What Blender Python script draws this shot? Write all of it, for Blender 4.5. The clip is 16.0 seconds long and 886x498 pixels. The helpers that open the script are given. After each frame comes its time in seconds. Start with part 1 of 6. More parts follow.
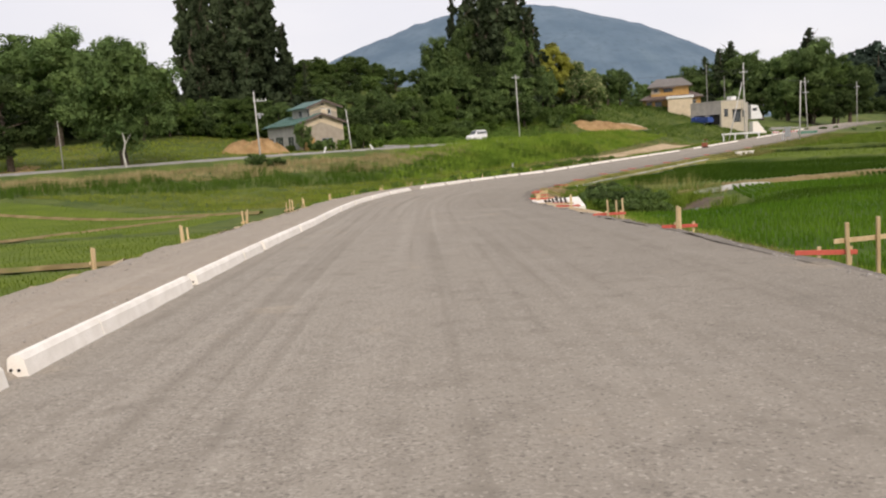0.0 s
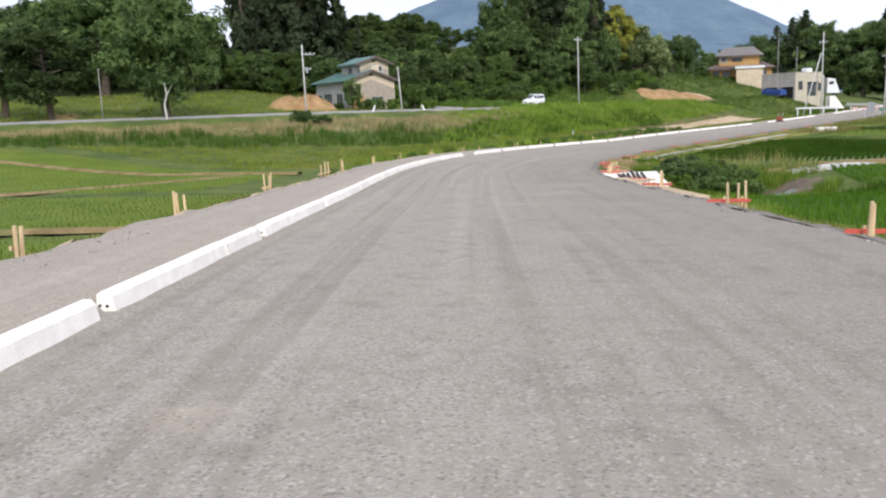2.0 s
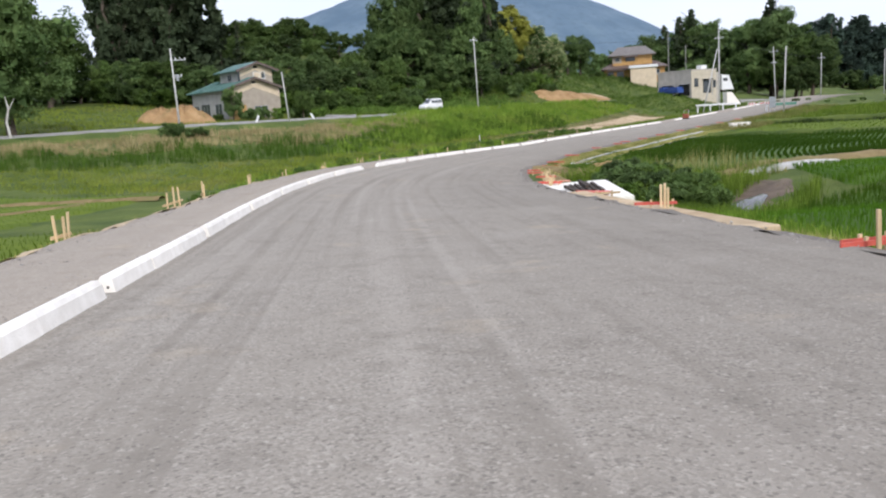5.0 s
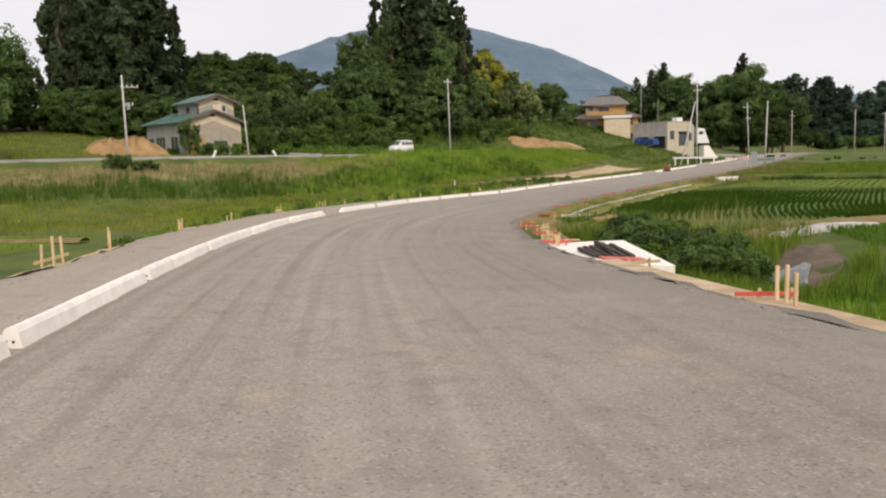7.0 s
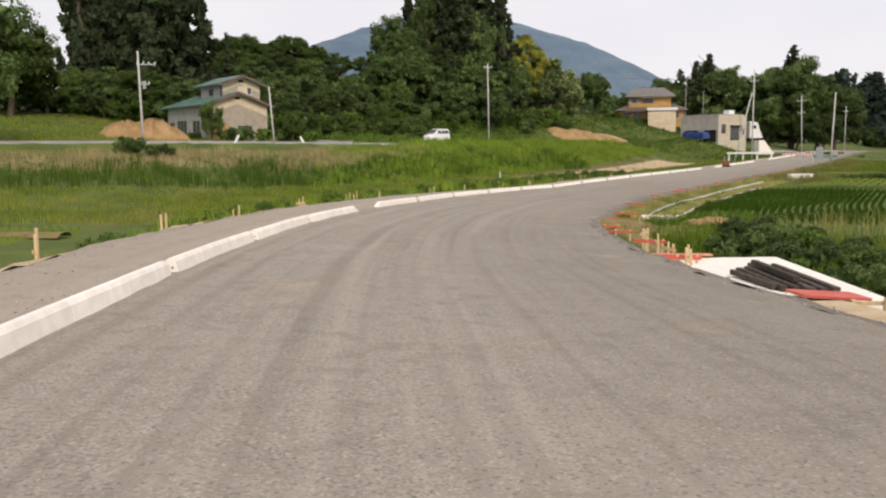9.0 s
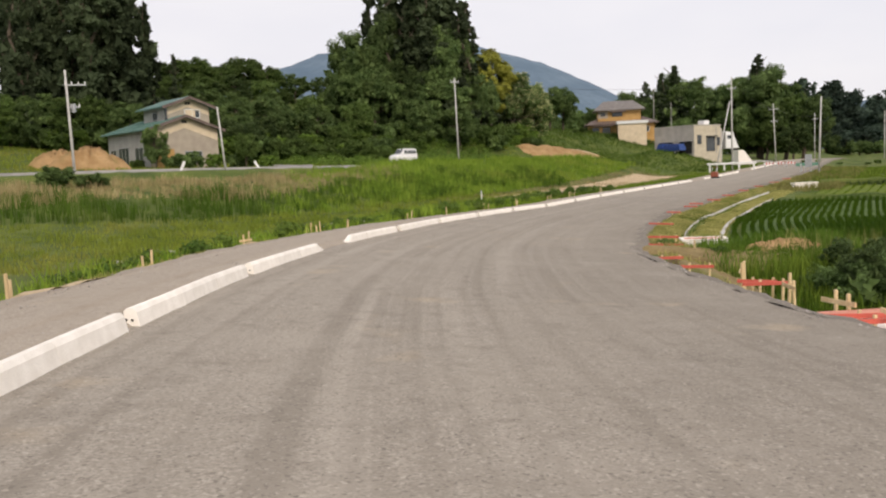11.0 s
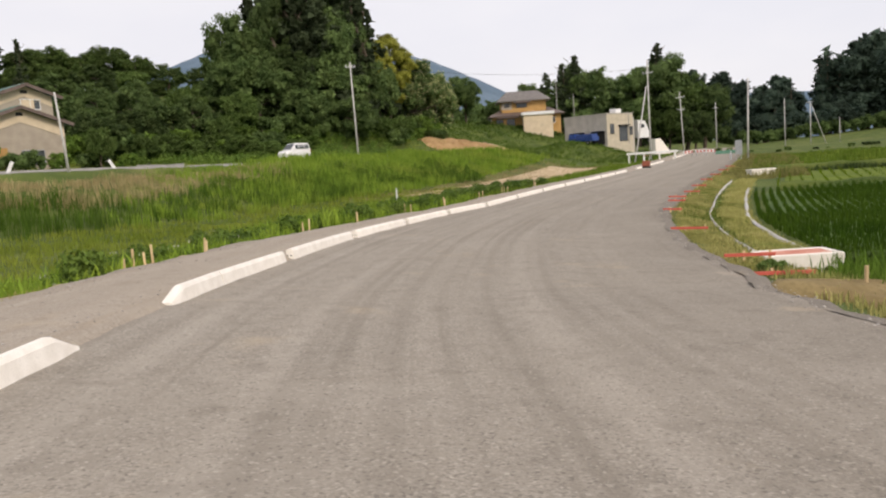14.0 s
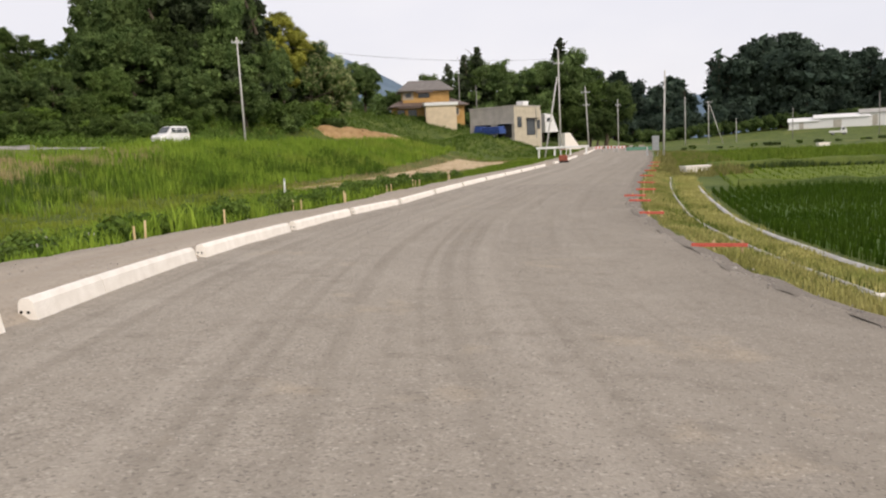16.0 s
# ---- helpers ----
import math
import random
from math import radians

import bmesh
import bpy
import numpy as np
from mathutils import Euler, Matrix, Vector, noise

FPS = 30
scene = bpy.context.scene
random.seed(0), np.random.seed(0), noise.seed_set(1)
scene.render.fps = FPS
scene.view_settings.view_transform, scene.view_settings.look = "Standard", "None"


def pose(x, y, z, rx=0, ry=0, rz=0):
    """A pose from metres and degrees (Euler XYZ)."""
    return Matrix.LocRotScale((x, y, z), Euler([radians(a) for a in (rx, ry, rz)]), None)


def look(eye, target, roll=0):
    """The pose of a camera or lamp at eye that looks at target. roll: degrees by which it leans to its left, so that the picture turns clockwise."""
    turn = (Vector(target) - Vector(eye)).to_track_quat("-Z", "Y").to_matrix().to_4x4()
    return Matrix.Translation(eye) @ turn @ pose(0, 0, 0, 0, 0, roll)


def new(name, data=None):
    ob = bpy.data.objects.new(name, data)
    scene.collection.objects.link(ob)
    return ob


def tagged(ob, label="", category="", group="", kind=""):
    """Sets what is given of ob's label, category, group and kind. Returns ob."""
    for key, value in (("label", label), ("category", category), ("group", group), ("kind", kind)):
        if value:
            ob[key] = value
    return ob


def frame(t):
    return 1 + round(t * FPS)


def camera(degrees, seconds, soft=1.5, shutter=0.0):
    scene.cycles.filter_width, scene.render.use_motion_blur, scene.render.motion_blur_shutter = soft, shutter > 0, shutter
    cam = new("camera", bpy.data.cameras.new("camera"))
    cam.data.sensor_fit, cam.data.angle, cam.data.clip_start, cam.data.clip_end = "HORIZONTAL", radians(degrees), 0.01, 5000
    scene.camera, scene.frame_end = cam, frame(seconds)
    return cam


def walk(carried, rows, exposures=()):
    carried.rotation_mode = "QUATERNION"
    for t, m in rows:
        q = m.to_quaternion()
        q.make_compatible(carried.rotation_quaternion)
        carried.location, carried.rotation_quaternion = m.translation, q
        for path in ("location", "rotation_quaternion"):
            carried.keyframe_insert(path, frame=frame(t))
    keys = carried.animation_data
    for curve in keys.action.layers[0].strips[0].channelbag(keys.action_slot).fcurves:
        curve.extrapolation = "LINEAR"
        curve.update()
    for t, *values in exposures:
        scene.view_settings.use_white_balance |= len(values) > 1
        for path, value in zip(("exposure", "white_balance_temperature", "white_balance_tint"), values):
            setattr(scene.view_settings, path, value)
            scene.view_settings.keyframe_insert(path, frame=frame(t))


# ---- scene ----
cam = camera(56.5, 16.0, soft=2.15)
PATH = [
    (0, (3.667, 4.195, 1.359), (3.553, 6.181, 1.105), -4.0),
    (0.5, (3.559, 5.409, 1.320), (3.374, 7.385, 1.021), -4.3),
    (1, (3.458, 6.521, 1.303), (3.321, 8.498, 0.984), -3.3),
    (1.5, (3.295, 7.772, 1.256), (3.193, 9.748, 0.915), -1.7),
    (2, (3.066, 9.001, 1.201), (2.836, 10.967, 0.867), -1.9),
    (2.5, (2.863, 10.296, 1.169), (2.656, 12.255, 0.774), -2.3),
    (3, (2.618, 11.676, 1.116), (2.483, 13.638, 0.703), -2.9),
    (3.5, (2.385, 13.008, 1.055), (2.222, 14.970, 0.649), -3.9),
    (4, (2.224, 14.379, 0.997), (2.085, 16.350, 0.639), -4.3),
    (4.5, (2.127, 15.640, 0.932), (2.029, 17.616, 0.592), -4.2),
    (5, (2.100, 17.027, 0.912), (2.117, 19.008, 0.587), -3.7),
    (7.5, (1.606, 24.589, 0.685), (1.718, 26.579, 0.469), -1.5),
    (8, (1.424, 26.313, 0.598), (1.441, 28.300, 0.327), -0.3),
    (10.5, (0.629, 34.899, 0.315), (0.745, 36.891, 0.131), -1.6),
    (11, (0.493, 36.781, 0.240), (0.625, 38.772, 0.052), -2.5),
    (11.5, (0.430, 38.666, 0.175), (0.617, 40.651, -0.028), -3.7),
    (12, (0.427, 40.605, 0.115), (0.666, 42.584, -0.095), -3.9),
    (12.5, (0.433, 42.419, 0.068), (0.775, 44.385, -0.122), -3.8),
    (13, (0.494, 44.321, 0.012), (0.792, 46.295, -0.152), -3.8),
    (13.5, (0.590, 46.151, -0.042), (0.889, 48.124, -0.213), -3.7),
    (14, (0.757, 47.989, -0.083), (1.138, 49.947, -0.287), -3.9),
    (14.5, (1.038, 49.746, -0.148), (1.470, 51.694, -0.333), -3.7),
    (15, (1.344, 51.665, -0.174), (1.873, 53.590, -0.334), -1.7),
    (15.5, (1.711, 53.428, -0.252), (2.295, 55.337, -0.414), -2.4),
    (16, (2.090, 55.360, -0.336), (2.713, 57.252, -0.569), -2.6),
]
EXPOSURES = ((0, 0.06, 6950, 14), (0.6, 0.14, 6800, 14), (1.3, 0.33, 6250, 13), (2.0, 0.37, 6050, 13), (3.5, 0.36, 5700, 11.5), (4.6, 0.31, 5900, 12.5), (5.0, 0.28, 5950, 12.5), (5.4, 0.09, 6950, 14), (7.5, 0.05, 7050, 14), (16, 0.06, 6950, 14))
PATH_ROWS = [(t, look(eye, target, roll)) for t, eye, target, roll in PATH]
walk(cam, PATH_ROWS, exposures=EXPOSURES)

# ---- world and sun ----
world = bpy.data.worlds.new("overcast_sky")
scene.world = world
world.use_nodes = True
wn, wl = world.node_tree.nodes, world.node_tree.links
wn.clear()
sky = wn.new("ShaderNodeTexSky")
sky.sky_type, sky.sun_disc = "NISHITA", False
sky.sun_elevation, sky.sun_rotation = radians(48), radians(205)
sky.dust_density = 3.0
cover = wn.new("ShaderNodeMix")
cover.data_type = "RGBA"
cover.inputs[0].default_value = 0.86
clouds = wn.new("ShaderNodeTexNoise")
clouds.inputs["Scale"].default_value, clouds.inputs["Detail"].default_value = 2.2, 5
cloud_ramp = wn.new("ShaderNodeValToRGB")
cloud_ramp.color_ramp.elements[0].position, cloud_ramp.color_ramp.elements[1].position = 0.3, 0.75
cloud_ramp.color_ramp.elements[0].color = (8.1, 8.5, 9.6, 1)
cloud_ramp.color_ramp.elements[1].color = (9.5, 9.75, 10.4, 1)
sky_map = wn.new("ShaderNodeMapping")
sky_map.inputs["Scale"].default_value = (1, 1, 3.0)
sky_at = wn.new("ShaderNodeTexCoord")
wl.new(sky_at.outputs["Generated"], sky_map.inputs["Vector"])
wl.new(sky_map.outputs[0], clouds.inputs["Vector"])
wl.new(clouds.outputs["Fac"], cloud_ramp.inputs["Fac"])
wl.new(sky.outputs["Color"], cover.inputs[6])
wl.new(cloud_ramp.outputs["Color"], cover.inputs[7])
sky_out = wn.new("ShaderNodeBackground")
sky_out.inputs["Strength"].default_value = 0.1
wl.new(cover.outputs[2], sky_out.inputs["Color"])
world_out = wn.new("ShaderNodeOutputWorld")
wl.new(sky_out.outputs[0], world_out.inputs["Surface"])

sun = new("sun", bpy.data.lights.new("sun", "SUN"))
sun.data.energy, sun.data.angle, sun.data.color = 2.0, radians(16), (1.0, 0.93, 0.82)
sun.matrix_world = look((30, -30, 60), (0, 45, 0))


# ---- materials ----
def material(name, dark, light, scale=4.0, rough=0.8, bump=0.3, fine=40.0, stain=None, stain_scale=0.4, stain_amount=0.5,
             metal=0.0, leaf=0.0, piece=0.0, stretch=(1, 1, 1), uv=False, distance=0.02):
    """A surface of two colours mottled at two scales, with stains, fine relief and variation from piece to piece."""
    m = bpy.data.materials.new(name)
    m.use_nodes = True
    n, l = m.node_tree.nodes, m.node_tree.links
    n.clear()
    out, bsdf = n.new("ShaderNodeOutputMaterial"), n.new("ShaderNodeBsdfPrincipled")
    at = n.new("ShaderNodeTexCoord")
    mapping = n.new("ShaderNodeMapping")
    mapping.inputs["Scale"].default_value = stretch
    l.new(at.outputs["UV" if uv else "Object"], mapping.inputs["Vector"])

    def tex(size, detail=6):
        t = n.new("ShaderNodeTexNoise")
        t.inputs["Scale"].default_value, t.inputs["Detail"].default_value = size, detail
        l.new(mapping.outputs[0], t.inputs["Vector"])
        return t.outputs["Fac"]

    def mix(a, b, fac, low=0.35, high=0.65):
        ramp = n.new("ShaderNodeMapRange")
        ramp.inputs[1].default_value, ramp.inputs[2].default_value = low, high
        l.new(fac, ramp.inputs[0])
        mx = n.new("ShaderNodeMix")
        mx.data_type = "RGBA"
        l.new(ramp.outputs[0], mx.inputs[0])
        for sock, v in ((6, a), (7, b)):
            if isinstance(v, tuple):
                mx.inputs[sock].default_value = (*v, 1)
            else:
                l.new(v, mx.inputs[sock])
        return mx.outputs[2]

    colour = mix(dark, light, tex(scale))
    grain = tex(fine, 4)
    colour = mix(colour, tuple(0.5 * (a + b) * 0.8 for a, b in zip(dark, light)), grain, 0.5, 0.8)
    if stain:
        colour = mix(colour, stain, tex(stain_scale, 5), 0.75 - 0.4 * stain_amount, 0.95 - 0.3 * stain_amount)
    if piece:
        info = n.new("ShaderNodeNewGeometry" if leaf else "ShaderNodeObjectInfo")
        hsv = n.new("ShaderNodeHueSaturation")
        rng = n.new("ShaderNodeMapRange")
        rng.inputs[3].default_value, rng.inputs[4].default_value = 1 - piece, 1 + piece
        l.new(info.outputs["Random Per Island" if leaf else "Random"], rng.inputs[0])
        l.new(rng.outputs[0], hsv.inputs["Value"])
        l.new(colour, hsv.inputs["Color"])
        colour = hsv.outputs[0]
        if leaf > 0.15:
            whole, hsv2, rng2 = n.new("ShaderNodeObjectInfo"), n.new("ShaderNodeHueSaturation"), n.new("ShaderNodeMapRange")
            rng2.inputs[3].default_value, rng2.inputs[4].default_value = 0.6, 1.5
            l.new(whole.outputs["Random"], rng2.inputs[0])
            l.new(rng2.outputs[0], hsv2.inputs["Value"])
            l.new(colour, hsv2.inputs["Color"])
            colour = hsv2.outputs[0]
    l.new(colour, bsdf.inputs["Base Color"])
    bsdf.inputs["Roughness"].default_value, bsdf.inputs["Metallic"].default_value = rough, metal
    bsdf.inputs["Specular IOR Level"].default_value = 0.5 if rough < 0.7 else 0.2
    if bump:
        b = n.new("ShaderNodeBump")
        b.inputs["Strength"].default_value, b.inputs["Distance"].default_value = bump, distance
        l.new(grain, b.inputs["Height"])
        l.new(b.outputs[0], bsdf.inputs["Normal"])
    if leaf:
        through_leaf, blend = n.new("ShaderNodeBsdfTranslucent"), n.new("ShaderNodeMixShader")
        blend.inputs[0].default_value = leaf
        bsdf.inputs["Specular IOR Level"].default_value = 0.12
        l.new(colour, through_leaf.inputs["Color"])
        l.new(bsdf.outputs[0], blend.inputs[1])
        l.new(through_leaf.outputs[0], blend.inputs[2])
        l.new(blend.outputs[0], out.inputs["Surface"])
    else:
        l.new(bsdf.outputs[0], out.inputs["Surface"])
    return m


def gravel_material(name, dark, mid, light, track):
    """Rolled crushed stone: grit of mixed greys, dusty patches, and wheel tracks along the road (UV: across, along)."""
    m = bpy.data.materials.new(name)
    m.use_nodes = True
    n, l = m.node_tree.nodes, m.node_tree.links
    bsdf = n["Principled BSDF"]
    at = n.new("ShaderNodeTexCoord")

    def tex(kind, size, source, detail=5, out="Fac", stretch=None):
        t = n.new(kind)
        t.inputs["Scale"].default_value = size
        if kind == "ShaderNodeTexNoise":
            t.inputs["Detail"].default_value = detail
        src = source
        if stretch:
            mp = n.new("ShaderNodeMapping")
            mp.inputs["Scale"].default_value = stretch
            l.new(source, mp.inputs["Vector"])
            src = mp.outputs[0]
        l.new(src, t.inputs["Vector"])
        return t.outputs[out]

    def ranged(v, a, b, lo=0.0, hi=1.0):
        r = n.new("ShaderNodeMapRange")
        for i, q in zip((1, 2, 3, 4), (a, b, lo, hi)):
            r.inputs[i].default_value = q
        l.new(v, r.inputs[0])
        return r.outputs[0]

    def mix(a, b, fac, mode="MIX"):
        mx = n.new("ShaderNodeMix")
        mx.data_type, mx.blend_type = "RGBA", mode
        l.new(fac, mx.inputs[0])
        for sock, v in ((6, a), (7, b)):
            if isinstance(v, tuple):
                mx.inputs[sock].default_value = (*v, 1)
            else:
                l.new(v, mx.inputs[sock])
        return mx.outputs[2]

    ob, uvs = at.outputs["Object"], at.outputs["UV"]
    cells = tex("ShaderNodeTexVoronoi", 62, ob, out="Color")
    sep = n.new("ShaderNodeSeparateColor")
    l.new(cells, sep.inputs[0])
    grit = mix(dark, light, ranged(sep.outputs[0], 0.05, 0.95))
    colour = mix(grit, mid, ranged(tex("ShaderNodeTexNoise", 9, ob), 0.3, 0.7, 0.4, 0.85))
    colour = mix(colour, track, ranged(tex("ShaderNodeTexNoise", 1.0, uvs, 4, stretch=(4.4, 0.035, 1)), 0.49, 0.64, 0, 0.7))
    colour = mix(colour, light, ranged(tex("ShaderNodeTexNoise", 1.0, uvs, 4, stretch=(2.1, 0.03, 1)), 0.52, 0.68, 0, 0.34))
    across = n.new("ShaderNodeSeparateXYZ")
    l.new(uvs, across.inputs[0])
    colour = mix(colour, track, ranged(across.outputs[0], 2.5, 7.2, 0, 0.7))
    colour = mix(colour, mid, ranged(tex("ShaderNodeTexNoise", 0.35, ob, 6), 0.42, 0.7, 0, 0.6))
    colour = mix(colour, (0.47, 0.375, 0.26), ranged(tex("ShaderNodeTexNoise", 0.9, ob, 7), 0.63, 0.75, 0, 0.38))
    colour = mix(colour, tuple(c * 0.82 for c in track), ranged(tex("ShaderNodeTexNoise", 3.2, ob, 9), 0.52, 0.7, 0, 0.42))
    colour = mix(colour, light, ranged(tex("ShaderNodeTexNoise", 0.8, ob, 7), 0.55, 0.75, 0, 0.2))
    chips = n.new("ShaderNodeSeparateColor")
    l.new(tex("ShaderNodeTexVoronoi", 52, ob, out="Color"), chips.inputs[0])
    colour = mix(colour, tuple(min(1, c * 1.25) for c in light), ranged(chips.outputs[1], 0.9, 0.98, 0, 0.3))
    colour = mix(colour, tuple(c * 0.8 for c in dark), ranged(chips.outputs[2], 0.88, 0.97, 0, 0.5))
    l.new(colour, bsdf.inputs["Base Color"])
    bsdf.inputs["Roughness"].default_value = 0.92
    bsdf.inputs["Specular IOR Level"].default_value = 0.2
    b = n.new("ShaderNodeBump")
    b.inputs["Strength"].default_value, b.inputs["Distance"].default_value = 0.5, 0.008
    l.new(tex("ShaderNodeTexVoronoi", 62, ob, out="Distance"), b.inputs["Height"])
    b2 = n.new("ShaderNodeBump")
    b2.inputs["Strength"].default_value, b2.inputs["Distance"].default_value = 0.4, 0.03
    l.new(tex("ShaderNodeTexNoise", 5, ob, 6), b2.inputs["Height"])
    l.new(b.outputs[0], b2.inputs["Normal"])
    l.new(b2.outputs[0], bsdf.inputs["Normal"])
    return m


M_BUND = material("tan_paddy_bank", (0.17, 0.125, 0.055), (0.27, 0.205, 0.10), 1.2, 0.95, 0.4, 14, (0.12, 0.15, 0.04), 0.5, 0.5, distance=0.04)
M_ROAD = gravel_material("crushed_stone", (0.15, 0.133, 0.112), (0.312, 0.277, 0.23), (0.47, 0.425, 0.365), (0.222, 0.195, 0.16))
M_WALK = gravel_material("sidewalk_gravel", (0.19, 0.165, 0.14), (0.36, 0.31, 0.25), (0.49, 0.43, 0.36), (0.33, 0.275, 0.215))
M_EDGE = gravel_material("dark_road_edge", (0.12, 0.105, 0.09), (0.22, 0.195, 0.165), (0.36, 0.32, 0.275), (0.17, 0.15, 0.125))
M_STONE = material("loose_stone", (0.25, 0.23, 0.21), (0.44, 0.41, 0.375), 8, 0.9, 0.2, 60, leaf=0.001, piece=0.3)
M_CONC = material("pale_concrete", (0.80, 0.75, 0.675), (0.90, 0.855, 0.785), 5, 0.85, 0.15, 90, (0.60, 0.55, 0.48), 1.3, 0.3, piece=0.05, distance=0.004)
M_CONC_OLD = material("grey_concrete", (0.42, 0.41, 0.39), (0.58, 0.56, 0.53), 3, 0.9, 0.25, 50, (0.33, 0.30, 0.26), 0.8, 0.45, distance=0.006)
M_HOLE = material("dark_hole", (0.02, 0.02, 0.02), (0.04, 0.035, 0.03), 20)
M_GROUND = material("meadow_soil", (0.055, 0.085, 0.02), (0.125, 0.155, 0.035), 0.35, 0.95, 0.6, 6, (0.20, 0.19, 0.065), 0.06, 0.45, distance=0.1)
M_SAND = material("sandy_dirt", (0.42, 0.31, 0.19), (0.60, 0.47, 0.31), 1.6, 0.95, 0.5, 18, (0.27, 0.20, 0.12), 0.7, 0.4, distance=0.04)
M_SOIL = material("orange_bare_soil", (0.32, 0.195, 0.09), (0.46, 0.30, 0.15), 0.8, 0.95, 0.7, 9, (0.20, 0.16, 0.06), 0.5, 0.5, distance=0.1)
M_PADDY = material("wet_paddy_mud", (0.085, 0.125, 0.008), (0.125, 0.17, 0.012), 0.5, 0.9, 0.15, 12, (0.16, 0.13, 0.03), 0.12, 0.35, distance=0.02)
M_PADDY_DARK = material("paddy_with_young_rice", (0.045, 0.092, 0.006), (0.07, 0.125, 0.010), 0.3, 0.9, 0.2, 14, (0.05, 0.11, 0.012), 0.1, 0.3, distance=0.03)
M_MUD = material("wet_brown_mud", (0.09, 0.065, 0.045), (0.17, 0.125, 0.085), 1.5, 0.7, 0.5, 14, (0.07, 0.055, 0.035), 0.6, 0.4, distance=0.05)
M_WATER = material("shallow_paddy_water", (0.055, 0.105, 0.012), (0.085, 0.14, 0.02), 1, 0.72, 0.06, 10)
M_ASPHALT = material("old_lane_asphalt", (0.24, 0.23, 0.215), (0.34, 0.325, 0.30), 1.2, 0.9, 0.2, 60, (0.22, 0.19, 0.14), 0.5, 0.4)
M_GRASS = material("verge_grass", (0.095, 0.165, 0.018), (0.19, 0.265, 0.036), 0.6, 0.8, 0, 9, (0.25, 0.25, 0.055), 0.16, 0.45, leaf=0.3, piece=0.35)
M_REED = material("green_reed", (0.080, 0.158, 0.018), (0.142, 0.238, 0.034), 0.5, 0.8, 0, 9, (0.19, 0.22, 0.045), 0.2, 0.4, leaf=0.3, piece=0.3)
M_MEADOW = material("light_meadow_grass", (0.15, 0.205, 0.026), (0.26, 0.305, 0.050), 0.4, 0.8, 0, 9, (0.31, 0.28, 0.075), 0.12, 0.5, leaf=0.3, piece=0.3)
M_DRY = material("dry_tan_grass", (0.30, 0.24, 0.115), (0.46, 0.38, 0.20), 0.5, 0.8, 0, 9, (0.20, 0.22, 0.07), 0.3, 0.5, leaf=0.2, piece=0.3)
M_YELLOW = material("yellowing_verge_grass", (0.21, 0.21, 0.062), (0.35, 0.32, 0.125), 0.8, 0.8, 0, 9, (0.12, 0.18, 0.032), 0.5, 0.5, leaf=0.25, piece=0.3)
M_RICE = material("rice_seedlings", (0.052, 0.118, 0.008), (0.088, 0.165, 0.014), 0.3, 0.8, 0, 9, leaf=0.3, piece=0.22)
M_SPROUT = material("fine_rice_sprouts", (0.095, 0.155, 0.010), (0.145, 0.205, 0.018), 0.3, 0.8, 0, 9, leaf=0.3, piece=0.2)
M_WEED = material("leafy_weeds", (0.075, 0.14, 0.024), (0.15, 0.225, 0.042), 0.6, 0.6, 0, 9, (0.16, 0.20, 0.05), 0.4, 0.35, leaf=0.3, piece=0.35)
M_FLOWER = material("white_weed_flower", (0.62, 0.62, 0.52), (0.75, 0.74, 0.66), 3, 0.8, 0, 9, leaf=0.2, piece=0.1)
M_LEAF = material("broad_leaves", (0.058, 0.098, 0.031), (0.132, 0.190, 0.062), 0.55, 0.7, 0, 9, leaf=0.28, piece=0.32)
M_LEAF_LIGHT = material("light_green_leaves", (0.072, 0.120, 0.030), (0.128, 0.186, 0.052), 0.5, 0.7, 0, 9, leaf=0.36, piece=0.32)
M_CEDAR = material("cedar_needles", (0.048, 0.068, 0.035), (0.084, 0.112, 0.055), 0.5, 0.8, 0, 9, (0.05, 0.045, 0.022), 0.25, 0.3, leaf=0.3, piece=0.25)
M_BAMBOO = material("yellow_bamboo_leaves", (0.26, 0.27, 0.045), (0.40, 0.40, 0.085), 0.5, 0.7, 0, 9, leaf=0.35, piece=0.2)
M_BLOSSOM = material("cream_chestnut_blossom", (0.33, 0.34, 0.15), (0.50, 0.49, 0.26), 0.8, 0.8, 0, 9, leaf=0.25, piece=0.25)
# Far leaves are tinted bluish to stand for haze in the air.
M_FAR_HAZE = material("distant_forest_leaves", (0.047, 0.073, 0.055), (0.072, 0.105, 0.072), 0.2, 0.8, 0, 9, leaf=0.3, piece=0.2)
M_BARK = material("tree_bark", (0.07, 0.055, 0.04), (0.15, 0.12, 0.09), 6, 0.95, 0.6, 30)
M_PALE_BARK = material("pale_dead_bark", (0.42, 0.40, 0.36), (0.60, 0.57, 0.52), 6, 0.9, 0.4, 30)
# Distance haze is put into this base colour as blue.
M_HAZE_MOUNTAIN = material("blue_hazy_forested_mountain", (0.10, 0.15, 0.205), (0.135, 0.19, 0.245), 0.012, 1.0, 0, 0.06, (0.13, 0.19, 0.22), 0.004, 0.4)
M_STAKE = material("new_pine_stake", (0.55, 0.40, 0.22), (0.72, 0.56, 0.34), 3, 0.8, 0.2, 40, piece=0.18, stretch=(4, 4, 0.6))
M_RED = material("red_painted_board", (0.50, 0.075, 0.05), (0.63, 0.13, 0.09), 3, 0.6, 0.1, 30, (0.50, 0.22, 0.15), 2, 0.25)
M_PINK = material("faded_red_form_oil", (0.52, 0.20, 0.14), (0.66, 0.32, 0.24), 2, 0.8, 0.2, 30, (0.60, 0.45, 0.36), 1.5, 0.4)
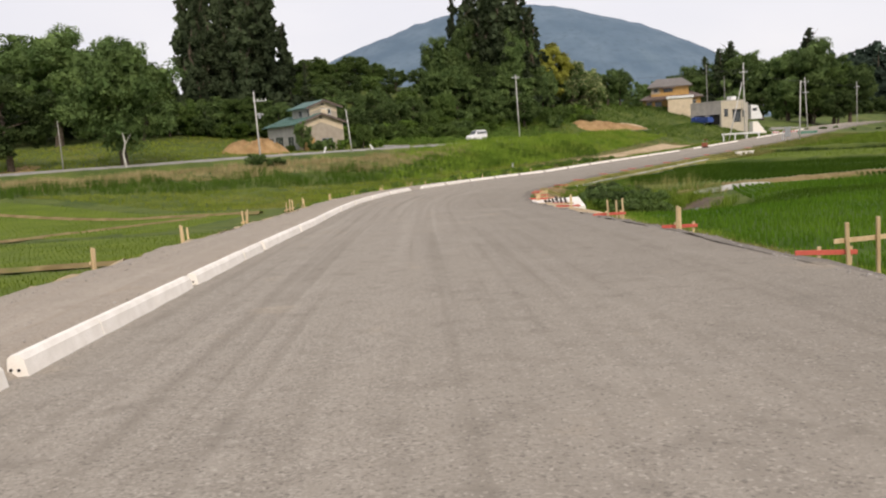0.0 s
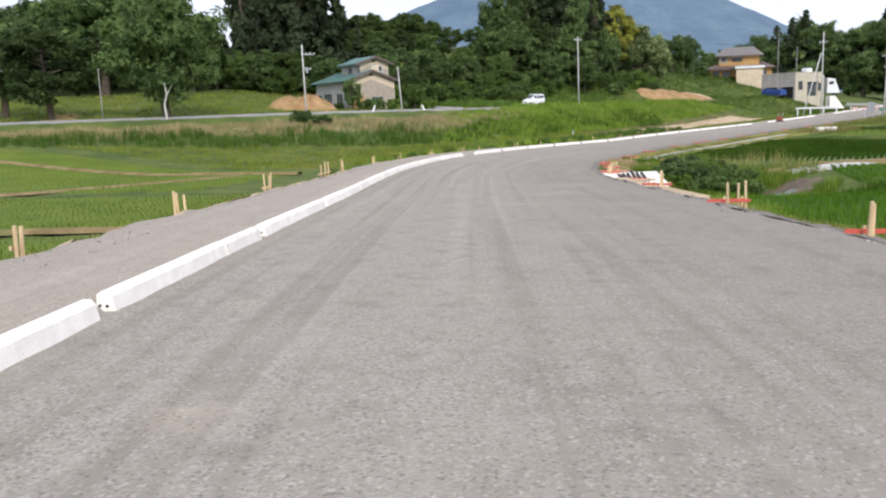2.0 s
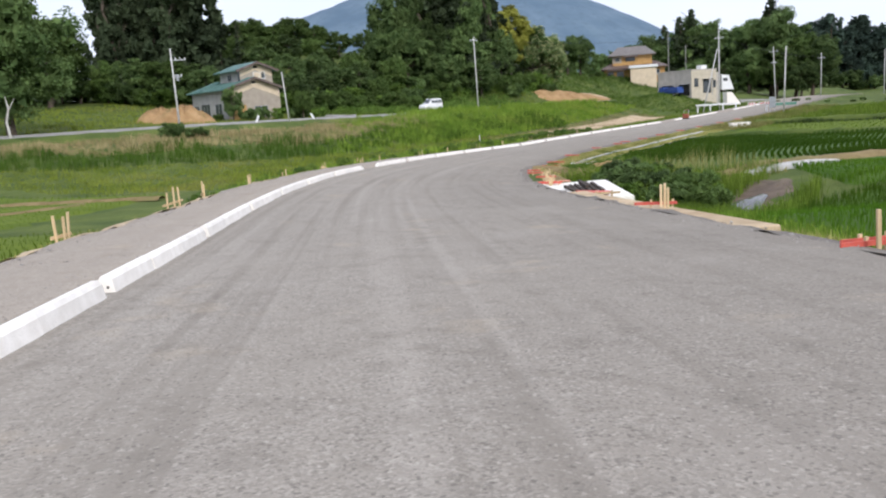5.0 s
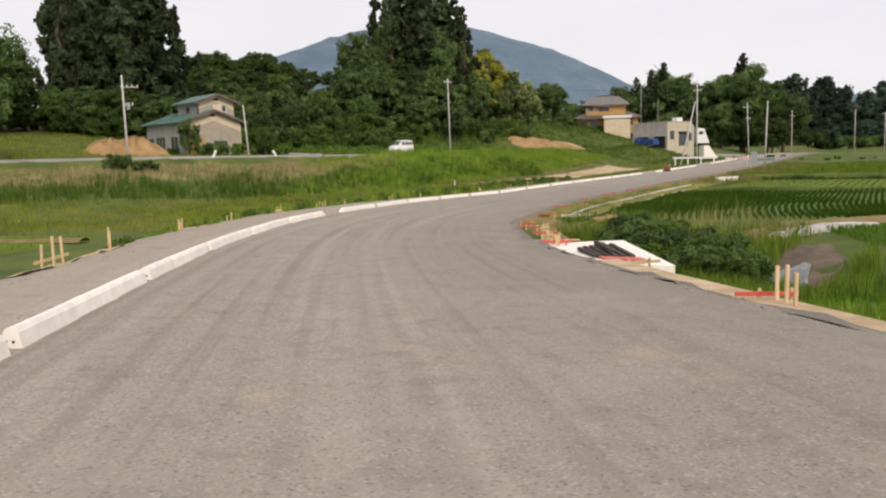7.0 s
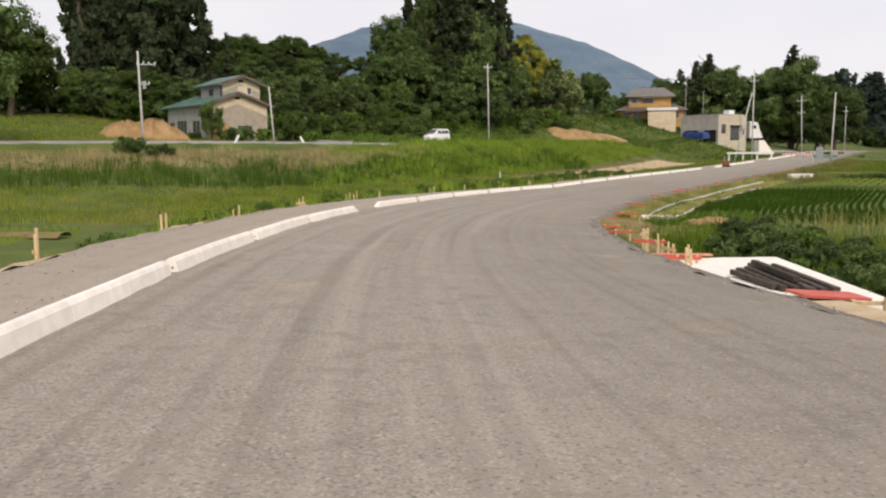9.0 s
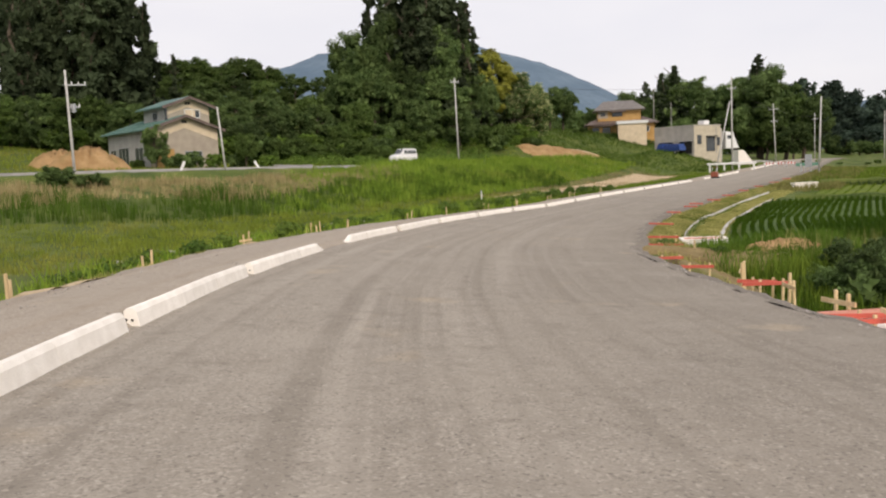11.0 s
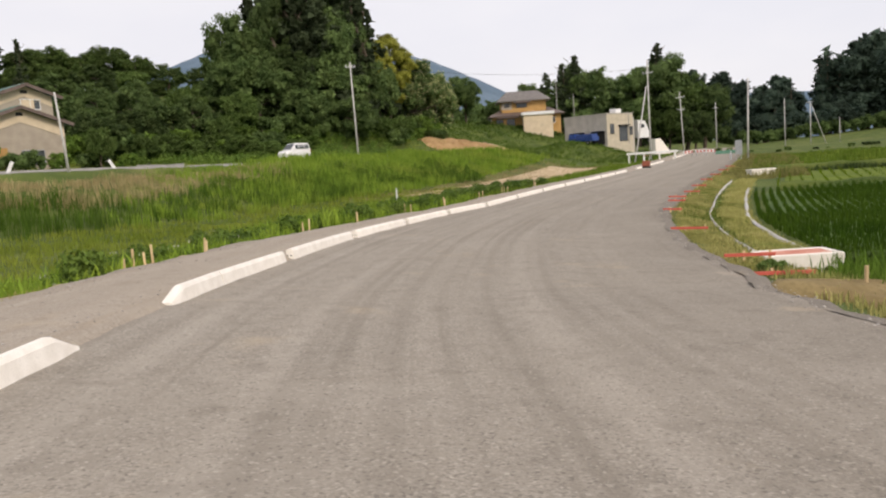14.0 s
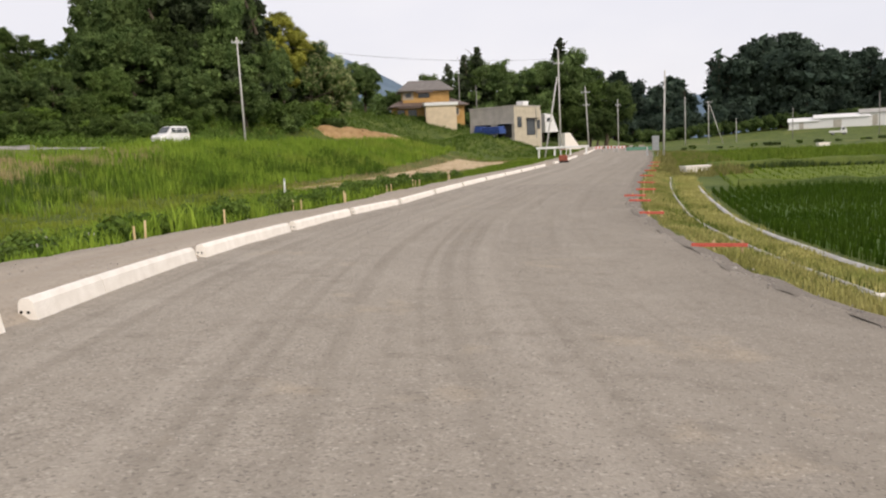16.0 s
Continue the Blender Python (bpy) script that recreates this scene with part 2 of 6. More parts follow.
M_TIMBER = material("dark_weathered_timber", (0.045, 0.035, 0.03), (0.13, 0.105, 0.085), 5, 0.9, 0.4, 40, piece=0.3, stretch=(1, 8, 8))
M_POLE = material("pale_concrete_pole", (0.44, 0.43, 0.41), (0.60, 0.59, 0.565), 2, 0.85, 0.1, 30)
M_POLE_OLD = material("weathered_pole", (0.25, 0.24, 0.225), (0.37, 0.355, 0.33), 2, 0.9, 0.1, 30)
M_STEEL = material("galvanised_steel", (0.36, 0.37, 0.38), (0.50, 0.51, 0.52), 6, 0.45, 0.05, 30, metal=0.7)
M_CABLE = material("black_cable", (0.02, 0.02, 0.022), (0.04, 0.04, 0.042), 6, 0.6, 0)
M_WHITE = material("white_paint", (0.72, 0.72, 0.71), (0.82, 0.82, 0.81), 3, 0.5, 0.05, 40, (0.60, 0.59, 0.56), 1.0, 0.25)
M_CREAM = material("cream_plaster", (0.48, 0.425, 0.325), (0.59, 0.525, 0.41), 1.2, 0.9, 0.15, 25, (0.43, 0.37, 0.27), 0.4, 0.35)
M_BEIGE = material("beige_wall_panel", (0.42, 0.39, 0.34), (0.52, 0.485, 0.43), 0.9, 0.85, 0.1, 20, (0.35, 0.32, 0.28), 0.4, 0.35)
M_PLASTER = material("grey_beige_plaster", (0.36, 0.31, 0.25), (0.45, 0.39, 0.315), 1.2, 0.9, 0.15, 25, (0.30, 0.26, 0.20), 0.4, 0.35)
M_PEACH = material("cream_boarding", (0.62, 0.51, 0.36), (0.72, 0.60, 0.44), 1.2, 0.85, 0.1, 25, (0.52, 0.43, 0.31), 0.5, 0.3)
M_GREYWALL = material("grey_siding", (0.34, 0.33, 0.31), (0.43, 0.42, 0.395), 1.0, 0.85, 0.1, 20, (0.28, 0.265, 0.24), 0.5, 0.35)
M_OCHRE = material("ochre_house_wall", (0.44, 0.26, 0.095), (0.55, 0.34, 0.135), 0.7, 0.85, 0.1, 15, (0.42, 0.24, 0.09), 0.4, 0.3)
M_TEAL = material("teal_metal_roof", (0.075, 0.16, 0.145), (0.13, 0.225, 0.20), 0.8, 0.5, 0.1, 15, (0.17, 0.22, 0.19), 0.5, 0.35)
M_ROOF = material("brown_roof_tile", (0.10, 0.07, 0.06), (0.17, 0.125, 0.105), 2, 0.6, 0.3, 20, (0.20, 0.17, 0.15), 0.5, 0.3)
M_ROOF_GREY = material("grey_brown_roof", (0.13, 0.115, 0.105), (0.20, 0.18, 0.165), 2, 0.6, 0.3, 20, (0.24, 0.22, 0.20), 0.5, 0.3)
M_DARK = material("dark_interior", (0.02, 0.02, 0.02), (0.045, 0.042, 0.04), 2, 0.8, 0)
M_GLASS = material("window_glass", (0.05, 0.06, 0.065), (0.09, 0.10, 0.105), 1, 0.08, 0)
M_BLUE = material("blue_truck_paint", (0.02, 0.055, 0.21), (0.035, 0.085, 0.30), 2, 0.35, 0.05, 20)
M_CAR = material("white_car_paint", (0.76, 0.76, 0.76), (0.82, 0.82, 0.82), 2, 0.25, 0, 20)
M_TYRE = material("black_rubber", (0.018, 0.018, 0.018), (0.035, 0.035, 0.035), 10, 0.85, 0.1, 60)
M_ORANGE = material("worn_dark_red_paint", (0.20, 0.05, 0.03), (0.34, 0.10, 0.05), 5, 0.6, 0.1, 40)
M_GREENNET = material("green_mesh_fence", (0.10, 0.24, 0.17), (0.16, 0.33, 0.24), 8, 0.7, 0.1, 60)


# ---- small helpers ----
def mesh_of(name, verts, faces, mat, smooth=False, uvs=None):
    me = bpy.data.meshes.new(name)
    verts = np.asarray(verts, dtype=np.float32)
    faces = np.asarray(faces, dtype=np.int32)
    k = faces.shape[1]
    me.vertices.add(len(verts))
    me.vertices.foreach_set("co", verts.ravel())
    me.loops.add(faces.size)
    me.loops.foreach_set("vertex_index", faces.ravel())
    me.polygons.add(len(faces))
    me.polygons.foreach_set("loop_start", np.arange(0, faces.size, k, dtype=np.int32))
    if uvs is not None:
        layer = me.uv_layers.new(name="UVMap")
        layer.data.foreach_set("uv", np.asarray(uvs, dtype=np.float32)[faces.ravel()].ravel())
    me.update(calc_edges=True)
    me.validate()
    if smooth:
        me.polygons.foreach_set("use_smooth", np.ones(len(me.polygons), dtype=bool))
    me.materials.append(mat)
    return me


def thing(name, label, category, m=None, group="", kind=""):
    ob = new(name)
    if m is not None:
        ob.matrix_world = m
    return tagged(ob, label, category, group, kind)


def part(name, bm, mat, parent=None, label="", smooth=False):
    me = bpy.data.meshes.new(name)
    bmesh.ops.recalc_face_normals(bm, faces=bm.faces)
    bm.to_mesh(me)
    bm.free()
    me.materials.append(mat)
    if smooth:
        me.polygons.foreach_set("use_smooth", np.ones(len(me.polygons), dtype=bool))
    ob = new(name, me)
    if parent is not None:
        ob.parent = parent
    if label:
        ob["label"] = label
    return ob


def box(bm, x0, x1, y0, y1, z0, z1, bevel=0.0, m=None):
    made = bmesh.ops.create_cube(bm, size=1)["verts"]
    for v in made:
        v.co = Vector(((x0 + x1) / 2 + v.co.x * (x1 - x0), (y0 + y1) / 2 + v.co.y * (y1 - y0), (z0 + z1) / 2 + v.co.z * (z1 - z0)))
        if m is not None:
            v.co = m @ v.co
    if bevel:
        edges = {e for v in made for e in v.link_edges}
        bmesh.ops.bevel(bm, geom=list(edges), offset=bevel, segments=1, affect="EDGES")
    return bm


def boxed(name, dims, mat, parent=None, label="", bevel=0.0, m=None):
    return part(name, box(bmesh.new(), *dims, bevel=bevel, m=m), mat, parent, label)


def prism(points, depth):
    """A solid from an outline in the xz plane, drawn from y = 0 to depth."""
    bm = bmesh.new()
    near = [bm.verts.new((x, 0, z)) for x, z in points]
    far = [bm.verts.new((x, depth, z)) for x, z in points]
    bm.faces.new(near)
    bm.faces.new(far[::-1])
    for i in range(len(points)):
        j = (i + 1) % len(points)
        bm.faces.new((near[i], near[j], far[j], far[i]))
    return bm


def rod(bm, a, b, r0, r1, sides=10):
    a, b = Vector(a), Vector(b)
    turn = (b - a).to_track_quat("Z", "Y").to_matrix().to_4x4()
    m = Matrix.Translation((a + b) / 2) @ turn
    bmesh.ops.create_cone(bm, cap_ends=True, segments=sides, radius1=r0, radius2=r1, depth=(b - a).length, matrix=m)
    return bm


def smooth(t):
    t = np.clip(t, 0, 1)
    return t * t * (3 - 2 * t)


# ---- the lie of the land ----
def curve(points, step=0.5):
    p = np.array(points, float)
    p = np.vstack([2 * p[0] - p[1], p, 2 * p[-1] - p[-2]])
    out = []
    for i in range(1, len(p) - 2):
        a, b, c, d = p[i - 1:i + 3]
        k = max(2, int(np.linalg.norm(c - b) / step))
        t = np.linspace(0, 1, k, endpoint=False)[:, None]
        out.append(0.5 * (2 * b + (c - a) * t + (2 * a - 5 * b + 4 * c - d) * t**2 + (3 * b - a - 3 * c + d) * t**3))
    out = np.vstack(out + [p[-2:-1]])
    s = np.r_[0, np.cumsum(np.linalg.norm(np.diff(out, axis=0), axis=1))]
    even = np.arange(0, s[-1], step)
    return even, np.c_[np.interp(even, s, out[:, 0]), np.interp(even, s, out[:, 1])]


KERB_S, KERB = curve([(5.0, -50), (1.55, -10), (0.46, 5.2), (-0.35, 15.2), (-1.12, 25.15), (-1.83, 35.1), (-2.08, 42.0), (-1.95, 46.5), (-1.67, 50.1),
                      (-0.54, 57.35), (0.96, 63.0), (2.56, 67.75), (4.56, 72.35), (6.77, 76.8), (9.29, 81.15), (16.0, 91.9), (31.5, 115.0), (50.0, 144.0),
                      (72.0, 180.0), (98.0, 222.0), (125.0, 266.0)])
LANE_S, LANE = curve([(-220, 70), (-90, 81), (-60, 84), (-45, 86), (-34, 90.5), (-24, 98), (-13, 110), (-3, 125.5), (8, 137), (22, 150), (38, 164), (52, 175), (63, 180.5), (70, 182)])
KERB_T = np.gradient(KERB, axis=0)
KERB_T /= np.linalg.norm(KERB_T, axis=1)[:, None]
LANE_T = np.gradient(LANE, axis=0)
LANE_T /= np.linalg.norm(LANE_T, axis=1)[:, None]
KERB_Z = np.interp(KERB[:, 1], (-50, 5, 15, 21, 28, 45, 51, 63, 72, 81, 115, 150, 186, 222, 266), (0.15, 0.07, 0.045, 0.025, -0.03, -0.03, 0.0, 0.0, 0.035, 0.1, 1.25, 2.6, 4.1, 5.0, 5.6))
SAG = 0.025
KERB_Z = KERB_Z - SAG * KERB[:, 1]
FALL = np.interp(KERB[:, 1], (5, 18, 28, 36, 46, 60, 67, 78, 100), (0.0, -0.004, -0.022, -0.042, -0.062, -0.065, -0.055, -0.025, -0.015))
WIDTH = np.interp(KERB[:, 1], (-50, 30, 45, 52, 57, 62, 68, 80, 100, 300), (7.62, 7.62, 7.55, 7.35, 7.1, 7.35, 7.38, 7.25, 7.15, 7.0))
WALK = np.interp(KERB[:, 1], (-50, 16, 26, 31, 35, 39, 44, 50, 56, 64, 80, 120, 300), (2.65, 2.65, 2.58, 2.52, 2.34, 2.3, 2.5, 2.6, 2.88, 2.88, 2.5, 2.0, 2.0))
LANE_Z = np.interp(LANE[:, 0], (-220, -60, -34, -13, 8, 38, 63, 70), (2.6, 3.2, 3.45, 3.95, 4.6, 5.2, 4.3, 4.0)) - SAG * LANE[:, 1]


def onto(xy, line, tangent):
    """For each place: the nearest step of a line, and how far to its right the place lies."""
    best = np.empty(len(xy), int)
    for i in range(0, len(xy), 20000):
        q = xy[i:i + 20000]
        best[i:i + 20000] = ((q[:, None, 0] - line[None, :, 0])**2 + (q[:, None, 1] - line[None, :, 1])**2).argmin(1)
    rel, t = xy - line[best], tangent[best]
    side = rel[:, 0] * t[:, 1] - rel[:, 1] * t[:, 0]
    return best, side, np.hypot(rel[:, 0], rel[:, 1])


def bump_at(x, y, cx, cy, rx, ry, h):
    return h * np.exp(-((x - cx) / rx)**2 - ((y - cy) / ry)**2)


def land(xy):
    """The height of the ground, without the road's own layers."""
    xy = np.asarray(xy, float)
    x, y = xy[:, 0], xy[:, 1]
    k, u, du = onto(xy, KERB, KERB_T)
    j, v, dv = onto(xy, LANE, LANE_T)
    ky, w, zk = KERB[k, 1], WIDTH[k], KERB_Z[k]
    # west side: paddies, reeds, lane and the wooded hill
    d = np.maximum(np.where(u < 0, du, 0) - WALK[k], 0)
    low = np.interp(ky, (0, 50, 62, 75, 88, 120, 160, 186), (-1.2, -1.2, -1.0, -0.55, -0.1, 1.0, 2.7, 3.9)) - SAG * ky
    near = (zk - 0.1) + (low - zk + 0.1) * smooth(d / 2.4)
    rise = np.maximum(dv - 2.2, 0)
    f = d / (d + np.maximum(dv - 2.2, 0.01))
    south = near + (LANE_Z[j] - 0.06 - near) * smooth((f - 0.35) / 0.6)
    south = south - 0.85 * smooth((dv - 2.0) / 2.6) * smooth((24 - dv) / 14) * smooth((2 - x) / 8)
    slope = np.interp(x, (-60, -25, 0, 60), (0.09, 0.075, 0.02, 0.015))
    north = LANE_Z[j] - 0.06 + slope * np.minimum(rise, 70) + 0.012 * np.maximum(rise - 70, 0)
    north = north + smooth(rise / 25) * (bump_at(x, y, -22, 190, 48, 34, 9) + bump_at(x, y, 14, 195, 30, 26, 5) + bump_at(x, y, 50, 238, 30, 30, 4))
    north = north + smooth((rise - 2) / 6) * bump_at(x, y, 6, 160, 24, 13, 2.6) + bump_at(x, y, 48, 197, 11, 11, 3.3)
    north = near + (north - near) * smooth(d / 14)
    west = np.where((v < 0) & (dv > 0), north, south)
    west = west + bump_at(x, y, 46.5, 159.5, 8, 6, 1.6) * smooth(d / 8) * smooth((dv - 1.5) / 4)
    # east side: paddies, the gully and the terraces
    d2 = np.maximum(u - w, 0)
    edge = zk + FALL[k] * w - 0.12
    flat = np.interp(ky, (0, 34, 40, 47, 54, 60, 66, 80, 100, 120, 160, 222), (-1.0, -1.0, -1.7, -2.0, -1.5, -0.95, -0.85, -0.6, 0.15, 0.95, 2.2, 4.6)) - SAG * ky
    level = np.interp(ky, (0, 34, 60, 66, 80, 100, 120, 160, 222), (-1.0, -1.0, -0.95, -0.85, -0.6, 0.15, 0.95, 2.2, 4.6)) - SAG * ky
    flat = flat + (level - flat) * smooth((u - 15) / 6)
    flat = flat + bump_at(x, y, 14, 46, 4, 5, -0.2) + bump_at(x, y, 11.5, 58.6, 3, 1.6, 0.2) + bump_at(x, y, 10.3, 61.6, 1.5, 1.3, -0.26)
    east = edge + (flat - edge) * smooth(d2 / 2.6) + 0.014 * np.minimum(np.maximum(d2 - 20, 0), 160)
    east = east + bump_at(x, y, 235, 300, 70, 60, 5)
    mid = zk + FALL[k] * np.maximum(u, 0) - 0.12
    z = np.where(u < 0, west, np.where(u > w, east, mid))
    far = smooth((np.hypot(x - 20, y - 120) - 330) / 500)
    z = z * (1 - far) + 3.0 * far
    return z


def land_at(x, y):
    return float(land(np.array([[x, y]]))[0])


def spread(lo, a, b, hi, step):
    mid = np.arange(a, b, step)
    up, g = [b], step
    while up[-1] < hi:
        g *= 1.18
        up.append(up[-1] + g)
    down, g = [a], step
    while down[-1] > lo:
        g *= 1.18
        down.append(down[-1] - g)
    return np.r_[down[:0:-1], mid, up]


def grid_faces(nx, ny):
    i = np.arange(nx - 1)[None, :] + nx * np.arange(ny - 1)[:, None]
    return np.stack([i, i + 1, i + nx + 1, i + nx], -1).reshape(-1, 4)


gx, gy = spread(-4600, -70, 95, 4600, 0.75), spread(-4600, -14, 150, 4600, 0.75)
GX, GY = np.meshgrid(gx, gy)
flat_xy = np.c_[GX.ravel(), GY.ravel()]
gz = land(flat_xy)
rough_ground = np.random.default_rng(3).normal(0, 0.03, len(gz))
gz = gz + rough_ground
ground = new("ground", mesh_of("ground", np.c_[flat_xy, gz], grid_faces(len(gx), len(gy)), M_GROUND, True))
tagged(ground, "green and yellowish grassy valley ground with soil", "ground", kind="structure")


def along(s0, s1, step=0.5):
    """Indices of the kerb line between two values of y on it."""
    return np.where((KERB[:, 1] >= s0) & (KERB[:, 1] <= s1))[0][::max(1, int(step / 0.5))]


def ribbon(name, ks, offsets, heights, mat, label, category, rough=0.0, seed=1):
    """A strip that follows the road: offsets to the right of the kerb line and heights over it, one array a line."""
    rng = np.random.default_rng(seed)
    rows, uv = [], []
    nrm = np.c_[KERB_T[ks, 1], -KERB_T[ks, 0]]
    for o, h in zip(offsets, heights):
        o, h = np.broadcast_to(o, len(ks)), np.broadcast_to(h, len(ks))
        p = KERB[ks] + nrm * o[:, None]
        z = KERB_Z[ks] + h + rng.normal(0, rough, len(ks))
        rows.append(np.c_[p, z])
        uv.append(np.c_[o, KERB_S[ks]])
    v, uv = np.stack(rows, 1).reshape(-1, 3), np.stack(uv, 1).reshape(-1, 2)
    ob = new(name, mesh_of(name, v, grid_faces(len(offsets), len(ks)), mat, True, uv))
    return tagged(ob, label, category, kind="structure")


ks = along(-50, 264)
rng = np.random.default_rng(8)
ragged = np.convolve(rng.normal(0, 0.11, len(ks)), np.ones(3) / 3, "same")
lines = np.linspace(0, 1, 26)
ribbon("road", ks, [-0.25 + (WIDTH[ks] + 0.25) * q + ragged * max(0, q - 0.9) * 6 for q in lines], [FALL[ks] * (WIDTH[ks] * q) for q in lines],
       M_ROAD, "rolled grey crushed-stone road bed with wheel tracks", "road", 0.004, 2)
ribbon("road_edge", ks, [WIDTH[ks] + ragged * 0.6 + o for o in (-0.1, 0.18, 0.34, 0.5)], [FALL[ks] * WIDTH[ks] + h for h in (0.006, -0.012, -0.2, -0.6)],
       M_EDGE, "dark crumbling gravel edge of the road", "road edge", 0.015, 5)
ragged2 = np.convolve(rng.normal(0, 0.25, len(ks)), np.ones(4) / 4, "same")
ribbon("pavement", ks, [-(WALK[ks] + 0.45 + ragged2), -(WALK[ks] + 0.12 + ragged2), -(WALK[ks] * 0.8), -(WALK[ks] * 0.55), -(WALK[ks] * 0.3), -0.15, -0.03],
       [-0.3, 0.0, 0.05, 0.07, 0.07, 0.04, -0.05], M_WALK, "gravel sidewalk bed behind the kerb stones", "pavement", 0.012, 4)
ribbon("sidewalk_trim", along(-20, 90), [-(WALK[along(-20, 90)] + o) for o in (0.62, 0.4, 0.2)], [-0.26, -0.07, -0.045], M_SAND,
       "sandy dirt shoulder along the sidewalk", "shoulder", 0.03, 6)


def lane_strip(name, half, lift, mat, label, category, keep=slice(None)):
    p, t, z = LANE[keep], LANE_T[keep], LANE_Z[keep]
    nrm = np.c_[t[:, 1], -t[:, 0]]
    rows = [np.c_[p + nrm * o, z + lift + h] for o, h in ((-half - 0.3, -0.05), (-half, 0.1), (0, 0.06), (half, -0.1), (half + 1.0, -0.7))]
    ob = new(name, mesh_of(name, np.stack(rows, 1).reshape(-1, 3), grid_faces(5, len(p)), mat, True))
    return tagged(ob, label, category, kind="structure")


lane_strip("lane", 1.55, 0.12, M_ASPHALT, "narrow pale asphalt farm lane through the meadow", "road", slice(0, None, 4))


def patch(name, cx, cy, rx, ry, turn, mat, label, category, lift=0.06, height=0.0, seed=0, kind="structure"):
    """An uneven patch or heap of earth that lies on the ground."""
    rng = np.random.default_rng(seed)
    n, rings = 40, 9
    ph = rng.uniform(0, 6.28, 5)
    ang = np.linspace(0, 2 * np.pi, n, endpoint=False)
    wob = 1 + sum(0.11 / (i + 1) ** 0.6 * np.sin((i + 2) * ang + ph[i]) for i in range(5))
    pts = [[cx, cy]]
    hs = [height]
    c, s = math.cos(radians(turn)), math.sin(radians(turn))
    for r in range(1, rings + 1):
        q = r / rings
        ex, ey = rx * q * wob * np.cos(ang), ry * q * wob * np.sin(ang)
        pts += np.c_[cx + ex * c - ey * s, cy + ex * s + ey * c].tolist()
        hs += (height * (1 - q * q) * rng.uniform(0.55, 1.3, n) - (0.2 if r == rings else 0)).tolist()
    pts = np.array(pts)
    z = land(pts) + lift + np.array(hs) + rng.normal(0, 0.012, len(pts))
    faces = [(0, 1 + i, 1 + (i + 1) % n, 1 + (i + 1) % n) for i in range(n)]
    for r in range(rings - 1):
        a, b = 1 + r * n, 1 + (r + 1) * n
        faces += [(a + i, b + i, b + (i + 1) % n, a + (i + 1) % n) for i in range(n)]
    tris = [f[:3] for f in faces] + [(f[0], f[2], f[3]) for f in faces if f[2] != f[3]]
    ob = new(name, mesh_of(name, np.c_[pts, z], tris, mat, True))
    return tagged(ob, label, category, kind=kind)


# ---- mountain ----
def ridge(name, cx, cy, width, depth, profile, base, mat, label, seed):
    rng = np.random.default_rng(seed)
    nx, ny = 90, 24
    u, w = np.linspace(0, 1, nx), np.linspace(-1, 1, ny)
    prof = np.interp(u, *profile)
    prof = np.convolve(np.pad(prof, 3, mode="edge"), np.ones(7) / 7, "valid")
    U, W = np.meshgrid(u, w)
    Z = base + prof[None, :] * (1 - np.abs(W) ** 1.4) + rng.normal(0, 1, U.shape) * prof[None, :] * 0.004
    away = Vector((cx, cy, 0)).normalized()
    right = Vector((away.y, -away.x, 0))
    X = cx + right.x * (U - 0.5) * width + away.x * W * depth
    Y = cy + right.y * (U - 0.5) * width + away.y * W * depth
    ob = new(name, mesh_of(name, np.c_[X.ravel(), Y.ravel(), Z.ravel()], grid_faces(nx, ny), mat, True))
    return tagged(ob, label, "mountain", kind="structure")


# Both ridges carry their blue haze in the material colour.
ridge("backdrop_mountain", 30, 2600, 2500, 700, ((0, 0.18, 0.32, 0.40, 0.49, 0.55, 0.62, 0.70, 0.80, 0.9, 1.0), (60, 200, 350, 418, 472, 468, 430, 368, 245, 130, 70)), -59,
      M_HAZE_MOUNTAIN, "broad forested mountain, distance haze put into its blue colour", 4)
ridge("backdrop_ridge", 2000, 3300, 3200, 500, ((0, 0.2, 0.5, 0.8, 1), (120, 240, 300, 240, 200)), -80, M_HAZE_MOUNTAIN, "low ridge far away, haze put into its blue colour", 5)


# ---- trees ----
def leaf_cards(centres, radii, count, size, rng, up=0.25, flat=1.0, low=0.55, loose=0.45):
    """Many small pointed leaf sprays set on the skins of clumps."""
    pick = rng.choice(len(centres), count, p=radii**2 / (radii**2).sum())
    way = rng.normal(size=(count, 3))
    way[:, 2] = way[:, 2] + up
    way /= np.linalg.norm(way, axis=1)[:, None]
    r = radii[pick] * rng.uniform(low, 1.15, count)
    c = centres[pick] + way * r[:, None] * np.array([1, 1, flat])
    nrm = way + rng.normal(0, loose, (count, 3))
    nrm /= np.linalg.norm(nrm, axis=1)[:, None]
    a = np.cross(nrm, rng.normal(size=(count, 3)))
    a /= np.linalg.norm(a, axis=1)[:, None]
    b = np.cross(nrm, a)
    s = size * rng.uniform(0.6, 1.4, count)[:, None]
    v = np.stack([c - a * s * 0.8, c + a * s * 0.8, c + b * s * 1.5], 1).reshape(-1, 3)
    return v, np.arange(count * 3).reshape(-1, 3)


